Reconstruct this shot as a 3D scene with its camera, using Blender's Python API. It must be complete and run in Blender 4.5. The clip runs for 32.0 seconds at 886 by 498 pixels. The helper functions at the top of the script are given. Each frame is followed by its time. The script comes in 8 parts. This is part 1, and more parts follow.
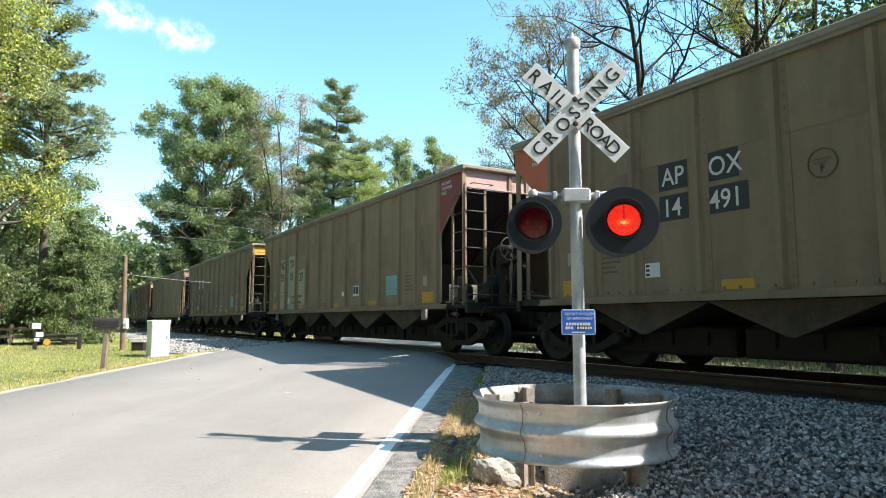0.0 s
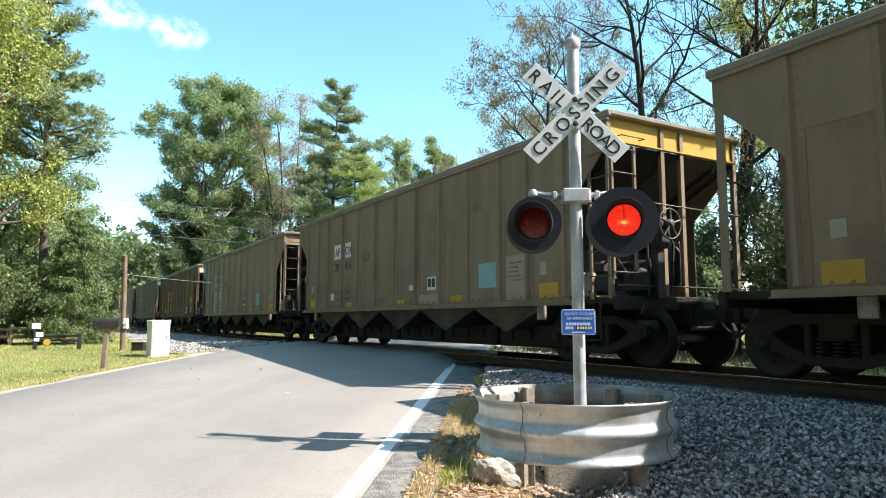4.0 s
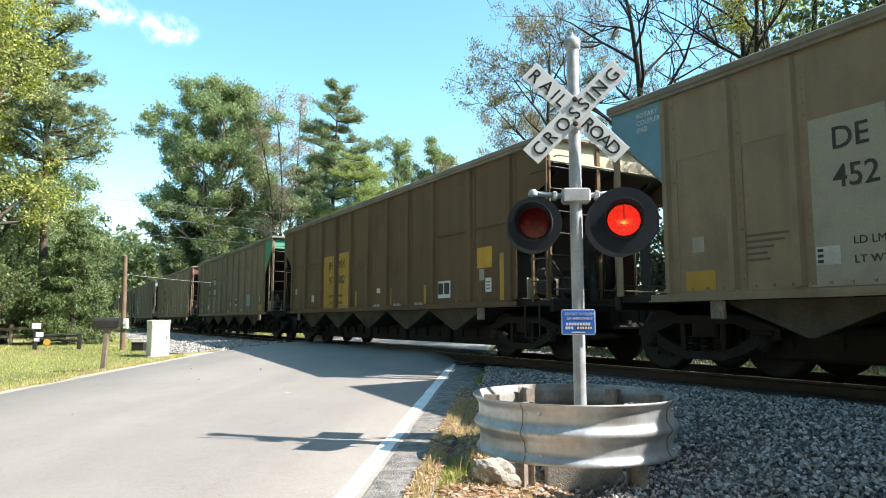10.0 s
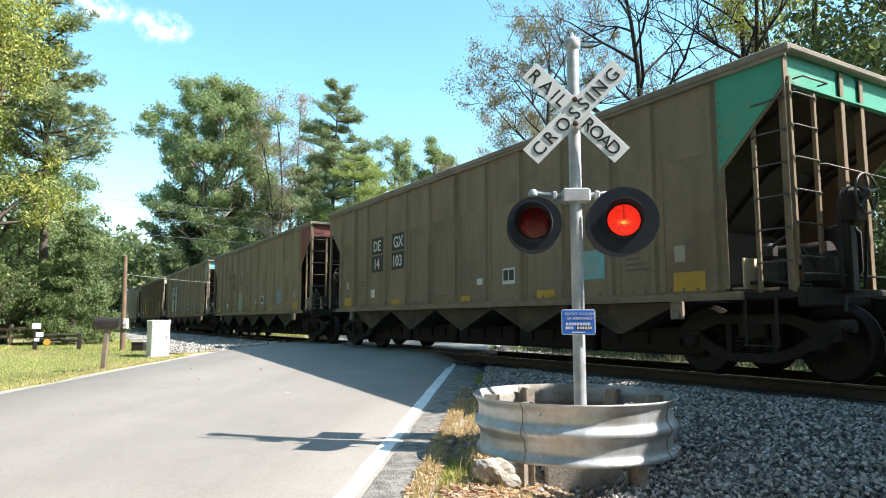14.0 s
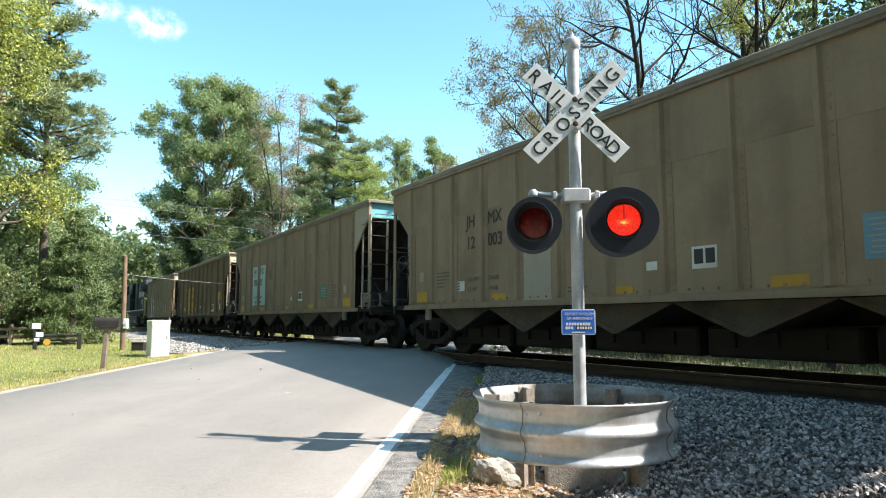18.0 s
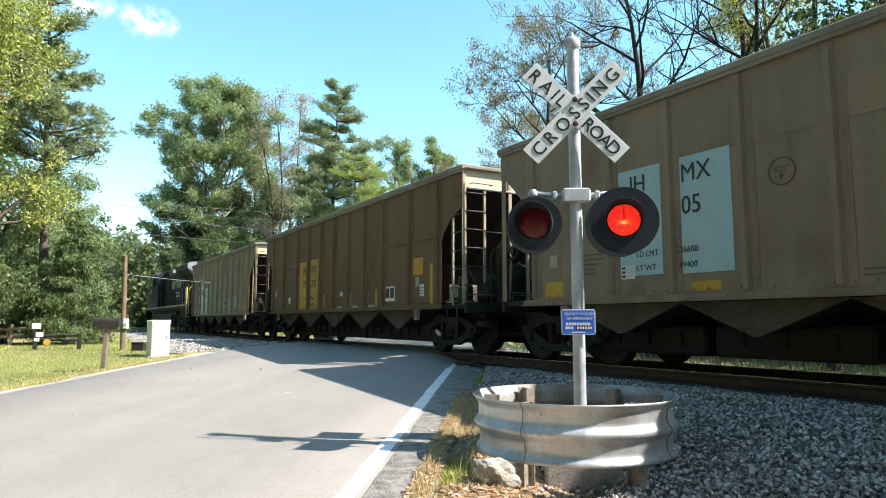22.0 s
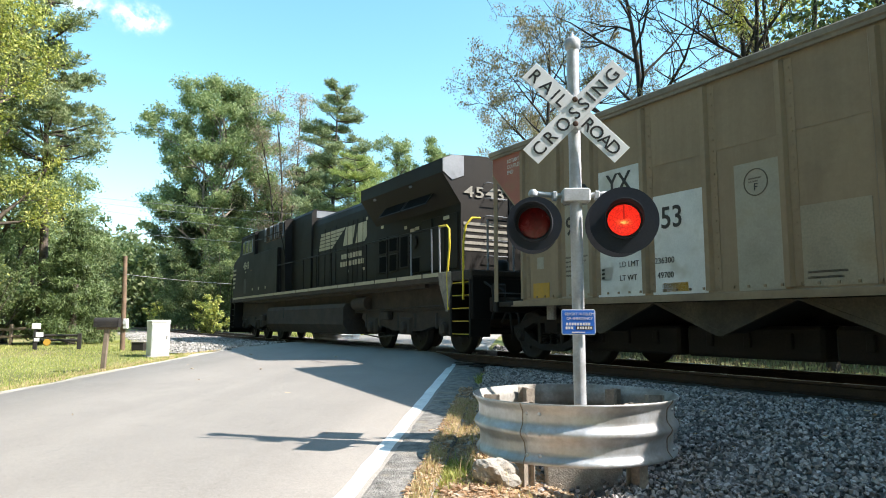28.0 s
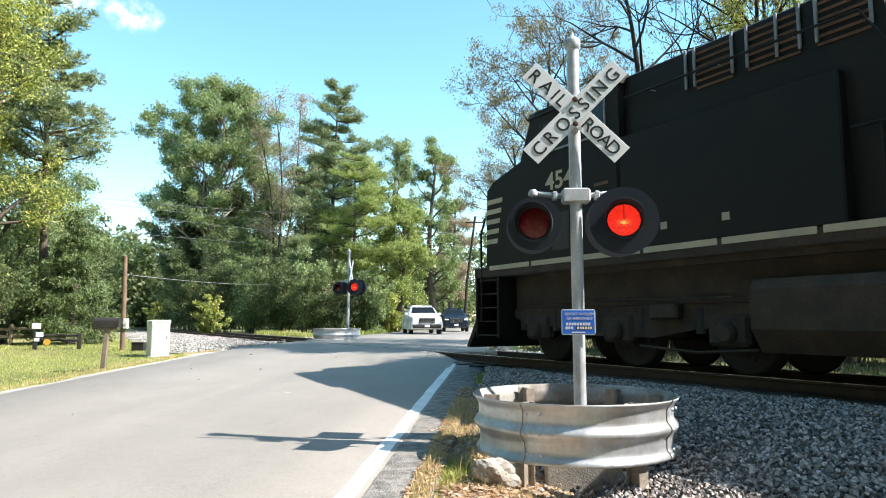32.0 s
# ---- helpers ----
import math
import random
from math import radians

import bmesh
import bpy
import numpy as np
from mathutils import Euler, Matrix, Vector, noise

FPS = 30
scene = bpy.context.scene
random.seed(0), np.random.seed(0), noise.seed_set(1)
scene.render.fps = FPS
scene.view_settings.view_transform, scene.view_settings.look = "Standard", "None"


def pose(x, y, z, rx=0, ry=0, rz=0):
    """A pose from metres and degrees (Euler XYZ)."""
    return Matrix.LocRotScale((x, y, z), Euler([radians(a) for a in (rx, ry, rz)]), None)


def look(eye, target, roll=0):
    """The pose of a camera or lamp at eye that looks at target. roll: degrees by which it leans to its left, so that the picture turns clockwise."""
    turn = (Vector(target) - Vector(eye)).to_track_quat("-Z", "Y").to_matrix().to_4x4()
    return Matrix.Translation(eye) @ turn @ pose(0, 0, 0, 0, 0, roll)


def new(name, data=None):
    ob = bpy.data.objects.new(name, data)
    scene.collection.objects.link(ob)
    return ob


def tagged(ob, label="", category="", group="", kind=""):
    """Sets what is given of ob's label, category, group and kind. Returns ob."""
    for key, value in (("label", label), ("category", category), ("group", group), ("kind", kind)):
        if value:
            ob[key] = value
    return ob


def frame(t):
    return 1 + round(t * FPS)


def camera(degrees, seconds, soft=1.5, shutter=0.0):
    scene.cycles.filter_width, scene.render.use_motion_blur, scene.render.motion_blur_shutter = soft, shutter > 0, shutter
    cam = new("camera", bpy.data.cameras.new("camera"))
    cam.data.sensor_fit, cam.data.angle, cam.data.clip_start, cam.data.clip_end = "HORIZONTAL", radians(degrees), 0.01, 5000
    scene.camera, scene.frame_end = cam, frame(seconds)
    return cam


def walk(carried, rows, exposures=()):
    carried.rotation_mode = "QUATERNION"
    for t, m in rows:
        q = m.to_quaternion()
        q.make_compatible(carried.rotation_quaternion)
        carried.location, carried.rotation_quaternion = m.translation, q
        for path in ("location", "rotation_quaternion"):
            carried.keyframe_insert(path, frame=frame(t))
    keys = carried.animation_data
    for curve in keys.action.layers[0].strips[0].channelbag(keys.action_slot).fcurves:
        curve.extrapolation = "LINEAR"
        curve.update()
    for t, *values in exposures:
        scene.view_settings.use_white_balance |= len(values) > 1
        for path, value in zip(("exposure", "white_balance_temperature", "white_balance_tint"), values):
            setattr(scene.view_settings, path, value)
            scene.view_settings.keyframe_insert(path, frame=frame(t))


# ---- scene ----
EYE = (0.0, 0.0, 0.72)
STILL = look(EYE, (0.0, math.cos(radians(6.2)), 0.72 + math.sin(radians(6.2))), 0.0)
cam = camera(67.55, 32.0, soft=1.0)
walk(cam, [(0, STILL), (32, STILL)], exposures=[(0, 1.27), (32, 1.27)])

# ---- light: autumn sun from the side, clear sky ----
SUN_WAY = Vector((3.75, -0.98, 3.98)).normalized()
world = bpy.data.worlds.new("sky")
scene.world = world
world.use_nodes = True
_nt = world.node_tree
_bg = _nt.nodes["Background"]
_sky = _nt.nodes.new("ShaderNodeTexSky")
_sky.sky_type = "NISHITA"
_sky.sun_disc = False
_sky.sun_elevation = math.asin(SUN_WAY.z)
_sky.sun_rotation = math.atan2(SUN_WAY.x, SUN_WAY.y)
_sky.air_density, _sky.dust_density, _sky.ozone_density = 1.0, 0.6, 1.0
_hs = _nt.nodes.new("ShaderNodeHueSaturation")
_hs.inputs["Hue"].default_value, _hs.inputs["Saturation"].default_value, _hs.inputs["Value"].default_value = 0.472, 1.14, 0.99
_nt.links.new(_sky.outputs[0], _hs.inputs["Color"])
_nt.links.new(_hs.outputs[0], _bg.inputs[0])
_bg.inputs[1].default_value = 0.15
sun = new("sun", bpy.data.lights.new("sun", "SUN"))
sun.data.energy, sun.data.angle, sun.data.color = 4.65, radians(0.55), (1.0, 0.936, 0.862)
sun.matrix_world = look(SUN_WAY * 60, (0, 0, 0))

# ---- plan: track line, road line, heights ----
TH = radians(-30.7)                       # track direction, from the view axis
TD = Vector((math.sin(TH), math.cos(TH)))   # away along the track
TN = Vector((math.cos(TH), -math.sin(TH)))  # across the track, away from the camera
TQ = 8.73                                 # track centre, metres across from the camera
SPEED = 16.18 / 3.17
RA = radians(5.8)
RU = Vector((math.sin(RA), math.cos(RA)))   # along the road
RN = Vector((math.cos(RA), -math.sin(RA)))  # across the road, to its right side
ROAD_L, ROAD_R = -7.75, -0.62             # edges of the asphalt across the road


def at_track(s, q=TQ, z=0.0):
    p = TD * s + TN * q
    return Vector((p.x, p.y, z))


def at_road(s, o, z=None):
    p = RU * s + RN * o
    return Vector((p.x, p.y, height(p.x, p.y) if z is None else z))


def ss(a, b, x):
    t = np.clip((x - a) / (b - a), 0, 1)
    return t * t * (3 - 2 * t)


def height(x, y, bed=True):
    """Ground height: the road climbs to the rails; beside the road the track lies on a stone bed."""
    x, y = np.asarray(x, float), np.asarray(y, float)
    s = x * RU.x + y * RU.y
    o = x * RN.x + y * RN.y
    q = x * TN.x + y * TN.y
    slope = -0.78 + 0.041 * s
    e = TQ - q
    flat = np.where(e < 0, -0.02, -0.02)
    k = 0.06
    z = -k * np.logaddexp(-np.clip(slope, -3, 3) / k, -flat / k)
    on = ss(ROAD_L - 0.9, ROAD_L - 0.1, o) * (1 - ss(ROAD_R + 0.1, ROAD_R + 0.9, o))   # 1 on the road
    low = z - 0.09 * (1 - on) - 0.22 * (1 - on) * ss(ROAD_R + 0.2, ROAD_R + 1.5, o) * (1 - ss(8.0, 12.0, s))
    off = low - 0.25 * ss(0.0, 1.0, (q - TQ - 2.2) / 3.0) * (1 - on)
    z = np.where(q > TQ, off, low)
    if bed:
        a = np.abs(q - TQ)
        near = np.clip((3.4 - a) / 1.75, 0, 1)
        bedz = -0.19
        wide = np.where(q < TQ, ss(5.0, 1.6, a), ss(3.6, 1.7, a))
        z = np.where(bedz > z, z + (bedz - z) * wide * (1 - on), z)
        z = np.where((a < 1.5) & (on < 0.5), np.minimum(z, bedz), z)
        z = np.where((a >= 1.5) & (a < 2.2), z * (1 - on) * 1.0 + z * on, z)
    return z


# ---- mesh building ----
class Geo:
    def __init__(self):
        self.v, self.f, self.sm = [], [], []

    def add(self, verts, faces, smooth=False):
        n = len(self.v)
        self.v += [tuple(p) for p in verts]
        self.f += [tuple(i + n for i in f) for f in faces]
        self.sm += [smooth] * len(faces)
        return self

    def box(self, c, size, rx=0, ry=0, rz=0, ch=0.0):
        """A box, its edges chamfered by ch."""
        hx, hy, hz = size[0] / 2, size[1] / 2, size[2] / 2
        m = pose(c[0], c[1], c[2], rx, ry, rz)
        if ch <= 0:
            vs = [m @ Vector((sx * hx, sy * hy, sz * hz)) for sx in (-1, 1) for sy in (-1, 1) for sz in (-1, 1)]
            fs = [(0, 1, 3, 2), (4, 6, 7, 5), (0, 4, 5, 1), (2, 3, 7, 6), (0, 2, 6, 4), (1, 5, 7, 3)]
            return self.add(vs, fs)
        ch = min(ch, hx * 0.9, hy * 0.9, hz * 0.9)
        vs, idx = [], {}
        for sx in (-1, 1):
            for sy in (-1, 1):
                for sz in (-1, 1):
                    for ax in range(3):
                        p = [sx * (hx - ch), sy * (hy - ch), sz * (hz - ch)]
                        p[ax] = (sx * hx, sy * hy, sz * hz)[ax]
                        idx[(sx, sy, sz, ax)] = len(vs)
                        vs.append(m @ Vector(p))
        fs = []
        for ax in range(3):
            b, c2 = (ax + 1) % 3, (ax + 2) % 3
            for sg in (-1, 1):
                q = []
                for u, w in ((-1, -1), (1, -1), (1, 1), (-1, 1)):
                    k = [0, 0, 0]
                    k[ax], k[b], k[c2] = sg, u, w
                    q.append(idx[(k[0], k[1], k[2], ax)])
                fs.append(tuple(q if sg > 0 else q[::-1]))
            for u in (-1, 1):
                for w in (-1, 1):
                    k0, k1 = [0, 0, 0], [0, 0, 0]
                    k0[ax], k0[b], k0[c2] = -1, u, w
                    k1[ax], k1[b], k1[c2] = 1, u, w
                    q = [idx[(*k0, b)], idx[(*k1, b)], idx[(*k1, c2)], idx[(*k0, c2)]]
                    fs.append(tuple(q if u * w > 0 else q[::-1]))
        for sx in (-1, 1):
            for sy in (-1, 1):
                for sz in (-1, 1):
                    q = [idx[(sx, sy, sz, a)] for a in range(3)]
                    fs.append(tuple(q if sx * sy * sz > 0 else q[::-1]))
        return self.add(vs, fs)

    def cyl(self, p0, p1, r0, r1=None, n=12, caps=True):
        r1 = r0 if r1 is None else r1
        p0, p1 = Vector(p0), Vector(p1)
        w = (p1 - p0).normalized()
        u = w.orthogonal().normalized()
        t = w.cross(u)
        vs = []
        for p, r in ((p0, r0), (p1, r1)):
            for i in range(n):
                a = 2 * math.pi * i / n
                vs.append(p + (u * math.cos(a) + t * math.sin(a)) * r)
        self.add(vs, [(i, (i + 1) % n, n + (i + 1) % n, n + i) for i in range(n)], True)
        if caps:
            self.add(vs, [tuple(range(n))[::-1], tuple(range(n, 2 * n))])
        return self

    def tube(self, pts, r, n=8, caps=True):
        """A round bar along a line of points; r may be a list."""
        pts = [Vector(p) for p in pts]
        rs = r if isinstance(r, (list, tuple)) else [r] * len(pts)
        vs, u = [], None
        for i, p in enumerate(pts):
            a, b = pts[max(i - 1, 0)], pts[min(i + 1, len(pts) - 1)]
            w = (b - a).normalized()
            u = w.orthogonal().normalized() if u is None else (u - w * u.dot(w)).normalized()
            t = w.cross(u)
            for k in range(n):
                g = 2 * math.pi * k / n
                vs.append(p + (u * math.cos(g) + t * math.sin(g)) * rs[i])
        fs = [(i * n + k, i * n + (k + 1) % n, (i + 1) * n + (k + 1) % n, (i + 1) * n + k) for i in range(len(pts) - 1) for k in range(n)]
        self.add(vs, fs, True)
        if caps:
            m = (len(pts) - 1) * n
            self.add(vs, [tuple(range(n))[::-1], tuple(range(m, m + n))])
        return self

    def prism(self, poly, a, b, axis="y"):
        """A flat outline (list of pairs) given thickness from a to b along an axis. Pairs are (x, z) for y, (y, z) for x, (x, y) for z."""
        def p3(u, w, k):
            return {"y": (u, k, w), "x": (k, u, w), "z": (u, w, k)}[axis]
        n = len(poly)
        vs = [p3(u, w, a) for u, w in poly] + [p3(u, w, b) for u, w in poly]
        fs = [tuple(range(n)), tuple(range(n, 2 * n))[::-1]] + [(i, n + i, n + (i + 1) % n, (i + 1) % n) for i in range(n)]
        return self.add(vs, fs)

    def lathe(self, prof, c=(0, 0, 0), n=24, axis="z", caps=True):
        """A turned shape from (radius, height) pairs round an axis through c."""
        c = Vector(c)
        vs = []
        for r, h in prof:
            for i in range(n):
                a = 2 * math.pi * i / n
                u, w = r * math.cos(a), r * math.sin(a)
                vs.append(c + Vector({"z": (u, w, h), "y": (u, h, w), "x": (h, u, w)}[axis]))
        m = len(prof)
        fs = [(i * n + k, i * n + (k + 1) % n, (i + 1) * n + (k + 1) % n, (i + 1) * n + k) for i in range(m - 1) for k in range(n)]
        self.add(vs, fs, True)
        if caps:
            self.add(vs, [tuple(range(n))[::-1], tuple(range((m - 1) * n, m * n))])
        return self

    def mesh(self, name, mat=None):
        me = bpy.data.meshes.new(name)
        me.from_pydata(self.v, [], self.f)
        me.polygons.foreach_set("use_smooth", self.sm)
        if mat:
            me.materials.append(mat)
        bm = bmesh.new()
        bm.from_mesh(me)
        bmesh.ops.recalc_face_normals(bm, faces=bm.faces)
        bm.to_mesh(me)
        bm.free()
        return me


def part(name, geo, mat, parent=None, label="", at=None):
    """Links a mesh (or a Geo) as one object under a thing."""
    me = geo.mesh(name, mat) if isinstance(geo, Geo) else geo
    ob = new(name, me)
    ob.parent = parent
    if at is not None:
        ob.matrix_basis = at
    if label:
        ob["label"] = label
    return ob


def thing(name, m, label, category, group="", kind=""):
    ob = new(name)
    ob.empty_display_size = 0.2
    ob.matrix_basis = m
    return tagged(ob, label, category, group, kind)


def raw_mesh(name, verts, faces, mat, smooth=False):
    """Straight from numpy arrays: verts (n, 3), faces (m, 3 or 4)."""
    me = bpy.data.meshes.new(name)
    k = faces.shape[1]
    me.vertices.add(len(verts))
    me.vertices.foreach_set("co", np.ascontiguousarray(verts, np.float32).ravel())
    me.loops.add(faces.size)
    me.loops.foreach_set("vertex_index", np.ascontiguousarray(faces, np.int32).ravel())
    me.polygons.add(len(faces))
    me.polygons.foreach_set("loop_start", np.arange(0, faces.size, k, dtype=np.int32))
    me.polygons.foreach_set("loop_total", np.full(len(faces), k, np.int32))
    me.polygons.foreach_set("use_smooth", np.full(len(faces), smooth, bool))
    me.materials.append(mat)
    me.update(calc_edges=True)
    return me


_fonts = {}


def glyphs(me):
    """Splits a text mesh into one mesh a character, from left to right."""
    bm = bmesh.new()
    bm.from_mesh(me)
    seen, out = set(), []
    for v0 in bm.verts:
        if v0 in seen:
            continue
        isle, todo = set(), [v0]
        while todo:
            v = todo.pop()
            if v in isle:
                continue
            isle.add(v)
            todo += [e.other_vert(v) for e in v.link_edges]
        seen |= isle
        vs = [v for v in bm.verts if v in isle]
        ix = {v: i for i, v in enumerate(vs)}
        fs = [tuple(ix[v] for v in f.verts) for f in bm.faces if f.verts[0] in isle]
        x0, x1 = min(v.co.x for v in vs), max(v.co.x for v in vs)
        out.append((x0, x1, [(v.co.x, v.co.y, v.co.z) for v in vs], fs))
    bm.free()
    whole = []
    for x0, x1, vs, fs in sorted(out, key=lambda g: g[0] - g[1]):
        for g in whole:
            if x0 > g[0] - 0.001 and x1 < g[1] + 0.001:      # front, back and rims of one character
                n = len(g[2])
                g[2].extend(vs)
                g[3].extend(tuple(i + n for i in f) for f in fs)
                break
        else:
            whole.append((x0, x1, vs, fs))
    whole.sort(key=lambda g: g[0])
    return whole


def letters(text, size, mat, parent, m, name="letter", wide=1.0, bold=0.0, spacing=1.0, span=None):
    """Letters in the built-in font, each a thin mesh; m: pose of the text's lower left corner in its parent's space; span: width over which the letters are spread with even gaps."""
    key = (text, round(size, 3), mat.name, round(wide, 2), round(bold, 4), spacing, span)
    if key not in _fonts:
        cu = bpy.data.curves.new(name, "FONT")
        cu.body, cu.size, cu.extrude, cu.offset, cu.space_character = text, size / 0.72, 0.0015, 0.0 if "M" in text else bold, spacing
        cu.resolution_u = 3
        tmp = new("tmp_text", cu)
        deps = bpy.context.evaluated_depsgraph_get()
        me = bpy.data.meshes.new_from_object(tmp.evaluated_get(deps))
        bpy.data.objects.remove(tmp)
        bpy.data.curves.remove(cu)
        if wide != 1.0:
            me.transform(Matrix.Diagonal((wide, 1, 1, 1)))
        gl = glyphs(me)
        bpy.data.meshes.remove(me)
        gap = (span - sum(b - a for a, b, _, _ in gl)) / (len(gl) - 1) if span else 0.0
        at, made = 0.0, []
        for x0, x1, vs, fs in gl:
            dx = at - x0 if span else 0.0
            one = bpy.data.meshes.new(name)
            one.from_pydata([(x + dx, y, z) for x, y, z in vs], [], fs)
            one.materials.append(mat)
            made.append(one)
            at += x1 - x0 + gap
        _fonts[key] = made
    for one in _fonts[key]:
        ob = new(name, one)
        ob.parent = parent
        ob.matrix_basis = m


FACE = pose(0, 0, 0, 90, 0, 0)   # text upright, read while looking along +y
# ---- materials ----
def surf(name, col, rough=0.6, metal=0.0, var=0.25, scale=2.0, grain=40.0, bump=0.15, stain=None, streak=False, spec=0.5, shift=True, bdist=0.01):
    """A painted or natural surface: colour varied at two scales, optional stains (colour, amount, scale), optional running streaks, fine relief."""
    mt = bpy.data.materials.new(name)
    mt.use_nodes = True
    nt = mt.node_tree
    b = nt.nodes["Principled BSDF"]
    L = nt.links.new
    tc = nt.nodes.new("ShaderNodeTexCoord")
    vec = tc.outputs["Object"]
    info = nt.nodes.new("ShaderNodeObjectInfo")
    if shift:
        add = nt.nodes.new("ShaderNodeVectorMath")
        add.operation = "ADD"
        mul = nt.nodes.new("ShaderNodeMath")
        mul.operation = "MULTIPLY"
        mul.inputs[1].default_value = 57.0
        L(info.outputs["Random"], mul.inputs[0])
        L(vec, add.inputs[0])
        L(mul.outputs[0], add.inputs[1])
        vec = add.outputs[0]

    def tex(sc, detail=4, stretch=None):
        n = nt.nodes.new("ShaderNodeTexNoise")
        n.inputs["Scale"].default_value = sc
        n.inputs["Detail"].default_value = detail
        n.inputs["Roughness"].default_value = 0.6
        if stretch:
            mp = nt.nodes.new("ShaderNodeMapping")
            mp.inputs["Scale"].default_value = stretch
            L(vec, mp.inputs[0])
            L(mp.outputs[0], n.inputs["Vector"])
        else:
            L(vec, n.inputs["Vector"])
        return n.outputs["Fac"]

    def ramp(fac, p0, c0, p1, c1):
        r = nt.nodes.new("ShaderNodeValToRGB")
        r.color_ramp.elements[0].position, r.color_ramp.elements[1].position = p0, p1
        r.color_ramp.elements[0].color = (*c0, 1) if len(c0) == 3 else c0
        r.color_ramp.elements[1].color = (*c1, 1) if len(c1) == 3 else c1
        L(fac, r.inputs[0])
        return r.outputs[0]

    def mix(fac, a, c, mode="MIX"):
        m = nt.nodes.new("ShaderNodeMix")
        m.data_type, m.blend_type = "RGBA", mode
        if isinstance(fac, (int, float)):
            m.inputs[0].default_value = fac
        else:
            L(fac, m.inputs[0])
        for sock, v in ((m.inputs[6], a), (m.inputs[7], c)):
            if isinstance(v, tuple):
                sock.default_value = (*v, 1)
            else:
                L(v, sock)
        return m.outputs[2]

    lo = tuple(c * (1 - var) for c in col)
    hi = tuple(min(1, c * (1 + var)) for c in col)
    n1, n2 = tex(scale), tex(grain, 3)
    c = ramp(n1, 0.3, lo, 0.7, hi)
    g = ramp(n2, 0.25, (1 - var,) * 3, 0.75, (1 + var * 0.6,) * 3)
    c = mix(0.8, c, g, "MULTIPLY")
    if streak:
        s = tex(1.0, 5, (2.6, 2.6, 0.22))
        c = mix(ramp(s, 0.42, (0, 0, 0), 0.75, (streak[1],) * 3), c, streak[0])
    if stain:
        s = tex(stain[2], 6)
        c = mix(ramp(s, 0.52, (0, 0, 0), 0.68, (stain[1],) * 3), c, stain[0])
    L(c, b.inputs["Base Color"])
    b.inputs["Metallic"].default_value = metal
    b.inputs["Specular IOR Level"].default_value = spec
    L(ramp(n1, 0.2, (max(0, rough - 0.12),) * 3, 0.8, (min(1, rough + 0.12),) * 3), b.inputs["Roughness"])
    if bump:
        bp = nt.nodes.new("ShaderNodeBump")
        bp.inputs["Strength"].default_value = bump
        bp.inputs["Distance"].default_value = bdist
        L(n2, bp.inputs["Height"])
        L(bp.outputs[0], b.inputs["Normal"])
    return mt


def glow(name, col, strength, base=(0.1, 0, 0)):
    mt = bpy.data.materials.new(name)
    mt.use_nodes = True
    b = mt.node_tree.nodes["Principled BSDF"]
    b.inputs["Base Color"].default_value = (*base, 1)
    b.inputs["Emission Color"].default_value = (*col, 1)
    b.inputs["Emission Strength"].default_value = strength
    b.inputs["Roughness"].default_value = 0.3
    return mt


def leafy(name, cols, rough=0.55, through_light=0.35):
    """Leaves: the colour differs from leaf to leaf; some light passes through."""
    mt = bpy.data.materials.new(name)
    mt.use_nodes = True
    nt = mt.node_tree
    L = nt.links.new
    b = nt.nodes["Principled BSDF"]
    out = nt.nodes["Material Output"]
    gi = nt.nodes.new("ShaderNodeNewGeometry")
    r = nt.nodes.new("ShaderNodeValToRGB")
    r.color_ramp.interpolation = "LINEAR"
    els = r.color_ramp.elements
    while len(els) < len(cols):
        els.new(0.5)
    for i, c in enumerate(cols):
        els[i].position = i / (len(cols) - 1)
        els[i].color = (*c, 1)
    L(gi.outputs["Random Per Island"], r.inputs[0])
    L(r.outputs[0], b.inputs["Base Color"])
    b.inputs["Roughness"].default_value = rough
    tr = nt.nodes.new("ShaderNodeBsdfTranslucent")
    hs = nt.nodes.new("ShaderNodeHueSaturation")
    hs.inputs["Value"].default_value = 1.5
    hs.inputs["Saturation"].default_value = 1.15
    L(r.outputs[0], hs.inputs["Color"])
    L(hs.outputs[0], tr.inputs["Color"])
    mx = nt.nodes.new("ShaderNodeMixShader")
    mx.inputs[0].default_value = through_light
    L(b.outputs[0], mx.inputs[1])
    L(tr.outputs[0], mx.inputs[2])
    L(mx.outputs[0], out.inputs["Surface"])
    return mt


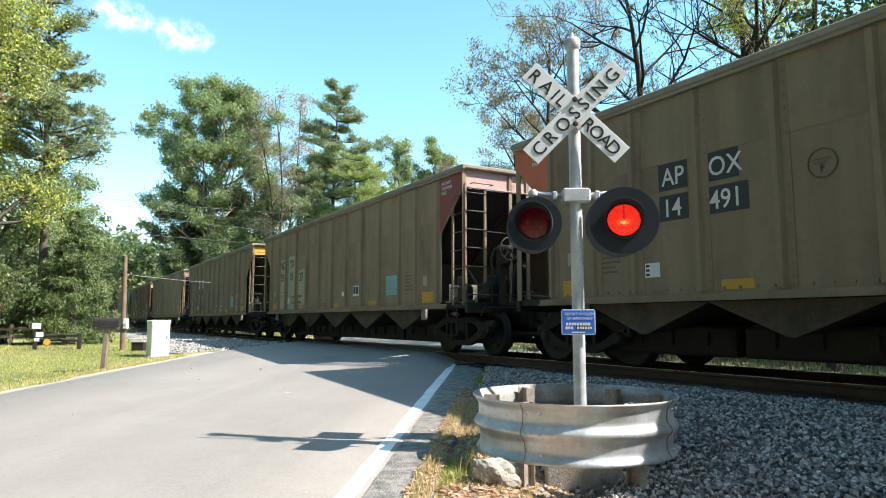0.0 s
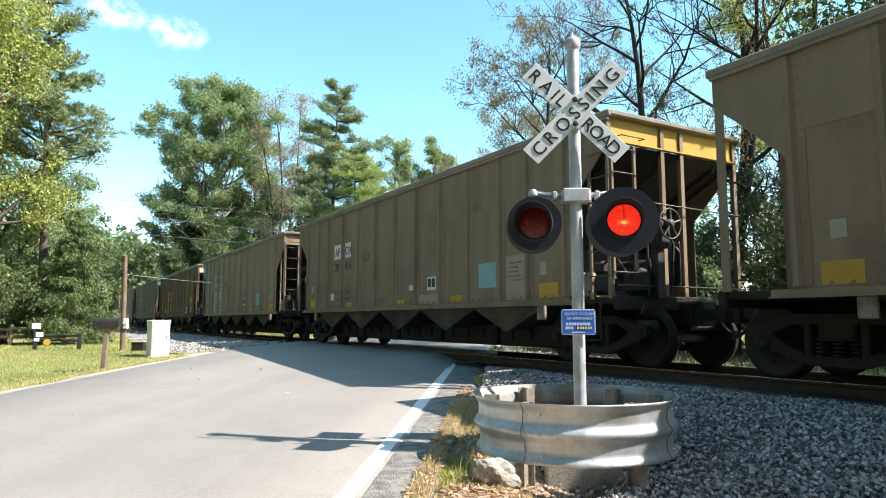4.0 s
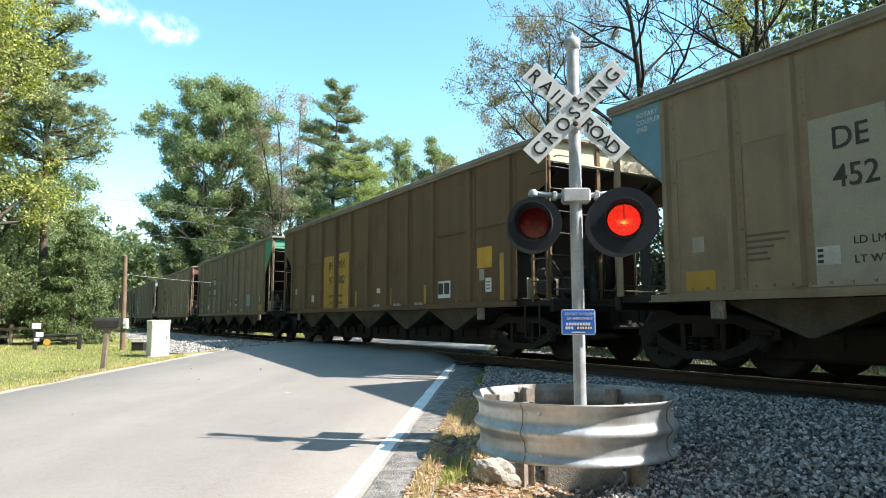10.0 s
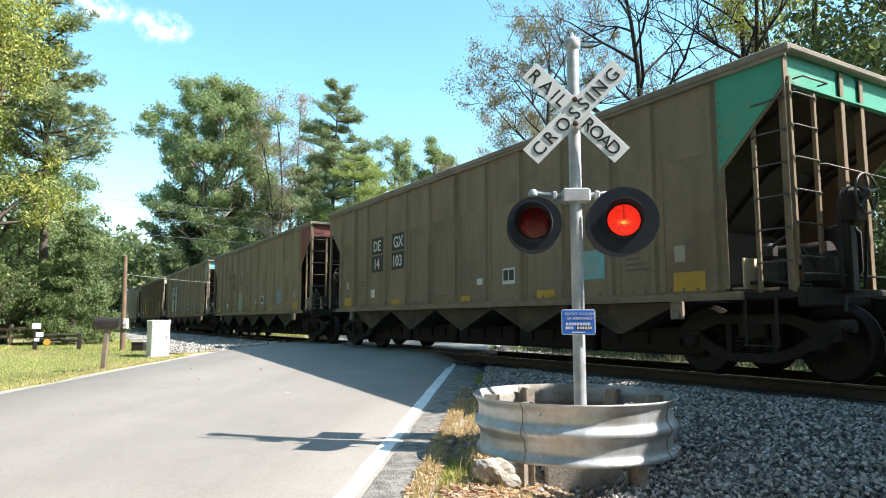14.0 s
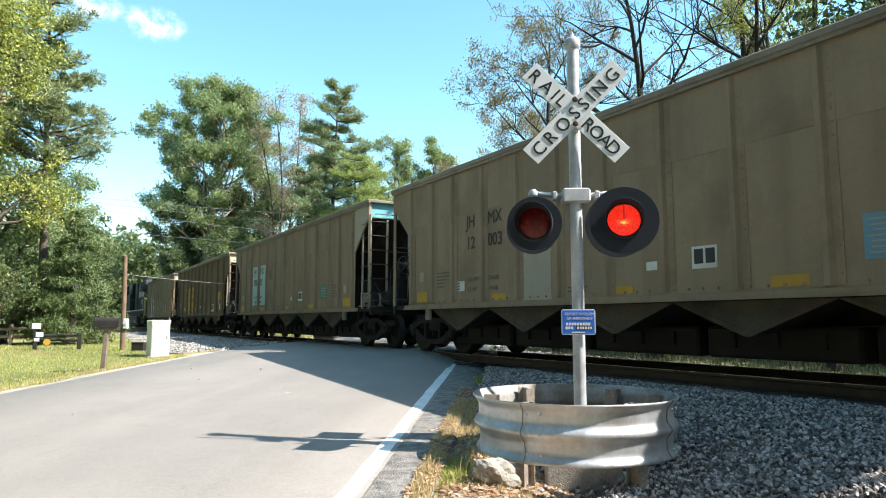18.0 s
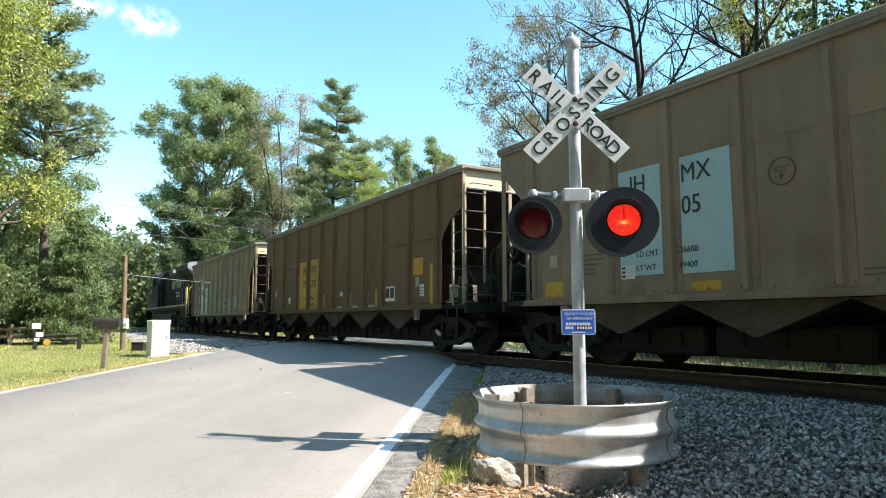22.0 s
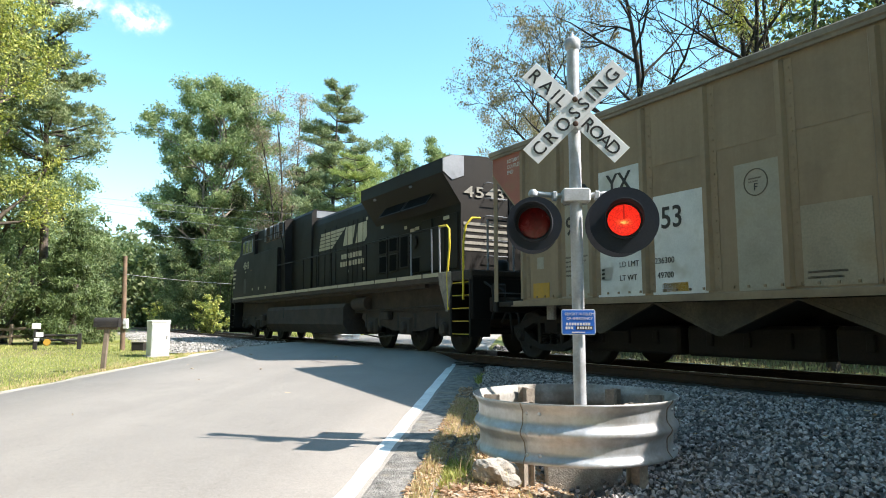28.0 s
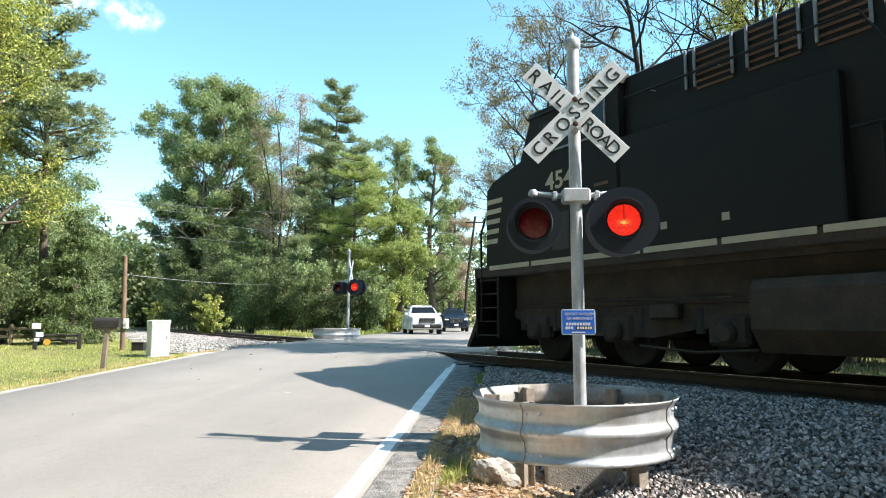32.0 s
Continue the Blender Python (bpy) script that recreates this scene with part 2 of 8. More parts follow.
def asphalt():
    """Old asphalt: pale aggregate specks, wheel tracks along the road, dull stains and a few sealed cracks."""
    mt = bpy.data.materials.new("asphalt")
    mt.use_nodes = True
    nt = mt.node_tree
    L = nt.links.new
    b = nt.nodes["Principled BSDF"]
    tc = nt.nodes.new("ShaderNodeTexCoord")
    mp = nt.nodes.new("ShaderNodeMapping")
    mp.inputs["Rotation"].default_value = (0, 0, RA)
    L(tc.outputs["Object"], mp.inputs[0])

    def tex(scale, detail, stretch=(1, 1, 1)):
        m2 = nt.nodes.new("ShaderNodeMapping")
        m2.inputs["Scale"].default_value = stretch
        L(mp.outputs[0], m2.inputs[0])
        n = nt.nodes.new("ShaderNodeTexNoise")
        n.inputs["Scale"].default_value, n.inputs["Detail"].default_value, n.inputs["Roughness"].default_value = scale, detail, 0.65
        L(m2.outputs[0], n.inputs["Vector"])
        return n.outputs["Fac"]

    def ramp(fac, *stops):
        r = nt.nodes.new("ShaderNodeValToRGB")
        e = r.color_ramp.elements
        while len(e) < len(stops):
            e.new(0.5)
        for el, (p, c) in zip(e, stops):
            el.position, el.color = p, (c[0], c[1], c[2], 1) if isinstance(c, tuple) else (c, c, c, 1)
        L(fac, r.inputs[0])
        return r.outputs[0]

    def mul(a, c, f=1.0):
        m = nt.nodes.new("ShaderNodeMix")
        m.data_type, m.blend_type = "RGBA", "MULTIPLY"
        m.inputs[0].default_value = f
        L(a, m.inputs[6])
        L(c, m.inputs[7])
        return m.outputs[2]
    grain = tex(170, 2)
    base = ramp(grain, (0.30, (0.200, 0.182, 0.163)), (0.5, (0.274, 0.249, 0.223)), (0.72, (0.370, 0.339, 0.305)))
    tracks = ramp(tex(1.0, 3, (0.85, 0.03, 1)), (0.35, 0.90), (0.6, 1.03))
    blot = ramp(tex(0.7, 5), (0.35, 0.92), (0.65, 1.04))
    spots_ = ramp(tex(7.0, 4), (0.28, 0.86), (0.42, 1.0))
    coarse = ramp(tex(42, 3), (0.36, 0.90), (0.5, 1.0), (0.64, 1.08))
    vor = nt.nodes.new("ShaderNodeTexVoronoi")
    vor.feature = "DISTANCE_TO_EDGE"
    vor.inputs["Scale"].default_value = 0.33
    wob = nt.nodes.new("ShaderNodeVectorMath")
    wob.operation = "ADD"
    nz = nt.nodes.new("ShaderNodeTexNoise")
    nz.inputs["Scale"].default_value, nz.inputs["Detail"].default_value = 1.6, 4
    L(mp.outputs[0], nz.inputs["Vector"])
    L(mp.outputs[0], wob.inputs[0])
    L(nz.outputs["Color"], wob.inputs[1])
    L(wob.outputs[0], vor.inputs["Vector"])
    crack = ramp(vor.outputs["Distance"], (0.0, 0.72), (0.006, 1.0))
    c = mul(mul(mul(mul(mul(base, tracks), blot), spots_, 0.6), crack, 0.18), coarse, 1.0)
    L(c, b.inputs["Base Color"])
    b.inputs["Roughness"].default_value = 0.72
    b.inputs["Specular IOR Level"].default_value = 0.5
    bp = nt.nodes.new("ShaderNodeBump")
    bp.inputs["Strength"].default_value, bp.inputs["Distance"].default_value = 0.6, 0.006
    L(grain, bp.inputs["Height"])
    L(bp.outputs[0], b.inputs["Normal"])
    return mt


ASPHALT = asphalt()
LINE = surf("line_paint", (0.78, 0.78, 0.76), 0.7, var=0.12, scale=1.5, grain=60, bump=0.2, stain=((0.45, 0.44, 0.42), 0.5, 5.0))
SOIL = surf("grassy_soil", (0.20, 0.21, 0.08), 0.95, var=0.4, scale=0.35, grain=14, bump=0.8, stain=((0.33, 0.27, 0.15), 0.7, 0.22), spec=0.1, bdist=0.05)
STONE = surf("ballast_bed", (0.11, 0.106, 0.1), 0.9, var=0.45, scale=4, grain=26, bump=1.0, spec=0.2, bdist=0.05)
TIE = surf("creosoted_tie", (0.05, 0.04, 0.033), 0.9, var=0.4, scale=5, grain=50, bump=0.6)
RAIL = surf("rusty_rail", (0.085, 0.05, 0.034), 0.75, metal=0.3, var=0.3, scale=5, grain=60)
RAILTOP = surf("worn_rail_head", (0.5, 0.49, 0.47), 0.28, metal=1.0, var=0.1, bump=0.05)
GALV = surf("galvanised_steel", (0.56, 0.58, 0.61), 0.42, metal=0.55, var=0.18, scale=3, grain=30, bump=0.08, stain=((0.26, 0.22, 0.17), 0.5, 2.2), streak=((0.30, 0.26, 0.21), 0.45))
# inside of the ring: shade put into the steel's colour, with brown stains
GALV_SHADED = surf("shaded_stained_steel", (0.36, 0.345, 0.32), 0.75, metal=0.25, var=0.3, scale=3, grain=30, bump=0.1, stain=((0.13, 0.10, 0.07), 0.7, 2.0), streak=((0.12, 0.095, 0.07), 0.6))
ALU = surf("aluminium_mast", (0.47, 0.48, 0.50), 0.6, metal=0.15, var=0.16, scale=5, grain=50, bump=0.12, stain=((0.27, 0.26, 0.245), 0.5, 3.0), spec=0.35)
SIGN_WHITE = surf("sign_white", (0.70, 0.70, 0.70), 0.5, var=0.05, scale=3, bump=0.03)
SIGN_BLACK = surf("sign_black", (0.015, 0.015, 0.016), 0.5, var=0.1, bump=0.02)
SIGN_BLUE = surf("sign_blue", (0.018, 0.14, 0.60), 0.45, var=0.08, bump=0.02)
LAMP_BLACK = surf("lamp_black", (0.014, 0.018, 0.027), 0.8, var=0.25, scale=8, bump=0.05)
WOOD_GREY = surf("weathered_wood", (0.22, 0.17, 0.125), 0.9, var=0.3, scale=6, grain=40, bump=0.5)
POLE_WOOD = surf("pole_wood", (0.19, 0.125, 0.082), 0.9, var=0.3, scale=3, grain=30, bump=0.5)
BLACK_IRON = surf("black_iron", (0.021, 0.018, 0.016), 0.7, var=0.4, scale=5, grain=40, bump=0.3, stain=((0.05, 0.035, 0.025), 0.6, 3))
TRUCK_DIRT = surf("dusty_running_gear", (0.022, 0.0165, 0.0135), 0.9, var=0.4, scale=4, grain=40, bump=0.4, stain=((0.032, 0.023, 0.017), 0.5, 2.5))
WHEEL = surf("wheel_steel", (0.024, 0.019, 0.016), 0.6, metal=0.5, var=0.3, scale=5)
TREAD = surf("wheel_tread", (0.4, 0.39, 0.37), 0.35, metal=0.9, var=0.1)
BARK = surf("bark", (0.10, 0.078, 0.06), 0.95, var=0.4, scale=3, grain=18, bump=1.0, bdist=0.03)
BARK_PALE = surf("pale_bark", (0.24, 0.20, 0.16), 0.95, var=0.35, scale=3, grain=18, bump=0.8, bdist=0.03)
BARK_DARK = surf("dark_bark", (0.035, 0.028, 0.022), 0.95, var=0.35, scale=3, grain=18, bump=0.8, bdist=0.03)
WHITE_PAINT = surf("white_cabinet_paint", (0.72, 0.72, 0.71), 0.5, var=0.08, scale=3, stain=((0.5, 0.47, 0.42), 0.4, 3))
CONCRETE = surf("concrete", (0.33, 0.305, 0.27), 0.9, var=0.25, scale=9, grain=60, bump=1.0, stain=((0.25, 0.22, 0.18), 0.6, 5))

RUSTY = surf("rust_brown_steel", (0.30, 0.255, 0.21), 0.85, metal=0.2, var=0.35, scale=6, grain=40, bump=0.4, stain=((0.33, 0.29, 0.24), 0.6, 4))
# bay paint darkened for the shade under the sill, plus coal stains
BAY_SHADE_DIRT = surf("shaded_stained_bay", (0.085, 0.07, 0.049), 0.9, var=0.35, scale=2, grain=35, bump=0.2, stain=((0.025, 0.02, 0.016), 0.75, 1.1))
CRUMBLE = surf("crumbled_asphalt", (0.25, 0.235, 0.215), 0.95, var=0.5, scale=7, grain=55, bump=1.0, stain=((0.34, 0.29, 0.22), 0.6, 3.0), spec=0.2, bdist=0.02)
# ---- ground, road, track ----
def grid_sheet(name, xs, ys, mat, fn):
    X, Y = np.meshgrid(xs, ys)
    Z = fn(X, Y)
    v = np.stack([X.ravel(), Y.ravel(), Z.ravel()], 1)
    n, m = len(xs), len(ys)
    i = (np.arange(m - 1)[:, None] * n + np.arange(n - 1)[None, :]).ravel()
    f = np.stack([i, i + 1, i + 1 + n, i + n], 1)
    return raw_mesh(name, v, f, mat, True)


def spread(lo, hi, a, b, fine, growth=1.25):
    """Sample lines: fine between a and b, then growing steps out to lo and hi."""
    r = list(np.arange(a, b + fine / 2, fine))
    st = fine
    while r[-1] < hi:
        st *= growth
        r.append(r[-1] + st)
    st = fine
    while r[0] > lo:
        st *= growth
        r.insert(0, r[0] - st)
    return np.array(r)


def ground_z(x, y):
    z = height(x, y)
    o = x * RN.x + y * RN.y
    q = x * TN.x + y * TN.y
    on = ss(ROAD_L - 0.45, ROAD_L + 0.05, o) * (1 - ss(ROAD_R - 0.05, ROAD_R + 0.45, o))
    bump = 0.03 * np.sin(x * 1.3 + 0.7 * y) * np.sin(y * 0.9 - 0.4 * x)
    return z - 0.05 * on + bump * (1 - on) * 0.6 * ss(2.0, 4.0, np.abs(q - TQ))


ground = tagged(new("ground", grid_sheet("ground", spread(-2500, 2500, -20, 14, 0.3), spread(-2500, 2500, -4, 46, 0.3), SOIL, ground_z)),
                "grassy ground with patches of dry grass reaching the horizon", "ground", kind="structure")

g = Geo()
ss_rows = list(np.arange(-40, 60, 0.5)) + list(np.arange(60, 260, 8))


def road_bend(s):
    """The road bends a little to the right behind the rails."""
    return 0.0 if s < 26 else 0.0009 * (s - 26) ** 2


vs, fs = [], []
os_ = [ROAD_L, ROAD_L + 0.06, -6, -4.3, -2.6, ROAD_R - 0.06, ROAD_R]
for s in ss_rows:
    for k, o in enumerate(os_):
        p = at_road(s, o + road_bend(s))
        sag = -0.05 if k in (0, len(os_) - 1) else 0.0
        jag = 0.05 * noise.noise(Vector((s * 1.1, o, 3))) if k in (0, 1, len(os_) - 2, len(os_) - 1) else 0
        p += Vector((RN.x, RN.y, 0)) * jag
        vs.append((p.x, p.y, float(height(p.x, p.y, False)) + 0.012 + sag))
n = len(os_)
for i in range(len(ss_rows) - 1):
    for k in range(n - 1):
        a = i * n + k
        fs.append((a, a + 1, a + 1 + n, a + n))
g.add(vs, fs, True)
road = tagged(part("road", g, ASPHALT), "sunlit worn grey asphalt road climbing to the rails", "road", kind="structure")

# edge line of the near side, and the worn line behind the rails
def strip(o, w, s0, s1, name, jag=0.0):
    g = Geo()
    vs, fs = [], []
    rows = np.arange(s0, s1 + 0.01, 0.4)
    for i, s in enumerate(rows):
        for sd in (-1, 1):
            oo = o + sd * w / 2 + jag * noise.noise(Vector((s * 2.3, sd * 9, o))) + road_bend(s)
            p = at_road(s, oo)
            vs.append((p.x, p.y, float(height(p.x, p.y, False)) + 0.0165))
        if i:
            fs.append((2 * i - 2, 2 * i - 1, 2 * i + 1, 2 * i))
    g.add(vs, fs)
    return tagged(part(name, g, LINE), "worn white painted edge line on the asphalt", "road marking", kind="structure")


strip(-1.22, 0.15, 1.0, 14.55, "edge_line", 0.02)
strip(-1.22, 0.13, 27, 90, "edge_line", 0.02)

# stone bed along the track
def road_gap(s, q):
    p = TD * s + TN * q
    o = p.x * RN.x + p.y * RN.y - road_bend(p.x * RU.x + p.y * RU.y)
    return ROAD_L - 0.35 < o < ROAD_R + 0.2


def bed_line(e):
    """Height of the stone bed across the track."""
    a = abs(e)
    if e > 0:
        return -0.165 - max(0.0, a - 1.9) * 0.3
    return -0.165 - max(0.0, min(a, 2.8) - 1.9) * 0.13 - max(0.0, a - 2.8) * 0.21


BED_NEAR = spread(-300, 420, -30, 70, 0.35, 1.2)
vs, fs = [], []
prof = [-4.9, -4.2, -3.5, -2.8, -2.2, -1.8, -1.4, -0.7, 0.0, 0.7, 1.4, 1.8, 2.4, 3.0, 3.6]
for i, s in enumerate(BED_NEAR):
    for k, e in enumerate(prof):
        p = TD * s + TN * (TQ + e)
        o = p.x * RN.x + p.y * RN.y
        base = float(ground_z(np.array(p.x), np.array(p.y)))
        top = bed_line(e)
        inside = ss(ROAD_R + 0.15, ROAD_R + 0.9, o) + 1 - ss(ROAD_L - 0.9, ROAD_L - 0.15, o)
        z = max(base + 0.015, top) if k not in (0, len(prof) - 1) else base - 0.08
        z = base - 0.08 + (z - base + 0.08) * min(1, float(inside))
        z += 0.025 * noise.noise(Vector((s * 1.7, e * 1.7, 0))) * (0 if k in (0, len(prof) - 1) else 1)
        vs.append((p.x, p.y, z))
m = len(prof)
for i in range(len(BED_NEAR) - 1):
    for k in range(m - 1):
        a = i * m + k
        fs.append((a, a + 1, a + 1 + m, a + m))
tagged(part("ballast_bed", Geo().add(vs, fs, True), STONE), "grey crushed stone bed under the rails", "ballast", kind="structure")


def bed_top(s, e):
    p = TD * s + TN * (TQ + e)
    base = float(ground_z(np.array(p.x), np.array(p.y)))
    top = bed_line(e)
    return max(base + 0.015, top) + 0.025 * noise.noise(Vector((s * 1.7, e * 1.7, 0)))


# ties and rails
def tie_mesh():
    return Geo().box((0, 0, -0.09), (0.22, 2.6, 0.17), ch=0.012).mesh("tie", TIE)


RZ_TRACK = math.degrees(math.atan2(-TD.y, -TD.x))
track = thing("railway_track", Matrix.Identity(4), "single rusty railway track on dark wooden ties", "track", kind="structure")
TIE_MESH = tie_mesh()
for i in range(150):
    s = -12 + i * 0.52
    if road_gap(s, TQ - 1.2) and road_gap(s, TQ + 1.2):
        continue
    p = at_track(s)
    part("tie", TIE_MESH, None, track, at=pose(p.x + TD.x * random.uniform(-.03, .03), p.y, -0.165 - random.uniform(0, .015), 0, 0, RZ_TRACK + random.uniform(-1.0, 1.0)))
far_ties = Geo()
for s in list(np.arange(-110, -12.3, 0.52)) + list(np.arange(66, 220, 0.52)):
    p = at_track(s)
    far_ties.box((p.x, p.y, -0.26), (0.22, 2.6, 0.17), rz=RZ_TRACK)
tagged(part("distant_ties", far_ties, TIE, track), kind="stuff")
RAIL_PROF = [(-0.07, -0.165), (0.07, -0.165), (0.07, -0.15), (0.012, -0.13), (0.012, -0.045), (0.036, -0.032), (0.036, -0.004), (0.028, 0.0), (-0.028, 0.0), (-0.036, -0.004), (-0.036, -0.032), (-0.012, -0.045), (-0.012, -0.13), (-0.07, -0.15)]
for y in (-0.753, 0.753):
    g = Geo().prism([(u + y, w) for u, w in RAIL_PROF], -320, 300, "x")
    r = part("rail", g, RAIL, track, at=pose(at_track(0).x, at_track(0).y, -0.002, 0, 0, RZ_TRACK))
    part("rail_head", Geo().box((0, y, 0.0), (560, 0.05, 0.006)), RAILTOP, r, "shiny worn running surface")
# timber and asphalt crossing panels between and beside the rails
panels = thing("crossing_panels", Matrix.Identity(4), "dark timber crossing panels between the rails", "crossing panel", kind="structure")
for lo, hi in ((-0.66, 0.66),):
    for j in range(4):
        w = (hi - lo) / 4
        yc = lo + w * (j + 0.5)
        for s0 in np.arange(6.0, 34, 2.4):
            c = at_track(s0 + 1.2, TQ + yc)
            o = c.x * RN.x + c.y * RN.y
            if ROAD_L + 0.5 < o < ROAD_R - 0.5:
                part("panel", Geo().box((0, 0, 0), (2.37, w - 0.02, 0.12), ch=0.01), ASPHALT, panels, at=pose(c.x, c.y, -0.058, 0, 0, RZ_TRACK))

# asphalt ramps that bring the road flush with the rail heads
for side in (-1, 1):
    vs, fs, row = [], [], []
    es = [0.80, 0.86, 1.2, 1.7, 2.3, 2.9]
    for s0 in np.arange(3.0, 37.0, 0.3):
        c = at_track(s0, TQ + side * 1.5)
        o = c.x * RN.x + c.y * RN.y
        if not ROAD_L - 1.2 < o < ROAD_R + 1.2:
            continue
        row.append(s0)
        for k, e in enumerate(es):
            p = at_track(s0, TQ + side * e)
            o = p.x * RN.x + p.y * RN.y
            b = float(ss(ROAD_L, ROAD_L + 0.9, o)) * (1 - float(ss(ROAD_R - 1.3, ROAD_R - 0.15, o)))
            u = min(1.0, max(0.0, (e - 0.86) / 2.04))
            z0 = float(height(p.x, p.y, False)) + 0.012
            z = max(z0 + 0.006, -0.006 * (1 - u) + (z0 + 0.002) * u) if k < len(es) - 1 else z0 - 0.01
            z = z0 - 0.07 + (z - z0 + 0.07) * b
            vs.append((p.x, p.y, min(z, -0.004) if k == 0 else z))
    m = len(es)
    for i in range(len(row) - 1):
        for k in range(m - 1):
            a = i * m + k
            fs.append((a, a + 1, a + 1 + m, a + m))
    tagged(part("crossing_apron", Geo().add(vs, fs, True), ASPHALT), "asphalt ramp flush with the rail heads", "road", kind="structure")

# pale gravel shoulder on the lawn side
GRAVEL = surf("pale_gravel", (0.46, 0.42, 0.355), 0.95, var=0.25, scale=3, grain=60, bump=0.8, stain=((0.30, 0.26, 0.16), 0.6, 1.2), bdist=0.02)
vs, fs = [], []
rows = np.arange(3, 19.2, 0.35)
for i, s in enumerate(rows):
    wdt = 0.46 + 0.34 * noise.noise(Vector((s * 1.3, 2, 7))) + (0.9 * ss(15.5, 18.5, s))
    for k, o in enumerate((ROAD_L + 0.06, ROAD_L - wdt * 0.5, ROAD_L - wdt)):
        p = RU * s + RN * (o + 0.05 * noise.noise(Vector((s * 2.1, k, 1))))
        z = float(ground_z(np.array(p.x), np.array(p.y)))
        vs.append((p.x, p.y, max(z + (0.02 if k < 2 else -0.01), float(height(p.x, p.y, False)) - 0.005 if k == 0 else -9)))
    if i:
        a = 3 * i
        fs += [(a - 3, a - 2, a + 1, a), (a - 2, a - 1, a + 2, a + 1)]
tagged(part("gravel_shoulder", Geo().add(vs, fs, True), GRAVEL), "pale gravel shoulder along the road edge", "shoulder", kind="structure")

# pale gravel pad between the cabinet and the rails
def on_pad(x, y):
    """How far inside the gravel pad a place lies, in metres; negative outside."""
    return min(x - (-7.9 - (y - 18.6) * 0.53 + 0.35 * math.sin(y * 1.7)), y - 18.3, 6.75 - (x * TN.x + y * TN.y))


PAD = surf("pale_pad_gravel", (0.31, 0.295, 0.27), 0.95, var=0.28, scale=2.5, grain=34, bump=1.0, stain=((0.34, 0.30, 0.22), 0.5, 0.7), bdist=0.03)
vs, fs = [], []
rows = np.arange(18.3, 47, 0.45)
for i, y in enumerate(rows):
    xl = -7.9 - (y - 18.6) * 0.53 + 0.35 * math.sin(y * 1.7)
    xr = max(xl + 0.3, min((6.9 - y * TN.y) / TN.x, (ROAD_L + 0.08 + y * RU.x) / RU.y))
    for k in range(9):
        x = xl + (xr - xl) * k / 8
        e = x * TN.x + y * TN.y - TQ
        z = max(float(ground_z(np.array(x), np.array(y))), bed_line(e) if e > -4.9 else -9)
        vs.append((x, y, z + (0.035 if 0 < k < 8 else -0.02) + 0.02 * noise.noise(Vector((x * 2, y * 2, 4)))))
    if i:
        for k in range(8):
            a = 9 * i + k
            fs.append((a - 9, a - 8, a + 1, a))
tagged(part("gravel_pad", Geo().add(vs, fs, True), PAD), "pale crushed gravel pad beside the rails", "gravel", kind="structure")

# bare soil between the asphalt and the stones
DIRT = surf("verge_dirt", (0.33, 0.265, 0.19), 0.95, var=0.35, scale=2.5, grain=30, bump=0.9, stain=((0.40, 0.33, 0.22), 0.6, 3.0), bdist=0.03)
vs, fs = [], []
rows = np.arange(2.0, 14.2, 0.3)
for i, s in enumerate(rows):
    wdt = 1.5 + 0.25 * noise.noise(Vector((s * 0.9, 4, 2)))
    for k in range(6):
        o = ROAD_R - 0.06 + (wdt + 0.06) * k / 5 + 0.06 * noise.noise(Vector((s * 2.0, k, 9)))
        p = RU * s + RN * o
        z = float(ground_z(np.array(p.x), np.array(p.y)))
        z += (0.018 if 0 < k < 5 else -0.02) if k else -0.005
        vs.append((p.x, p.y, z))
    if i:
        for k in range(5):
            a = 6 * i + k
            fs.append((a - 6, a - 5, a + 1, a))
tagged(part("verge_soil", Geo().add(vs, fs, True), DIRT), "bare brown soil strip beside the asphalt", "soil", kind="structure")

# crumbled edge of the asphalt between the line and the soil
vs, fs = [], []
rows = np.arange(2.0, 13.6, 0.12)
for i, s in enumerate(rows):
    a = -1.125 + 0.02 * noise.noise(Vector((s * 1.6, 1, 3))) + 0.015 * noise.noise(Vector((s * 7, 2, 3)))
    b = ROAD_R + 0.03 + 0.10 * noise.noise(Vector((s * 2.2, 5, 3)))
    for k, o in enumerate((a, a + 0.05, (a + b) / 2, b - 0.05, b)):
        p = RU * s + RN * o
        vs.append((p.x, p.y, float(height(p.x, p.y, False)) + (0.006 if k == 0 else 0.019 + 0.006 * noise.noise(Vector((s * 9, o * 9, 0))) if k < 4 else -0.03)))
    if i:
        for k in range(4):
            j = 5 * i + k
            fs.append((j - 5, j - 4, j + 1, j))
tagged(part("asphalt_edge", Geo().add(vs, fs, True), CRUMBLE), "crumbled dark asphalt edge beside the white line", "road edge", kind="structure")
# ---- hopper cars ----
def paint(name, col, dark=(0.05, 0.04, 0.03), amt=0.55):
    return surf(name, col, 0.75, var=0.09, scale=0.45, grain=14, bump=0.05, stain=(dark, 0.42, 0.8), streak=(dark, amt * 0.8), spec=0.3)


TAN = paint("tan_car_paint", (0.272, 0.199, 0.130), (0.112, 0.076, 0.051))
OLIVE = paint("olive_car_paint", (0.248, 0.186, 0.120), (0.100, 0.070, 0.047))
GREYTAN = paint("grey_tan_car_paint", (0.306, 0.229, 0.147), (0.141, 0.097, 0.062))
BROWN = paint("brown_car_paint", (0.16, 0.1, 0.051), (0.068, 0.036, 0.02))
P_ORANGE = surf("orange_patch", (0.50, 0.13, 0.06), 0.7, var=0.15, stain=((0.2, 0.12, 0.08), 0.4, 2))
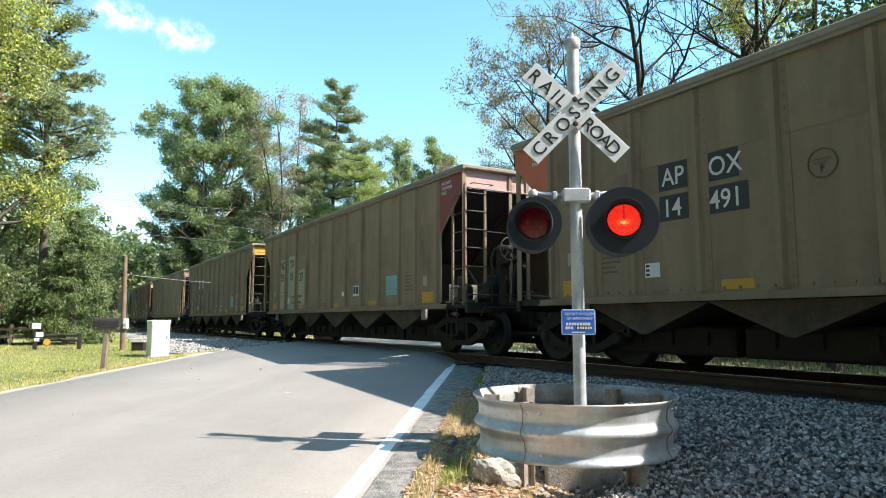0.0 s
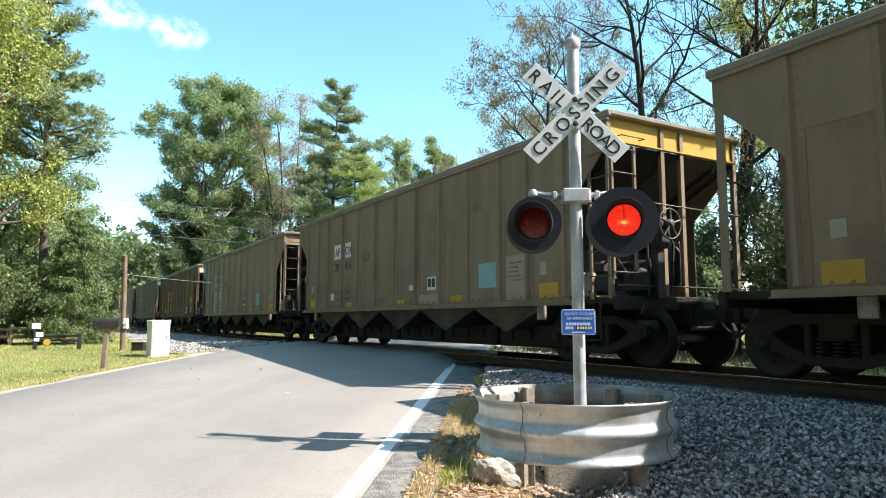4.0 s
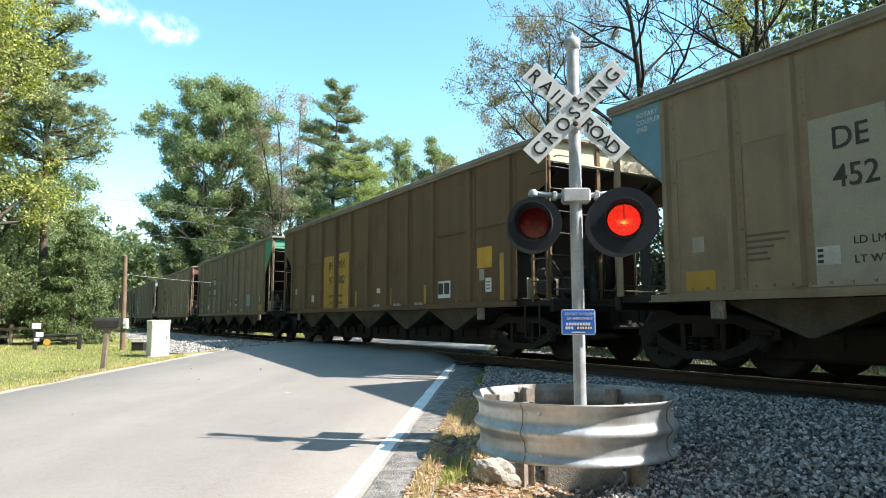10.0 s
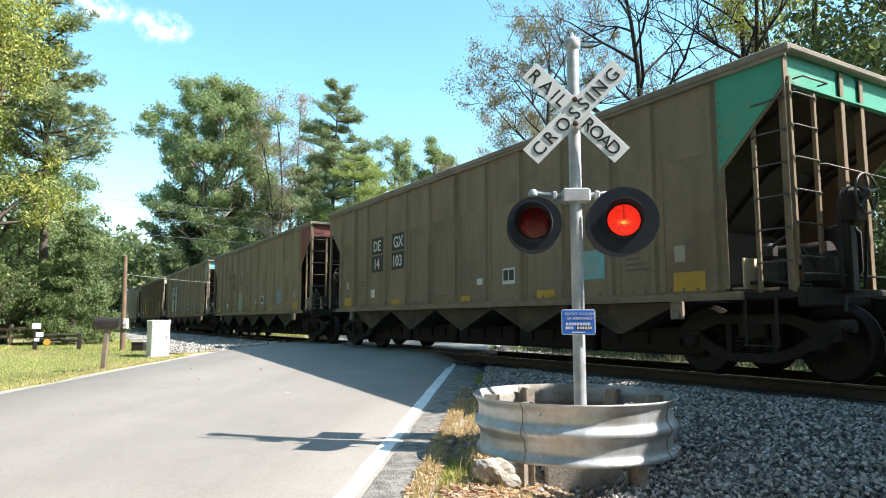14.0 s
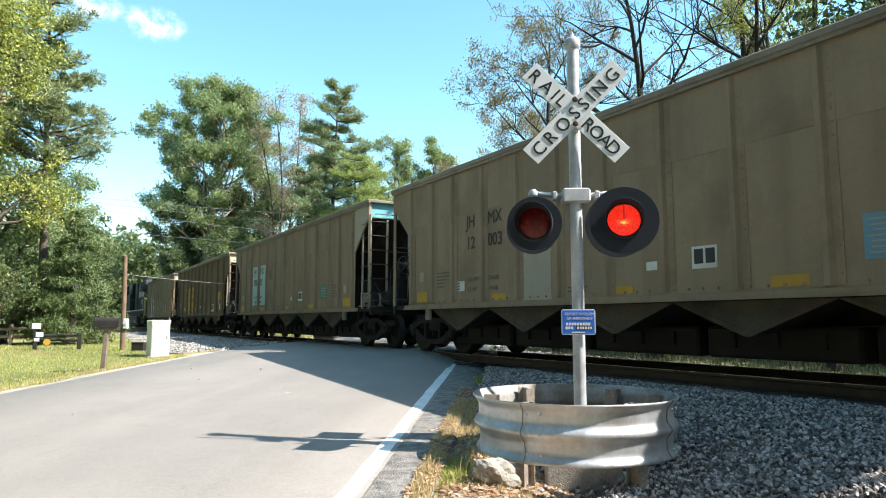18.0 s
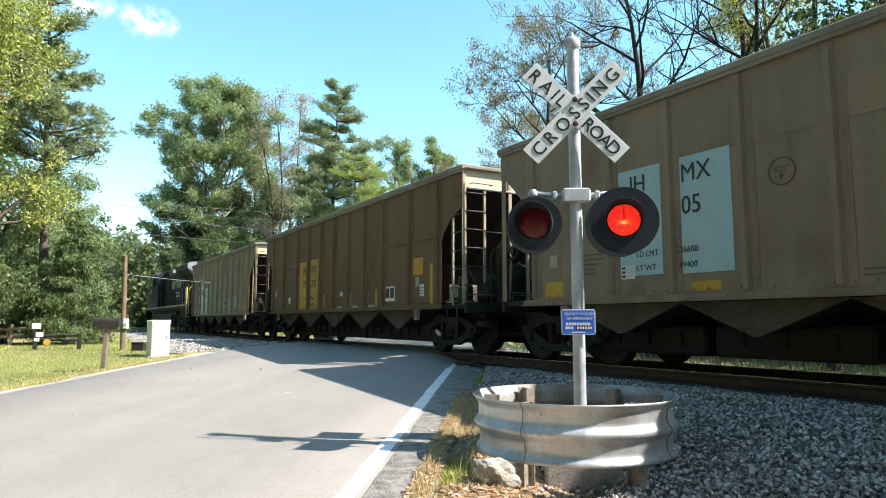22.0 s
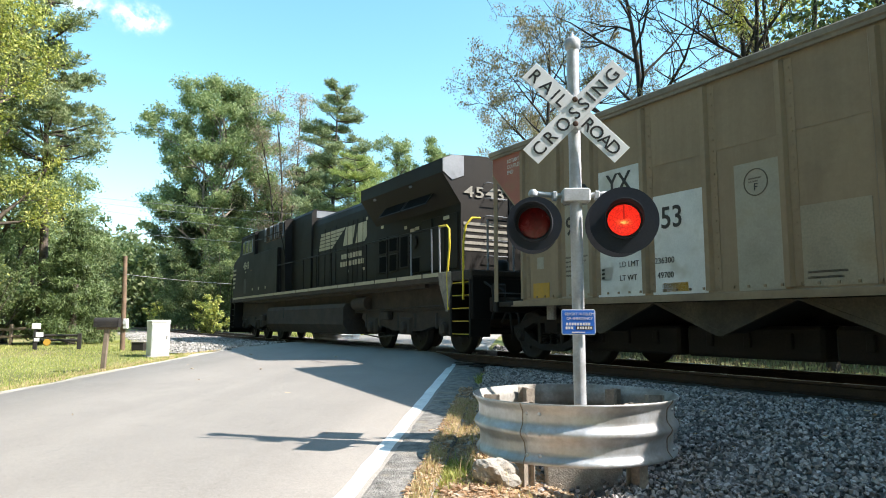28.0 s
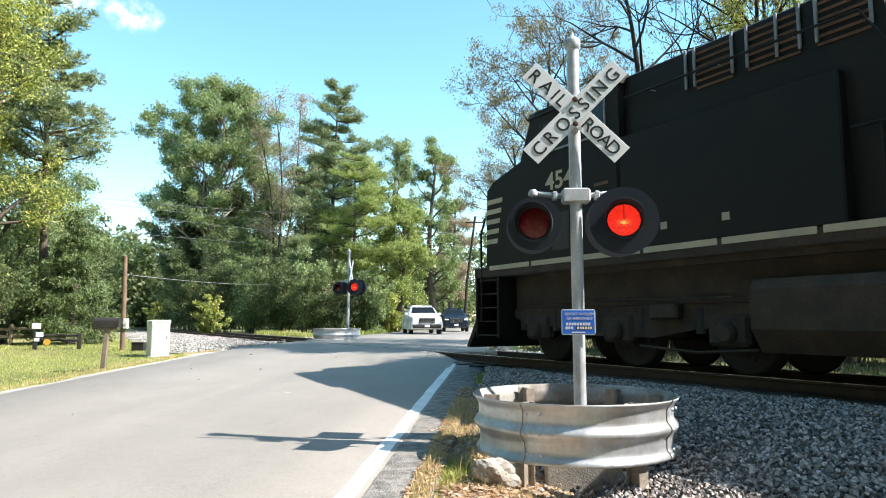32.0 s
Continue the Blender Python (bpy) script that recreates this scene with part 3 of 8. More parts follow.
P_PINK = surf("faded_pink_end_paint", (0.46, 0.29, 0.26), 0.7, var=0.12, stain=((0.30, 0.2, 0.17), 0.5, 2))
P_YELLOW = surf("yellow_patch", (0.48, 0.275, 0.03), 0.7, var=0.12, stain=((0.3, 0.22, 0.08), 0.4, 3))
P_CYAN = surf("cyan_patch", (0.16, 0.42, 0.46), 0.7, var=0.12, stain=((0.25, 0.25, 0.18), 0.4, 3))
P_BLUE = surf("blue_patch", (0.14, 0.29, 0.38), 0.7, var=0.12)
P_GREEN = surf("green_patch", (0.06, 0.33, 0.22), 0.7, var=0.12, stain=((0.2, 0.2, 0.14), 0.4, 2))
P_WHITE = surf("white_patch", (0.66, 0.66, 0.62), 0.7, var=0.12, stain=((0.4, 0.37, 0.28), 0.5, 2.5))
P_PALE = surf("faded_white_patch", (0.37, 0.335, 0.26), 0.8, var=0.15, stain=((0.3, 0.26, 0.18), 0.6, 2.0))
P_FAINT = surf("thin_repaint_patch", (0.34, 0.285, 0.20), 0.8, var=0.2, stain=((0.27, 0.2, 0.12), 0.7, 2.0))
P_TEAL = surf("teal_patch", (0.05, 0.16, 0.15), 0.7, var=0.15)
P_BLACK = surf("black_patch", (0.025, 0.025, 0.025), 0.6, var=0.2)
P_MAROON = surf("maroon_patch", (0.22, 0.06, 0.05), 0.7, var=0.15)
P_CREAM = surf("cream_end_paint", (0.62, 0.52, 0.36), 0.7, var=0.1, stain=((0.3, 0.24, 0.16), 0.5, 2))
# ladder paint made pale for the sun on the car's sunward end
LADDER_SUNLIT = surf("sunlit_ladder_paint", (0.36, 0.30, 0.21), 0.7, var=0.15)
RUNG = surf("worn_grey_rung", (0.10, 0.09, 0.08), 0.5, metal=0.4, var=0.3, scale=6, grain=40, bump=0.1)
MARK_DARK = surf("dark_lettering", (0.04, 0.035, 0.03), 0.7, var=0.1)
MARK_FAINT = surf("faded_lettering", (0.13, 0.105, 0.075), 0.8, var=0.1)
CHORD = surf("weathered_chord", (0.25, 0.215, 0.165), 0.8, var=0.2, scale=1.2, grain=20, bump=0.1, stain=((0.12, 0.095, 0.07), 0.5, 1.0), spec=0.25)
# near-black holds the shade of the end recess as well as coal dust
END_SHADE_DIRT = surf("shaded_sooty_end_sheet", (0.026, 0.021, 0.017), 0.9, var=0.3, scale=1.5, grain=35, bump=0.2, stain=((0.045, 0.034, 0.026), 0.6, 1.2))
COAL = surf("coal_dust", (0.02, 0.019, 0.018), 0.9, var=0.4)

HW = 1.545        # half width to the side sheet
PX = [-6.44, -5.46, -4.63, -3.52, -2.42, -1.32, -0.22, 0.88, 1.98, 3.08, 4.18, 5.0, 5.98]
JACK = {1: 5.3, -1: -5.75}
PX_WIDE = [-6.36, -5.0, -3.5, -2.3, -1.16, 0.0, 1.16, 2.3, 3.5, 5.0, 6.36]
_cache = {}
WHEELS = []       # wheelsets with their place along the truck and their radius


def once(key, make):
    if key not in _cache:
        _cache[key] = make()
    return _cache[key]


def end_cut(wide, side):
    """Outline of a car side's end, from the sill up: a slanted cut under the top, or a curved one on the wide brown cars."""
    if wide:
        return [(6.44, 1.0), (6.44, 2.12), (6.50, 2.36), (6.64, 2.60), (6.86, 2.80), (7.12, 2.95), (7.42, 3.06), (7.42, 3.86)]
    if side > 0:
        return [(6.06, 1.0), (6.06, 2.50), (6.10, 2.58), (6.98, 3.42), (6.98, 3.86)]
    return [(6.50, 1.0), (6.50, 2.54), (6.54, 2.62), (7.44, 3.46), (7.44, 3.86)]


def truck_parts(parent, x, key="truck"):
    """A two-axle truck: side frames with springs, bolster, wheelsets with axles and bearing caps."""
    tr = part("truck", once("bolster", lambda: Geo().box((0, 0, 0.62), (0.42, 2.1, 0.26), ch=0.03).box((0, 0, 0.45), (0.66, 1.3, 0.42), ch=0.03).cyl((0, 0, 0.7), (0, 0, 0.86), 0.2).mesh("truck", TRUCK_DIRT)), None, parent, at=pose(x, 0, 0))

    def frame_mesh():
        g = Geo()
        out = [(-1.12, 0.62), (-0.98, 0.66), (-0.55, 0.80), (0.55, 0.80), (0.98, 0.66), (1.12, 0.62), (1.12, 0.50), (0.98, 0.46), (0.62, 0.30), (0.30, 0.20), (-0.30, 0.20), (-0.62, 0.30), (-0.98, 0.46), (-1.12, 0.50)]
        ring = out
        inn = [(-0.78, 0.56), (-0.70, 0.60), (-0.50, 0.68), (0.50, 0.68), (0.70, 0.60), (0.78, 0.56), (0.78, 0.55), (0.70, 0.50), (0.52, 0.40), (0.28, 0.31), (-0.28, 0.31), (-0.52, 0.40), (-0.70, 0.50), (-0.78, 0.55)]
        n = len(ring)
        for yy in (0,):
            vs = [(u, -0.07, w) for u, w in ring] + [(u, -0.07, w) for u, w in inn] + [(u, 0.07, w) for u, w in ring] + [(u, 0.07, w) for u, w in inn]
            fs = []
            for i in range(n):
                j = (i + 1) % n
                fs += [(i, j, n + j, n + i), (2 * n + i, 3 * n + i, 3 * n + j, 2 * n + j), (i, 2 * n + i, 2 * n + j, j), (n + i, n + j, 3 * n + j, 3 * n + i)]
            g.add(vs, fs)
        g.box((-0.32, 0, 0.5), (0.09, 0.16, 0.4), ch=0.015).box((0.32, 0, 0.5), (0.09, 0.16, 0.4), ch=0.015)
        return g.mesh("side_frame", TRUCK_DIRT)

    def spring_mesh():
        g = Geo()
        for k in (-0.2, 0.0, 0.2):
            for i in range(5):
                g.lathe([(0.055, 0), (0.075, 0.014), (0.055, 0.028)], (k, 0, 0.31 + i * 0.045), 8)
        return g.mesh("spring_pack", TRUCK_DIRT)

    def wheels_mesh():
        g = Geo()
        g.cyl((0, -0.98, 0), (0, 0.98, 0), 0.075, n=10)
        for sd in (-1, 1):
            y = 0.72 * sd
            g.lathe([(0.10, -0.07 * sd), (0.15, -0.06 * sd), (0.36, -0.02 * sd), (0.40, -0.05 * sd), (0.49, -0.055 * sd), (0.485, -0.03 * sd), (0.455, -0.015 * sd), (0.452, 0.07 * sd), (0.40, 0.075 * sd), (0.35, 0.03 * sd), (0.16, 0.05 * sd), (0.12, 0.09 * sd)], (0, y, 0), 24, "y")
            for k in range(6):
                a = math.pi * k / 3
                g.box((0.25 * math.cos(a), (0.72 + 0.055) * sd, 0.25 * math.sin(a)), (0.05, 0.02, 0.05), ry=-math.degrees(a), ch=0.006)
        return g.mesh("wheelset", WHEEL)

    def cap_mesh():
        return Geo().lathe([(0.105, 0.06), (0.12, 0.0), (0.105, -0.05), (0.06, -0.075)], (0, 0, 0), 12, "y").box((0, 0.02, 0.11), (0.3, 0.14, 0.07), ch=0.015).mesh("bearing_cap", TRUCK_DIRT)

    for sd in (-1, 1):
        part("side_frame", once("sf", frame_mesh), None, tr, at=pose(0, 1.0 * sd, 0))
        part("spring_pack", once("sp", spring_mesh), None, tr, at=pose(0, 1.0 * sd, 0))
    for dx in (-0.89, 0.89):
        WHEELS.append((part("wheelset", once("ws", wheels_mesh), None, tr, at=pose(dx, 0, 0.455)), dx, 0.455))
        for sd in (-1, 1):
            part("bearing_cap", once(("cap", sd), cap_mesh), None, tr, at=pose(dx, 1.05 * sd, 0.455, 0, 0, 0 if sd < 0 else 180))
    return tr


def patch(parent, x0, z0, x1, z1, mat, name="painted_patch", label="", y=-HW - 0.006, poly=None):
    pts = poly or [(x0, z0), (x1, z0), (x1, z1), (x0, z1)]
    p = part(name, Geo().prism(pts, y, y + 0.005, "y"), mat, parent, label)
    if name in ("cyan_patch", "blue_patch"):
        for k in range(7):
            zz = z1 - (z1 - z0) * (0.13 + 0.122 * k)
            part("stencil_bar", Geo().box(((x0 + x1) / 2 - 0.02 * (k % 2), y - 0.002, zz), ((x1 - x0) * (0.82 - 0.06 * (k % 3)), 0.003, 0.018)), P_PALE, p)
    return p


def hopper(j, body, wide, end_mat, label):
    car = thing("hopper_car", Matrix.Identity(4), label, "freight car", "hopper cars of the coal train")
    bk = body.name
    ends = {1: 0.0 if wide else -0.43, -1: 0.02}      # the slant-cut cars have a shorter overhang at one end
    sh = ends[1]
    mid = 0.0 if wide else -0.22
    irons = LADDER_SUNLIT if j in (7, 8) else body

    def side_mesh():
        poly = end_cut(wide, 1) + [(-u, w) for u, w in end_cut(wide, -1)[::-1]]
        return Geo().prism(poly, -0.012, 0.012, "y").mesh("side_sheet", body)

    for sd in (-1, 1):
        part("side_sheet", once(("side", bk, wide), side_mesh), None, car, at=pose(0, HW * sd - 0.012 * sd, 0))
        part("top_chord", once(("chord", bk, wide), lambda: Geo().box((0, 0, 3.875), (15.0 + sh, 0.08, 0.11), ch=0.02).box((0, 0, 3.80), (14.9 + sh, 0.05, 0.04)).mesh("top_chord", CHORD)), None, car, at=pose(sh / 2, (HW + 0.02) * sd, 0))

        def sill():
            g = Geo().box((0, 0, 1.03), (13.1, 0.05, 0.09), ch=0.012).box((0, -0.02, 0.985), (13.1, 0.09, 0.018))
            return g.mesh("side_sill", body)
        part("side_sill", once(("sill", bk), sill), None, car, at=pose(mid, (HW + 0.005) * sd, 0, 0, 0, 0 if sd < 0 else 180))
        if not wide:
            part("upper_sheet", once(("upper", bk), lambda: Geo().box((0, 0, 3.315), (12.36, 0.004, 0.89)).mesh("upper_sheet", body)), None, car, at=pose(mid, (HW + 0.003) * sd, 0))

        def post():
            w = 0.16 if wide else 0.10
            g = Geo().prism([(-w / 2 - 0.02, 0.0), (-w / 2 + 0.015, -0.06), (w / 2 - 0.015, -0.06), (w / 2 + 0.02, 0.0)], 1.10, 3.74, "z")
            g.box((w / 2 + 0.06, -0.005, 2.42), (0.12, 0.006, 2.62))
            for k in range(17):
                g.box((w / 2 + 0.075, -0.012, 1.22 + k * 0.15), (0.022, 0.014, 0.022))
            return g.mesh("side_post", body)
        for x in PX_WIDE if wide else PX:
            part("side_post", once(("post", bk), post), None, car, at=pose(x, HW * sd, 0, 0, 0, 0 if sd < 0 else 180))

        def bolts():
            g = Geo()
            for k in range(56):
                g.box((-6.3 + k * 12.2 / 55, -0.010, 1.13), (0.032, 0.018, 0.032))
            return g.mesh("bolt_row", body)
        tagged(part("bolt_row", once(("bolt", bk), bolts), None, car, at=pose(mid if sd < 0 else mid - 0.2, HW * sd, 0, 0, 0, 0 if sd < 0 else 180)), kind="stuff")
    for sx in (-1, 1):
        rz = 0 if sx > 0 else 180
        part("end_chord", once(("ech", bk), lambda: Geo().box((7.43, 0, 3.895), (0.12, 3.1, 0.09), ch=0.02).mesh("end_chord", CHORD)), None, car, at=pose(ends[sx] * sx, 0, 0, 0, 0, rz))
        part("end_plate", once(("epl", end_mat.name), lambda: Geo().box((7.36, 0, 3.685), (0.02, 3.04, 0.43)).box((7.39, 0, 3.475), (0.08, 3.04, 0.02)).mesh("end_plate", end_mat)), None, car, "weathered end plate", at=pose(ends[sx] * sx, 0, 0, 0, 0, rz))
        part("slope_sheet", once(("slope", bk), lambda: Geo().prism([(7.35, 3.42), (7.35, 3.46), (6.2, 2.92), (4.3, 1.04), (4.3, 1.0), (6.2, 2.88)], -1.52, 1.52, "y").mesh("slope_sheet", END_SHADE_DIRT)), None, car, at=pose(ends[sx] * sx, 0, 0, 0, 0, rz))

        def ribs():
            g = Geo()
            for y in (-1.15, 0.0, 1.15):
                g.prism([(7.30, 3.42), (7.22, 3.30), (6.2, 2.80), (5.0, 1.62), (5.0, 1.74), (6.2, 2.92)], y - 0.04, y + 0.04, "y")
            return g.mesh("slope_rib", END_SHADE_DIRT)
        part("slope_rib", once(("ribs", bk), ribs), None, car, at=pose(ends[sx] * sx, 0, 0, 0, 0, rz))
        part("bulkhead", once(("bulk", bk), lambda: Geo().box((5.5, 0, 1.55), (0.03, 2.96, 0.96)).mesh("bulkhead", END_SHADE_DIRT)), None, car, at=pose(ends[sx] * sx, 0, 0, 0, 0, rz))
        part("end_platform", once("plat", lambda: Geo().box((6.75, 0, 1.03), (1.45, 2.9, 0.09), ch=0.01).box((7.45, 0, 0.99), (0.12, 3.0, 0.22), ch=0.02).mesh("end_platform", TRUCK_DIRT)), None, car, at=pose(ends[sx] * sx, 0, 0, 0, 0, rz))

        # the paler, sunlit tone goes on the sunward end only
        rail_mat = irons if sx > 0 else body

        def epost():
            return Geo().box((0, 0, 2.45), (0.016, 0.085, 2.75), ch=0.004).box((-0.06, 0.035, 2.45), (0.12, 0.012, 2.75)).mesh("end_post", rail_mat)
        for y in (-1.50, -0.32, 0.14, 1.50):
            part("end_post", once(("epost", rail_mat.name), epost), None, car, at=pose((7.40 + ends[sx]) * sx, y * (1 if sx > 0 else -1), 0, 0, 0, rz))

        def ladder():
            g = Geo().box((0.0, 0.50, 2.45), (0.045, 0.06, 1.95), ch=0.008).box((0.0, 0.02, 2.45), (0.04, 0.04, 2.2))
            return g.mesh("ladder", rail_mat)

        def rung():
            g = Geo().tube([(0.0, 0.0, 0), (0.055, 0.03, 0), (0.055, 0.45, 0), (0.0, 0.48, 0)], 0.0105, 6)
            for y in (0.0, 0.48):
                g.box((0.026, y, 0), (0.014, 0.045, 0.045), ch=0.006)
            return g.mesh("rung", RUNG)
        ld = part("ladder", once(("ladder", rail_mat.name), ladder), None, car, at=pose((7.42 + ends[sx]) * sx, -1.50 * sx, 0, 0, 0, rz))
        for k in range(6):
            part("rung", once("rung", rung), None, ld, at=pose(0, 0.02, 1.45 + k * 0.38))

        def side_ladder():
            g = Geo()
            for x in (0, 0.42):
                g.box((x, 0, 2.35), (0.05, 0.045, 2.6), ch=0.008)
            return g.mesh("side_ladder", rail_mat)

        def side_rung():
            g = Geo().tube([(0.0, -0.03, 0), (0.02, -0.06, 0), (0.40, -0.06, 0), (0.42, -0.03, 0)], 0.0105, 6)
            for x in (0.0, 0.42):
                g.box((x, -0.03, 0), (0.045, 0.014, 0.045), ch=0.006)
            return g.mesh("rung", RUNG)
        ld = part("side_ladder", once(("sladder", rail_mat.name), side_ladder), None, car, at=pose((6.96 + ends[sx]) * sx, -1.50 * sx, 0, 0, 0, rz))
        for k in range(6):
            part("rung", once("side_rung", side_rung), None, ld, at=pose(0, 0, 1.4 + k * 0.38))
        part("grab_iron", once(("grab_mid",), lambda: Geo().tube([(7.42, -1.0, 2.56), (7.50, -0.98, 2.56), (7.50, 1.44, 2.52), (7.42, 1.46, 2.52)], 0.012, 6).mesh("grab_iron", RUNG)), None, car, at=pose(ends[sx] * sx, 0, 0, 0, 0, rz))

        def grab_low():
            return Geo().tube([(7.46, -1.45, 1.25), (7.56, -1.40, 1.25), (7.56, 1.40, 1.25), (7.46, 1.45, 1.25)], 0.014, 6).mesh("grab_iron", RUNG)
        part("grab_iron", once(("grab_low",), grab_low), None, car, at=pose(ends[sx] * sx, 0, 0, 0, 0, rz))

        def grab():
            g = Geo()
            g.tube([(7.40, -1.35, 3.55), (7.52, -1.35, 3.55), (7.52, -0.85, 3.55), (7.40, -0.85, 3.55)], 0.012, 6)
            return g.mesh("grab_iron", RUNG)
        part("grab_iron", once(("grab",), grab), None, car, at=pose(ends[sx] * sx, 0, 0, 0, 0, rz))

        def coupler():
            g = Geo().box((7.75, 0, 0.82), (0.55, 0.16, 0.18), ch=0.03).prism([(7.95, -0.16), (8.09, -0.14), (8.12, 0.02), (8.06, 0.16), (7.98, 0.14), (7.92, 0.02)], 0.69, 0.96, "z")
            g.box((7.55, 0, 0.82), (0.06, 0.5, 0.36), ch=0.02)
            g.tube([(7.6, 0.3, 0.75), (7.8, 0.32, 0.55), (8.05, 0.2, 0.48), (8.1, 0.05, 0.55)], 0.028, 6)
            g.tube([(7.62, -0.1, 0.98), (7.62, -1.3, 0.98), (7.66, -1.42, 0.82)], 0.016, 6)
            return g.mesh("coupler", TRUCK_DIRT)
        part("coupler", once("coupler", coupler), None, car, at=pose(mid, 0, 0, 0, 0, rz))
        truck_parts(car, 6.04 * sx if wide else (6.07 if sx > 0 else -6.34))

        # sun falling on the foot of the bulkhead, put in as a cream plate
        def sun_patch():
            return Geo().box((6.68, -1.06, 1.31), (0.02, 0.72, 0.36), ch=0.004).box((6.60, -1.06, 1.12), (0.16, 0.72, 0.02)).mesh("end_gusset", P_CREAM)
        part("end_gusset", once("sun_patch", sun_patch), None, car, "cream plate painted as sunlight on the bulkhead foot", at=pose(ends[sx] * sx, 0, 0, 0, 0, rz))
        part("jacking_pad", once("jackpad", lambda: Geo().box((0, 0, 0.86), (0.20, 0.07, 0.24), ch=0.015).box((0, -0.04, 0.80), (0.12, 0.02, 0.10), ch=0.006).mesh("jacking_pad", RUSTY)), None, car, "worn steel jacking pad under the sill", at=pose(JACK[sx], -1.50, 0))

        def stepm():
            g = Geo()
            for dx in (0, 0.4):
                g.box((6.75 + dx, -1.52, 0.72), (0.04, 0.012, 0.6))
            g.box((6.95, -1.52, 0.43), (0.44, 0.05, 0.02)).box((6.95, -1.52, 0.7), (0.44, 0.04, 0.02))
            return g.mesh("sill_step", TRUCK_DIRT)
        part("sill_step", once("sillstep", stepm), None, car, at=pose(ends[sx] * sx, 0, 0, 0, 0, rz))
    # unseen flat plate, added to stop sun leaking through the open car
    part("hopper_floor", once("floor", lambda: Geo().box((0, 0, 1.07), (9.6, 3.02, 0.03)).mesh("hopper_floor", COAL)), None, car)
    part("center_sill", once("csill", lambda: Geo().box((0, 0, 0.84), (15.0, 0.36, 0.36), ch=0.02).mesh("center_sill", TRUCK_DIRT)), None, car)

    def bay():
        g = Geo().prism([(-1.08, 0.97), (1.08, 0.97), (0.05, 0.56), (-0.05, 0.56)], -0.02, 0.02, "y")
        return g.prism([(-1.12, 0.97), (-1.00, 0.97), (0.0, 0.60), (1.0, 0.97), (1.12, 0.97), (0.04, 0.53), (-0.04, 0.53)], -0.032, 0.032, "y").mesh("discharge_bay", BAY_SHADE_DIRT)

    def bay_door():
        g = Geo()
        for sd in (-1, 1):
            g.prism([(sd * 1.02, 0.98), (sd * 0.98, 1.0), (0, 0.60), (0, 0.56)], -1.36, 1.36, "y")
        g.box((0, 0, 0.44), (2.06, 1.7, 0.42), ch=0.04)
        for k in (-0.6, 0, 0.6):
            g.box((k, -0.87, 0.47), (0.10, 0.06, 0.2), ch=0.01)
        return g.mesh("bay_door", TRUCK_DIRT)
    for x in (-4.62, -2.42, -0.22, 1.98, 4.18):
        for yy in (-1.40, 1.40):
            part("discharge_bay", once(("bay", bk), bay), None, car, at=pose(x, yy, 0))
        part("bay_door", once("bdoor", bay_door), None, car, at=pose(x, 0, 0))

    def brake():
        g = Geo()
        y, z, r = -0.62, 2.20, 0.235
        ring = [(7.76, y + r * math.cos(a), z + r * math.sin(a)) for a in np.linspace(0, 2 * math.pi, 21)]
        g.tube(ring, 0.015, 6, False)
        for k in range(5):
            a = 2 * math.pi * k / 5 + 0.3
            g.tube([(7.78, y, z), (7.76, y + r * math.cos(a), z + r * math.sin(a))], 0.018, 5)
        g.lathe([(0.07, -0.05), (0.08, 0.02), (0.03, 0.05)], (7.76, y, z), 10, "x")
        return g.mesh("brake_wheel", RUNG)
    part("brake_wheel", once("brake", brake), None, car, "round hand brake wheel", at=pose(sh, 0, 0))

    def stand():
        g = Geo().box((7.60, -0.66, 2.06), (0.22, 0.30, 0.46), ch=0.06).box((7.56, -0.70, 1.5), (0.14, 0.16, 0.9), ch=0.02)
        g.tube([(7.6, -0.95, 1.1), (7.62, -0.98, 2.0), (7.62, -0.9, 2.2), (7.6, -0.72, 2.24)], 0.02, 6)
        g.tube([(7.6, -0.46, 1.1), (7.64, -0.42, 1.9), (7.6, -0.5, 2.1)], 0.018, 6)
        return g.box((7.35, -0.82, 1.32), (0.4, 0.5, 0.42), ch=0.08).mesh("brake_stand", BLACK_IRON)
    part("brake_stand", once("bstand", stand), None, car, "black brake stand with rods", at=pose(sh, 0, 0))
    part("brake_cylinder", once("bcyl", lambda: Geo().cyl((6.5, -0.35, 1.55), (7.15, -0.35, 1.55), 0.17, n=16).cyl((7.15, -0.35, 1.55), (7.3, -0.35, 1.55), 0.05).mesh("brake_cylinder", BLACK_IRON)), None, car, at=pose(sh, 0, 0))

    def tank():
        prof = [(0.02, 0.0), (0.17, 0.04), (0.23, 0.14), (0.23, 0.62), (0.17, 0.72), (0.02, 0.76)]
        return Geo().lathe(prof, (7.05, 0.12, 1.22), 16).tube([(7.05, 0.12, 1.98), (7.1, 0.35, 2.05), (7.2, 0.42, 1.1)], 0.02, 6).mesh("air_tank", BLACK_IRON)
    part("air_tank", once("atank", tank), None, car, "upright black air tank", at=pose(sh, 0, 0))

    def valve():
        g = Geo().box((6.9, -1.15, 1.3), (0.36, 0.22, 0.34), ch=0.05).box((6.86, -1.2, 1.56), (0.22, 0.18, 0.2), ch=0.04)
        g.tube([(6.9, -1.2, 1.6), (7.2, -1.25, 1.75), (7.35, -1.1, 1.4), (7.4, -0.9, 1.1)], 0.022, 6)
        g.tube([(6.2, -1.3, 1.15), (6.9, -1.3, 1.2), (7.45, -1.3, 1.12)], 0.022, 6)
        return g.mesh("control_valve", BLACK_IRON)
    part("control_valve", once("valve", valve), None, car, "cast black brake valve with pipes", at=pose(sh, 0, 0))
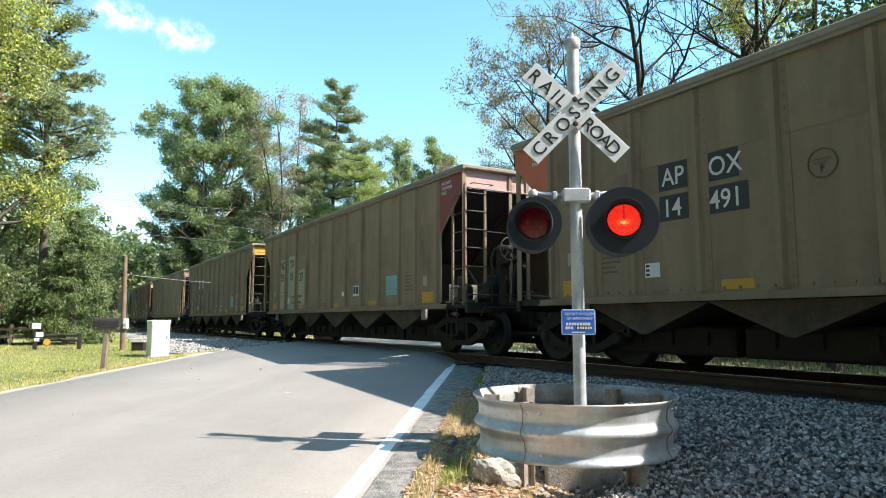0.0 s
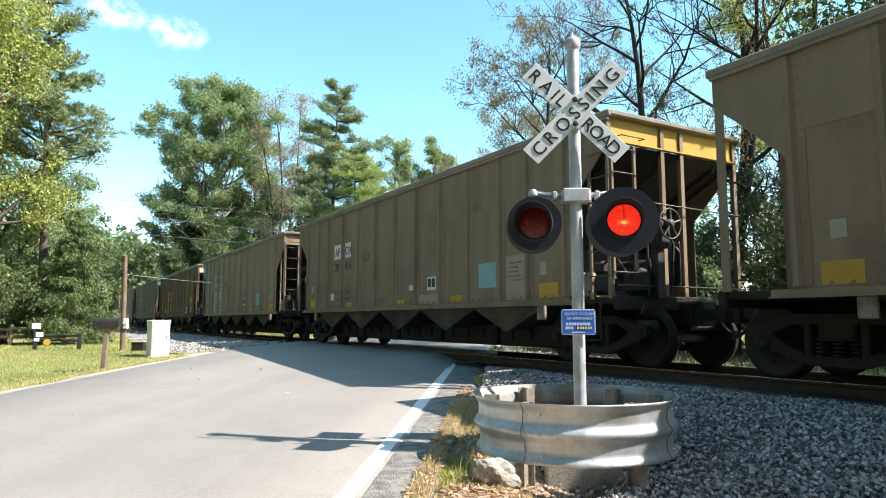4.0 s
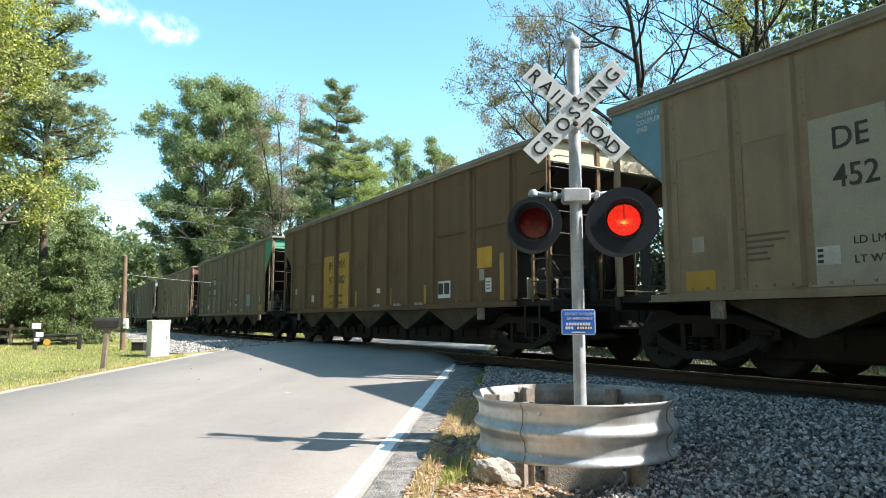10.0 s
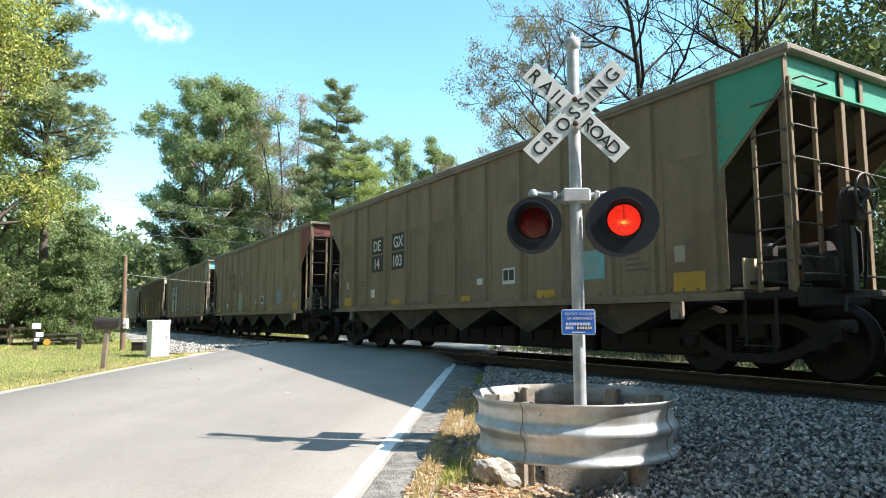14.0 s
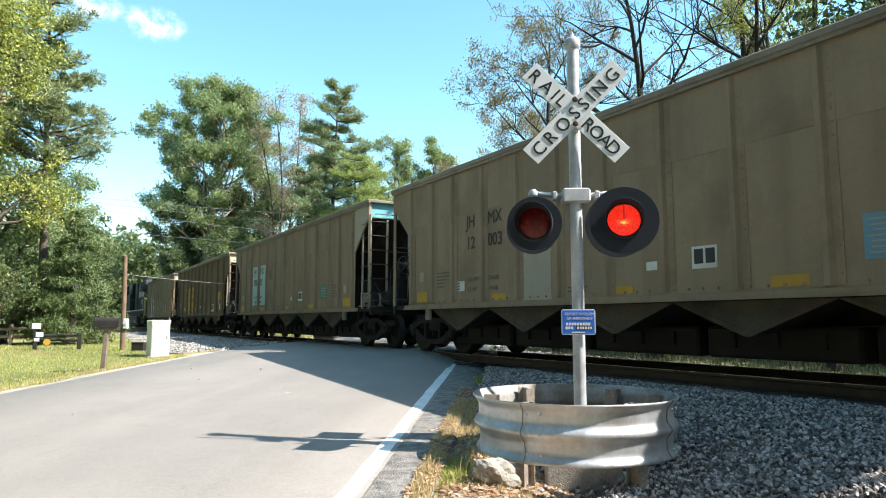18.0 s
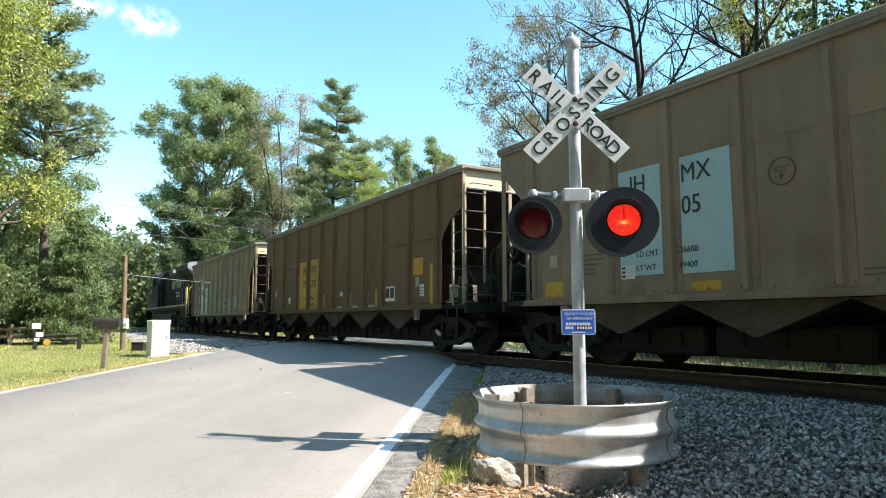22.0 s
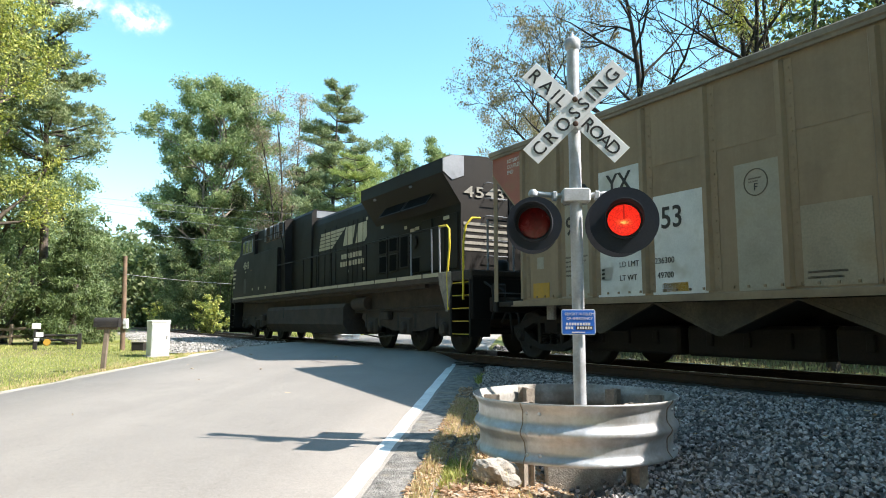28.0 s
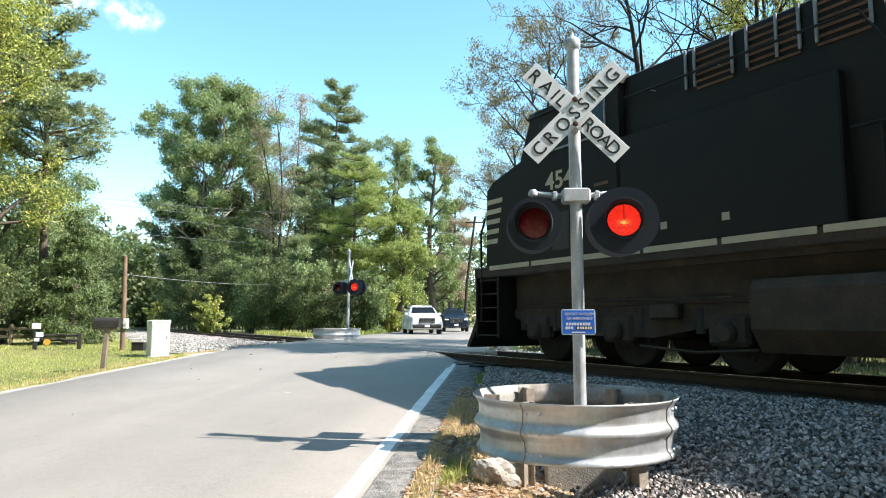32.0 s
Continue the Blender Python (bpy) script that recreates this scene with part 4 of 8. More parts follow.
    for sx in (-1, 1):
        rz = 0 if sx > 0 else 180

        def rigging():
            g = Geo()
            for dx in (-0.34, 0.34):
                g.box((6.04 + dx, 0, 0.42), (0.10, 1.7, 0.14), ch=0.02)
                for yy in (-0.72, 0.72):
                    g.box((6.04 + dx * 1.3, yy, 0.45), (0.08, 0.12, 0.34), ch=0.02)
            g.tube([(4.6, -0.4, 0.72), (5.4, -0.42, 0.55), (7.0, -0.3, 0.6)], 0.025, 6)
            g.tube([(6.3, -0.2, 0.3), (5.7, -0.15, 0.62)], 0.03, 6)
            g.box((7.22, 0.35, 0.72), (0.3, 0.8, 0.3), ch=0.04)
            g.cyl((7.1, -0.95, 0.66), (7.5, -0.95, 0.66), 0.075, n=10)
            return g.mesh("brake_rigging", BLACK_IRON)
        part("brake_rigging", once("rigging", rigging), None, car, at=pose(mid, 0, 0, 0, 0, rz))
    return car


def line(car, text, x, z, h, mat=MARK_DARK, wide=1.0, bold=0.0, y=-HW - 0.012, spacing=1.0):
    return letters(text, h, mat, car, Matrix.Translation((x, y, z)) @ FACE, wide=wide, bold=bold, spacing=spacing)


def bars(car, x, z, w, rows, h=0.05, gap=0.05, mat=MARK_FAINT):
    for i in range(rows):
        ww = w * (0.75 + 0.25 * math.sin(7.3 * i + 2.1 * x))
        patch(car, x, z - i * (h + gap), x + ww, z - i * (h + gap) + h, mat, "stencil_bar")


def placard(car, x, z, w=0.26, h=0.2):
    p = patch(car, x, z, x + w, z + h, P_WHITE, "placard", "small white data placard")
    for k in range(3):
        part("placard_bar", Geo().box((x + 0.05, -HW - 0.009, z + h * (0.2 + 0.3 * k)), (0.06, 0.004, h * 0.16)), P_BLACK, p)


def consol(car, x, z, w=0.3, h=0.22):
    """Black maintenance panel with two white frames."""
    p = patch(car, x, z, x + w, z + h, P_WHITE, "data_panel", "black and white inspection panel")
    part("panel_field", Geo().box((x + w * 0.28, -HW - 0.009, z + h * 0.55), (w * 0.36, 0.004, h * 0.66)), P_BLACK, p)
    part("panel_field", Geo().box((x + w * 0.74, -HW - 0.009, z + h * 0.55), (w * 0.36, 0.004, h * 0.66)), P_BLACK, p)


def tri(car, mat, near, words=True):
    """Coloured end triangle of the car side (rotary coupler end)."""
    sx = 1 if near else -1
    e = end_cut(False, sx)[1:-1]
    tip, foot = e[-1][0] - 0.02, e[0][0] + 0.01
    pts = [(sx * foot, e[0][1] + 0.03)] + [(sx * (u - 0.02), w + 0.03) for u, w in e[1:]] + [(sx * tip, 3.78), (sx * foot, 3.78)]
    if sx < 0:
        pts = pts[::-1]
    patch(car, 0, 0, 0, 0, mat, "end_triangle", "bright painted end triangle", poly=pts, y=-HW - 0.009)
    if words:
        for i, wd in enumerate(("ROTARY", "COUPLER", "END")):
            line(car, wd, (6.16 if sx > 0 else -6.94), 3.62 - i * 0.105, 0.072, P_WHITE)


P_OCHRE = surf("weathered_ochre_panel", (0.52, 0.29, 0.035), 0.75, var=0.22, scale=1.2, stain=((0.26, 0.15, 0.04), 0.7, 1.6), streak=((0.24, 0.14, 0.04), 0.5))


def usual(car, k, yellow=True):
    """The small patches that all the cars carry."""
    if yellow:
        for x0, x1, z1 in ((-6.18, -5.73, 1.36), (-3.23, -2.78, 1.23), (-0.12, 0.3, 1.22), (2.40, 2.86, 1.24), (5.30, 5.80, 1.36)):
            patch(car, x0, 1.11, x1, z1, P_YELLOW)
    placard(car, -4.45, 1.32)
    if yellow:
        consol(car, 1.32 + 0.04 * (k % 3), 1.39, 0.38, 0.29)
        bars(car, -1.1, 1.24, 0.8, 2, 0.025, 0.035)
        bars(car, 4.45, 1.75, 0.5, 5, 0.03, 0.05)
    patch(car, 0.55, 1.42, 0.74, 1.54, P_WHITE, "placard")
    bars(car, -5.3, 1.72, 0.55, 5, 0.028, 0.045)
    patch(car, 5.33, 1.50, 5.5, 1.72, P_PALE)
    patch(car, -6.06, 1.60, -5.88, 1.80, P_PALE)


def weights(car, x=-4.0, z=1.52, a="236600", b="49400", mat=MARK_DARK):
    line(car, "LD LMT", x, z, 0.085, mat)
    line(car, "LT WT", x, z - 0.2, 0.085, mat)
    line(car, a, x + 0.70, z, 0.085, mat)
    line(car, b, x + 0.74, z - 0.2, 0.085, mat)


def ring_mark(car, x, z, r=0.16):
    pts = [(x + r * math.cos(a), -HW - 0.008, z + r * math.sin(a)) for a in np.linspace(0, 2 * math.pi, 25)]
    part("round_mark", Geo().tube(pts, 0.008, 4, False), MARK_FAINT, car)
    line(car, "F", x - 0.03, z - 0.1, 0.09, MARK_DARK)
    bars(car, x - 0.1, z + 0.04, 0.2, 2, 0.018, 0.02)


def marks(car, a, b, c, d, mat=MARK_DARK, h=0.25, x=-4.10, z=2.57, dz=0.43, gap=0.70, wide=0.92):
    """Reporting marks in two rows, split by the post: a b over c d."""
    line(car, a, x, z, h, mat, wide, 0.002)
    line(car, b, x + gap + 0.05, z, h, mat, wide, 0.002)
    line(car, c, x, z - dz, h, mat, wide, 0.002)
    line(car, d, x + gap + 0.05, z - dz, h, mat, wide, 0.002)


CARS = []
def_cars = [
    (OLIVE, P_ORANGE, "olive coal hopper car with orange triangle and black number panels"),
    (TAN, P_PINK, "tan coal hopper car with faded numbers and a cyan patch"),
    (OLIVE, P_YELLOW, "olive coal hopper car with white panels behind its letters"),
    (GREYTAN, GREYTAN, "grey-tan coal hopper car with pale number panels and blue triangle"),
    (BROWN, P_CREAM, "dirty brown coal hopper car with a large yellow number panel"),
    (OLIVE, P_GREEN, "olive coal hopper car with green ends and black number panels"),
    (GREYTAN, P_MAROON, "grey-tan coal hopper car with dark numbers and a maroon end"),
    (TAN, P_CYAN, "tan coal hopper car with pale blue number panel"),
    (BROWN, P_CREAM, "rusty brown coal hopper car with yellow panel and cream end"),
    (GREYTAN, P_CREAM, "grey-tan coal hopper car with faded red triangle and white panels"),
]
for j, (body, em, lab) in enumerate(def_cars):
    car = hopper(j, body, body is BROWN, em, lab)
    usual(car, j, yellow=body is not BROWN)
    CARS.append(car)
# 0
c = CARS[0]
for x0, x1, z0, z1 in ((-4.16, -3.68, 2.49, 2.86), (-3.43, -2.92, 2.49, 2.86), (-4.16, -3.68, 2.07, 2.42), (-3.43, -2.80, 2.07, 2.42)):
    patch(c, x0, z0, x1, z1, P_BLACK)
marks(c, "AP", "OX", "14", "491", P_WHITE, z=2.555)
tri(c, P_ORANGE, False)
ring_mark(c, -1.9, 2.44)
# 1
c = CARS[1]
patch(c, -5.4, 1.1, -4.85, 2.9, P_PALE)
patch(c, -4.4, 1.1, -3.62, 2.95, P_PALE)
patch(c, -3.3, 1.25, -2.7, 2.42, P_PALE)
for tx, x, z in (("ND", -5.3, 2.55), ("YX", -4.25, 2.55), ("93", -5.27, 2.12), ("03", -4.22, 2.12), ("27", -3.2, 2.05)):
    line(c, tx, x, z, 0.28, MARK_DARK, 0.95, 0.005)
weights(c, -4.05, 1.5, "236500", "49500")
patch(c, 3.45, 1.35, 4.05, 1.82, P_CYAN, "cyan_patch", "bright cyan stencilled patch")
tri(c, P_MAROON, True)
# 2
c = CARS[2]
patch(c, -4.18, 2.50, -3.68, 2.92, P_WHITE)
patch(c, -3.45, 2.50, -2.96, 2.92, P_WHITE)
marks(c, "AP", "OX", "20", "416", MARK_DARK, z=2.58)
ring_mark(c, -1.92, 2.43)
weights(c, -4.05, 1.5, "236300", "49700", MARK_FAINT)
patch(c, 3.45, 1.35, 4.05, 1.82, P_CYAN, "cyan_patch", "bright cyan stencilled patch")
for x0, x1, z1 in ((4.3, 4.95, 1.9), (1.0, 1.95, 1.3)):
    patch(c, x0, 1.10, x1, z1, P_FAINT)
# 3
c = CARS[3]
patch(c, -4.56, 1.09, -3.66, 2.94, P_PALE)
patch(c, -3.43, 1.07, -2.56, 2.90, P_PALE)
marks(c, "DE", "GX", "452", "223", MARK_DARK, z=2.56, dz=0.42, x=-4.22, gap=0.82)
weights(c, -4.05, 1.52, "236000", "50000")
patch(c, -3.21, 1.12, -2.76, 1.22, P_YELLOW, y=-HW - 0.010)
tri(c, P_BLUE, False)
ring_mark(c, -1.9, 2.42)
patch(c, 3.45, 1.35, 4.05, 1.82, P_CYAN, "cyan_patch", "bright cyan stencilled patch")
# 5
c = CARS[5]
for x0, x1 in ((-4.38, -3.72), (-3.22, -2.54)):
    patch(c, x0, 2.42, x1, 2.84, P_BLACK)
    patch(c, x0, 1.96, x1, 2.38, P_BLACK)
for tx, x, z in (("DE", -4.28, 2.5), ("GX", -3.12, 2.5), ("14", -4.25, 2.04), ("103", -3.18, 2.04)):
    line(c, tx, x, z, 0.27, P_WHITE, 0.95, 0.005)
tri(c, P_GREEN, True, False)
patch(c, 3.42, 1.36, 4.02, 1.8, P_CYAN, "cyan_patch", "cyan stencilled patch")
# 6
c = CARS[6]
marks(c, "JH", "MX", "12", "003", MARK_DARK, z=2.58)
ring_mark(c, -1.9, 2.44)
patch(c, -2.28, 1.04, -1.5, 1.95, P_PALE, "faded_patch", "faded white repaint patch")
weights(c, -4.05, 1.5, "236600", "49400", MARK_FAINT)
patch(c, 3.45, 1.35, 4.05, 1.82, P_BLUE, "blue_patch", "pale blue stencilled patch")
tri(c, P_MAROON, True, False)
# 7
PALE_CYAN = surf("pale_cyan_panel", (0.36, 0.50, 0.50), 0.7, var=0.1, stain=((0.28, 0.32, 0.28), 0.4, 2))
c = CARS[7]
patch(c, -4.56, 1.36, -3.68, 2.90, PALE_CYAN)
patch(c, -3.44, 1.34, -2.58, 2.90, PALE_CYAN)
marks(c, "JH", "MX", "800", "05", MARK_DARK, z=2.56, x=-4.25, gap=0.86)
weights(c, -4.15, 1.62, "236600", "49400")
ring_mark(c, -1.92, 2.44)
tri(c, P_PALE, True, False)
patch(c, 3.45, 1.40, 4.0, 1.8, P_TEAL, "blue_patch", "dark teal stencilled patch")
# 4 and 8: brown cars
for j, num, w1, w2, dx in ((4, ("97", "002"), "238300", "47700", 0.0), (8, ("97", "200"), "237900", "48100", 0.06)):
    c = CARS[j]
    patch(c, -3.30 + dx, 1.09, -2.46 + dx, 2.64, P_OCHRE, "number_panel", "large yellow number panel")
    patch(c, -2.16 + dx, 1.07, -1.36 + dx, 2.66, P_OCHRE, "number_panel", "large yellow number panel")
    marks(c, "JH", "MX", *num, MARK_DARK, z=2.24, x=-2.88 + dx, dz=0.45, gap=0.76, h=0.24)
    weights(c, -2.85 + dx, 1.40, w1, w2)
    for x in (-5.02, -3.66, -0.86, 1.30, 3.06):
        patch(c, x, 1.10, x + 0.10, 1.52, P_YELLOW)
    patch(c, 6.02, 1.10, 6.15, 1.98, P_YELLOW)
    patch(c, 5.54, 1.27, 5.74, 1.54, P_WHITE, "placard", "small white data placard")
    for k in range(3):
        patch(c, 5.57, 1.33 + 0.06 * k, 5.71, 1.35 + 0.06 * k, P_BLACK, "placard_bar", y=-HW - 0.009)
    ring_mark(c, -0.52, 2.2, 0.14)
    for x in (-1.9, 0.3, 1.5, 2.6):
        patch(c, x, 1.08, x + 0.42, 1.14, P_PALE)
    consol(c, 3.66, 1.20, 0.56, 0.36)
    for x0, x1 in ((-5.9, -5.1), (-4.9, -3.6), (3.6, 4.9), (5.1, 6.26)):
        part("seam_bar", Geo().box(((x0 + x1) / 2, -HW - 0.012, 2.53), (x1 - x0, 0.03, 0.04), ch=0.008), BROWN, c)
patch(CARS[8], 5.2, 1.76, 5.7, 2.15, P_OCHRE)
patch(CARS[4], 5.25, 1.74, 5.77, 2.14, P_OCHRE)
# 9
c = CARS[9]
patch(c, -5.5, 1.08, -4.66, 2.6, P_PALE)
patch(c, -4.52, 1.05, -3.56, 2.98, P_WHITE)
patch(c, -3.40, 1.07, -2.46, 2.44, P_WHITE)
patch(c, -2.0, 1.08, -1.38, 2.62, P_PALE)
for tx, x, z in (("ND", -5.3, 2.60), ("YX", -4.28, 2.62), ("93", -5.27, 2.1), ("03", -4.2, 2.1), ("53", -3.22, 1.98)):
    line(c, tx, x, z, 0.30, MARK_DARK, 0.95, 0.005)
weights(c, -4.05, 1.5, "236300", "49700")
ring_mark(c, -1.7, 2.37)
patch(c, 3.45, 1.35, 4.05, 1.82, P_CYAN, "cyan_patch", "bright cyan stencilled patch")
for x0, x1, z1 in ((-1.15, -0.35, 2.0), (0.0, 0.75, 1.75), (1.0, 1.9, 2.1), (2.15, 2.9, 1.8), (4.3, 4.95, 1.95)):
    patch(c, x0, 1.10, x1, z1, P_FAINT)
P_FADED_RED = surf("faded_red_patch", (0.36, 0.13, 0.09), 0.75, var=0.15, stain=((0.25, 0.17, 0.1), 0.5, 2))
tri(c, P_FADED_RED, False)
# ---- locomotive ----
LOCO_BLACK = surf("loco_black", (0.0118, 0.0098, 0.0085), 0.6, var=0.25, scale=0.8, grain=30, bump=0.06, stain=((0.022, 0.018, 0.014), 0.5, 0.8), spec=0.25)
LOCO_GREY = surf("loco_pale_grey", (0.24, 0.25, 0.27), 0.5, var=0.15, scale=2, stain=((0.1, 0.1, 0.1), 0.4, 3))
LOCO_WHITE = surf("loco_white", (0.45, 0.39, 0.275), 0.6, var=0.12, stain=((0.3, 0.27, 0.22), 0.5, 3))
LOCO_YELLOW = surf("loco_yellow", (0.66, 0.50, 0.03), 0.5, var=0.1)
LOCO_DIRT = surf("loco_running_gear", (0.055, 0.040, 0.030), 0.9, var=0.4, scale=3, grain=40, bump=0.4, stain=((0.03, 0.022, 0.017), 0.6, 2.0))
WINDOW_DARK = surf("dark_window_glass", (0.008, 0.009, 0.011), 0.12, var=0.2, bump=0.0, spec=0.3)
SCREEN = surf("dark_vent_screen", (0.0035, 0.0034, 0.0036), 0.9, var=0.2, grain=60, bump=0.2, spec=0.1)
LAMP_GLASS = surf("clear_lamp_glass", (0.75, 0.76, 0.76), 0.15, var=0.05, bump=0.0)

END_WHITE = surf("faded_end_stripe", (0.27, 0.25, 0.21), 0.7, var=0.2, stain=((0.1, 0.09, 0.08), 0.6, 4))
loco = thing("locomotive", Matrix.Identity(4), "black diesel locomotive with white stripes and yellow handrails", "locomotive")


def lbox(name, x0, x1, hw, z0, z1, mat=None, ch=0.04, parent=None, label="", y=0.0):
    return part(name, Geo().box(((x0 + x1) / 2, y, (z0 + z1) / 2), (x1 - x0, hw * 2, z1 - z0), ch=ch), mat or LOCO_BLACK, parent or loco, label)


part("underframe", Geo().box((0, 0, 1.645), (20.3, 3.06, 0.2), ch=0.02).box((0, 0, 1.25), (18.6, 2.3, 0.62), ch=0.02).box((0, -1.38, 1.52), (16.2, 0.1, 0.12)), LOCO_DIRT, loco)
# engine hood with rounded top edges
part("engine_hood", Geo().prism([(-1.05, 1.75), (1.05, 1.75), (1.05, 3.92), (1.01, 4.10), (0.90, 4.21), (0.70, 4.25), (-0.70, 4.25), (-0.90, 4.21), (-1.01, 4.10), (-1.05, 3.92)], -0.45, 4.66, "x"), LOCO_BLACK, loco)
stack = part("exhaust_stack", Geo().prism([(2.92, 4.24), (3.90, 4.24), (3.82, 4.54), (3.62, 4.66), (3.10, 4.66), (3.0, 4.54)], -0.5, 0.3, "y"), LOCO_BLACK, loco, "low black exhaust silencer on the roof")
part("outlet", Geo().box((3.36, -0.1, 4.67), (0.40, 0.5, 0.04), ch=0.01), SCREEN, stack)
# pale grey plate on one end of the silencer only
part("heat_plate", Geo().box((3.87, -0.1, 4.37), (0.012, 0.7, 0.2), ry=-15), LOCO_GREY, stack, "pale grey plate on one end of the silencer")
rad = part("radiator_section", Geo().prism([(-1.05, 1.75), (1.05, 1.75), (1.05, 3.30), (1.53, 3.95), (1.53, 4.26), (1.30, 4.36), (0.6, 4.42), (-0.6, 4.42), (-1.30, 4.36), (-1.53, 4.26), (-1.53, 3.95), (-1.05, 3.30)], 4.66, 9.02, "x"), LOCO_BLACK, loco, "flared radiator section")
# wing plates in pale grey against the black section
part("wing_plate", Geo().prism([(-0.98, 4.37), (-1.29, 4.35), (-1.52, 4.25), (-1.52, 3.97), (-1.28, 3.80), (-0.98, 3.92)], 9.02, 9.04, "x"), LOCO_GREY, rad, "pale grey wing plate")
part("wing_plate", Geo().prism([(0.98, 4.37), (1.29, 4.35), (1.52, 4.25), (1.52, 3.97), (1.28, 3.80), (0.98, 3.92)], 9.02, 9.04, "x"), LOCO_GREY, rad, "pale grey wing plate")
for x0, x1 in ((5.76, 6.90), (7.04, 8.18)):
    rv = part("radiator_vent", Geo().box(((x0 + x1) / 2, -1.297, 3.621), (x1 - x0 + 0.09, 0.02, 0.66), rx=-36.4), LOCO_BLACK, rad)
    part("vent_screen", Geo().box(((x0 + x1) / 2, -1.303, 3.616), (x1 - x0, 0.02, 0.56), rx=-36.4), SCREEN, rv, "dark screened air opening")
for x, y, z in ((5.5, -1.50, 3.88), (7.5, -1.50, 3.88)):
    part("lifting_eye", Geo().box((x, y, z), (0.10, 0.05, 0.05), ch=0.012), LOCO_GREY, rad)
# end of the hood: number, stripes, ladder irons, headlights
for k in range(5):
    z = 2.86 - k * 0.142
    part("end_stripe", Geo().box((9.03, -0.16, z), (0.012, 1.66, 0.066)), END_WHITE, loco)
letters("4543", 0.25, END_WHITE, loco, Matrix.Translation((9.045, -0.98, 3.46)) @ pose(0, 0, 0, 90, 0, 90), bold=0.003, wide=1.55, span=1.08)
for z in (3.05, 3.45, 3.8, 2.5, 2.15):
    part("ladder_iron", Geo().tube([(9.02, -0.42, z), (9.16, -0.42, z), (9.16, 0.1, z), (9.02, 0.1, z)], 0.012, 6), LOCO_GREY, loco)
hl = part("headlight_box", Geo().box((9.07, 0.22, 3.96), (0.12, 0.26, 0.56), ch=0.03), LOCO_BLACK, loco)
for z in (4.08, 3.84):
    part("headlight", Geo().lathe([(0.105, 0.0), (0.10, 0.03), (0.06, 0.05), (0.005, 0.055)], (9.12, 0.22, z), 20, "x"), LAMP_GLASS, hl, "round headlight glass")
part("number_board", Geo().box((9.03, 0.42, 3.35), (0.02, 0.36, 0.62)), WINDOW_DARK, loco)
part("end_door", Geo().box((9.035, 0.45, 2.4), (0.03, 0.5, 1.1), ch=0.01), LOCO_BLACK, loco)
# grid and equipment section ahead of the engine
part("grid_section", Geo().prism([(-1.34, 1.75), (1.34, 1.75), (1.40, 3.5), (1.40, 4.38), (1.2, 4.49), (-1.2, 4.49), (-1.40, 4.38), (-1.40, 3.5)], -6.18, -2.55, "x"), LOCO_BLACK, loco)
part("blower_section", Geo().prism([(-1.12, 1.75), (1.12, 1.75), (1.12, 4.42), (1.02, 4.54), (-1.02, 4.54), (-1.12, 4.42)], -2.55, -0.45, "x"), LOCO_BLACK, loco)
# lit end face of the blower section, put in as a pale grey plate
part("grid_step_plate", Geo().box((-0.44, 0, 4.38), (0.012, 1.9, 0.24)), LOCO_GREY, loco)
LOUVRE = surf("grid_louvre", (0.13, 0.075, 0.05), 0.8, var=0.3, scale=3)
for x0, x1 in ((-4.88, -4.33), (-4.12, -3.74), (-3.72, -3.45), (-3.25, -2.67)):
    for k in range(6):
        part("grid_slat", Geo().box(((x0 + x1) / 2, -1.41, 3.82 + k * 0.095), (x1 - x0, 0.03, 0.03), rx=30), LOUVRE, loco)
for x in (-5.04, -4.90, -4.33, -4.12, -3.73, -3.45, -3.25, -2.67):
    part("grid_post", Geo().box((x, -1.43, 4.12), (0.035, 0.035, 0.55), ch=0.006), LOCO_GREY, loco)
part("high_handrail", Geo().tube([(-6.1, -1.52, 4.02), (-2.75, -1.52, 4.0), (-2.5, -1.48, 3.55), (-2.5, -1.38, 3.0)], 0.018, 6), LOCO_BLACK, loco)
for x in (-5.6, -4.5, -3.5):
    part("rail_bracket", Geo().tube([(x, -1.52, 4.01), (x, -1.38, 4.0)], 0.012, 5), LOCO_GREY, loco)
# wide cabinets flush with the cab, cab and nose
lbox("side_cabinet", -6.3, -3.0, 0.16, 1.752, 3.45, y=-1.37, ch=0.02)
lbox("side_cabinet", -6.3, -3.0, 0.16, 1.752, 3.45, y=1.37, ch=0.02)
part("cab", Geo().prism([(-9.72, 1.75), (-9.68, 3.22), (-9.45, 3.36), (-8.62, 3.58), (-8.30, 4.30), (-8.1, 4.38), (-6.2, 4.38), (-6.2, 1.75)], -1.53, 1.53, "y"), LOCO_BLACK, loco, "wide black safety cab and nose")
part("cab_roof", Geo().prism([(-1.56, 4.28), (1.56, 4.28), (1.45, 4.42), (0.8, 4.50), (-0.8, 4.50), (-1.45, 4.42)], -8.38, -6.15, "x"), LOCO_BLACK, loco)
WINFRAME = LOCO_GREY
for x0, x1 in ((-8.05, -7.68), (-7.60, -7.12), (-7.05, -6.50)):
    wd = part("side_window", Geo().box(((x0 + x1) / 2, -1.533, 3.86), (x1 - x0, 0.012, 0.5)), WINDOW_DARK, loco, "dark cab side window")
    part("window_frame", Geo().box((x1 + 0.02, -1.54, 3.86), (0.03, 0.025, 0.56)).box(((x0 + x1) / 2, -1.54, 3.59), (x1 - x0 + 0.06, 0.025, 0.03)), WINFRAME, wd)
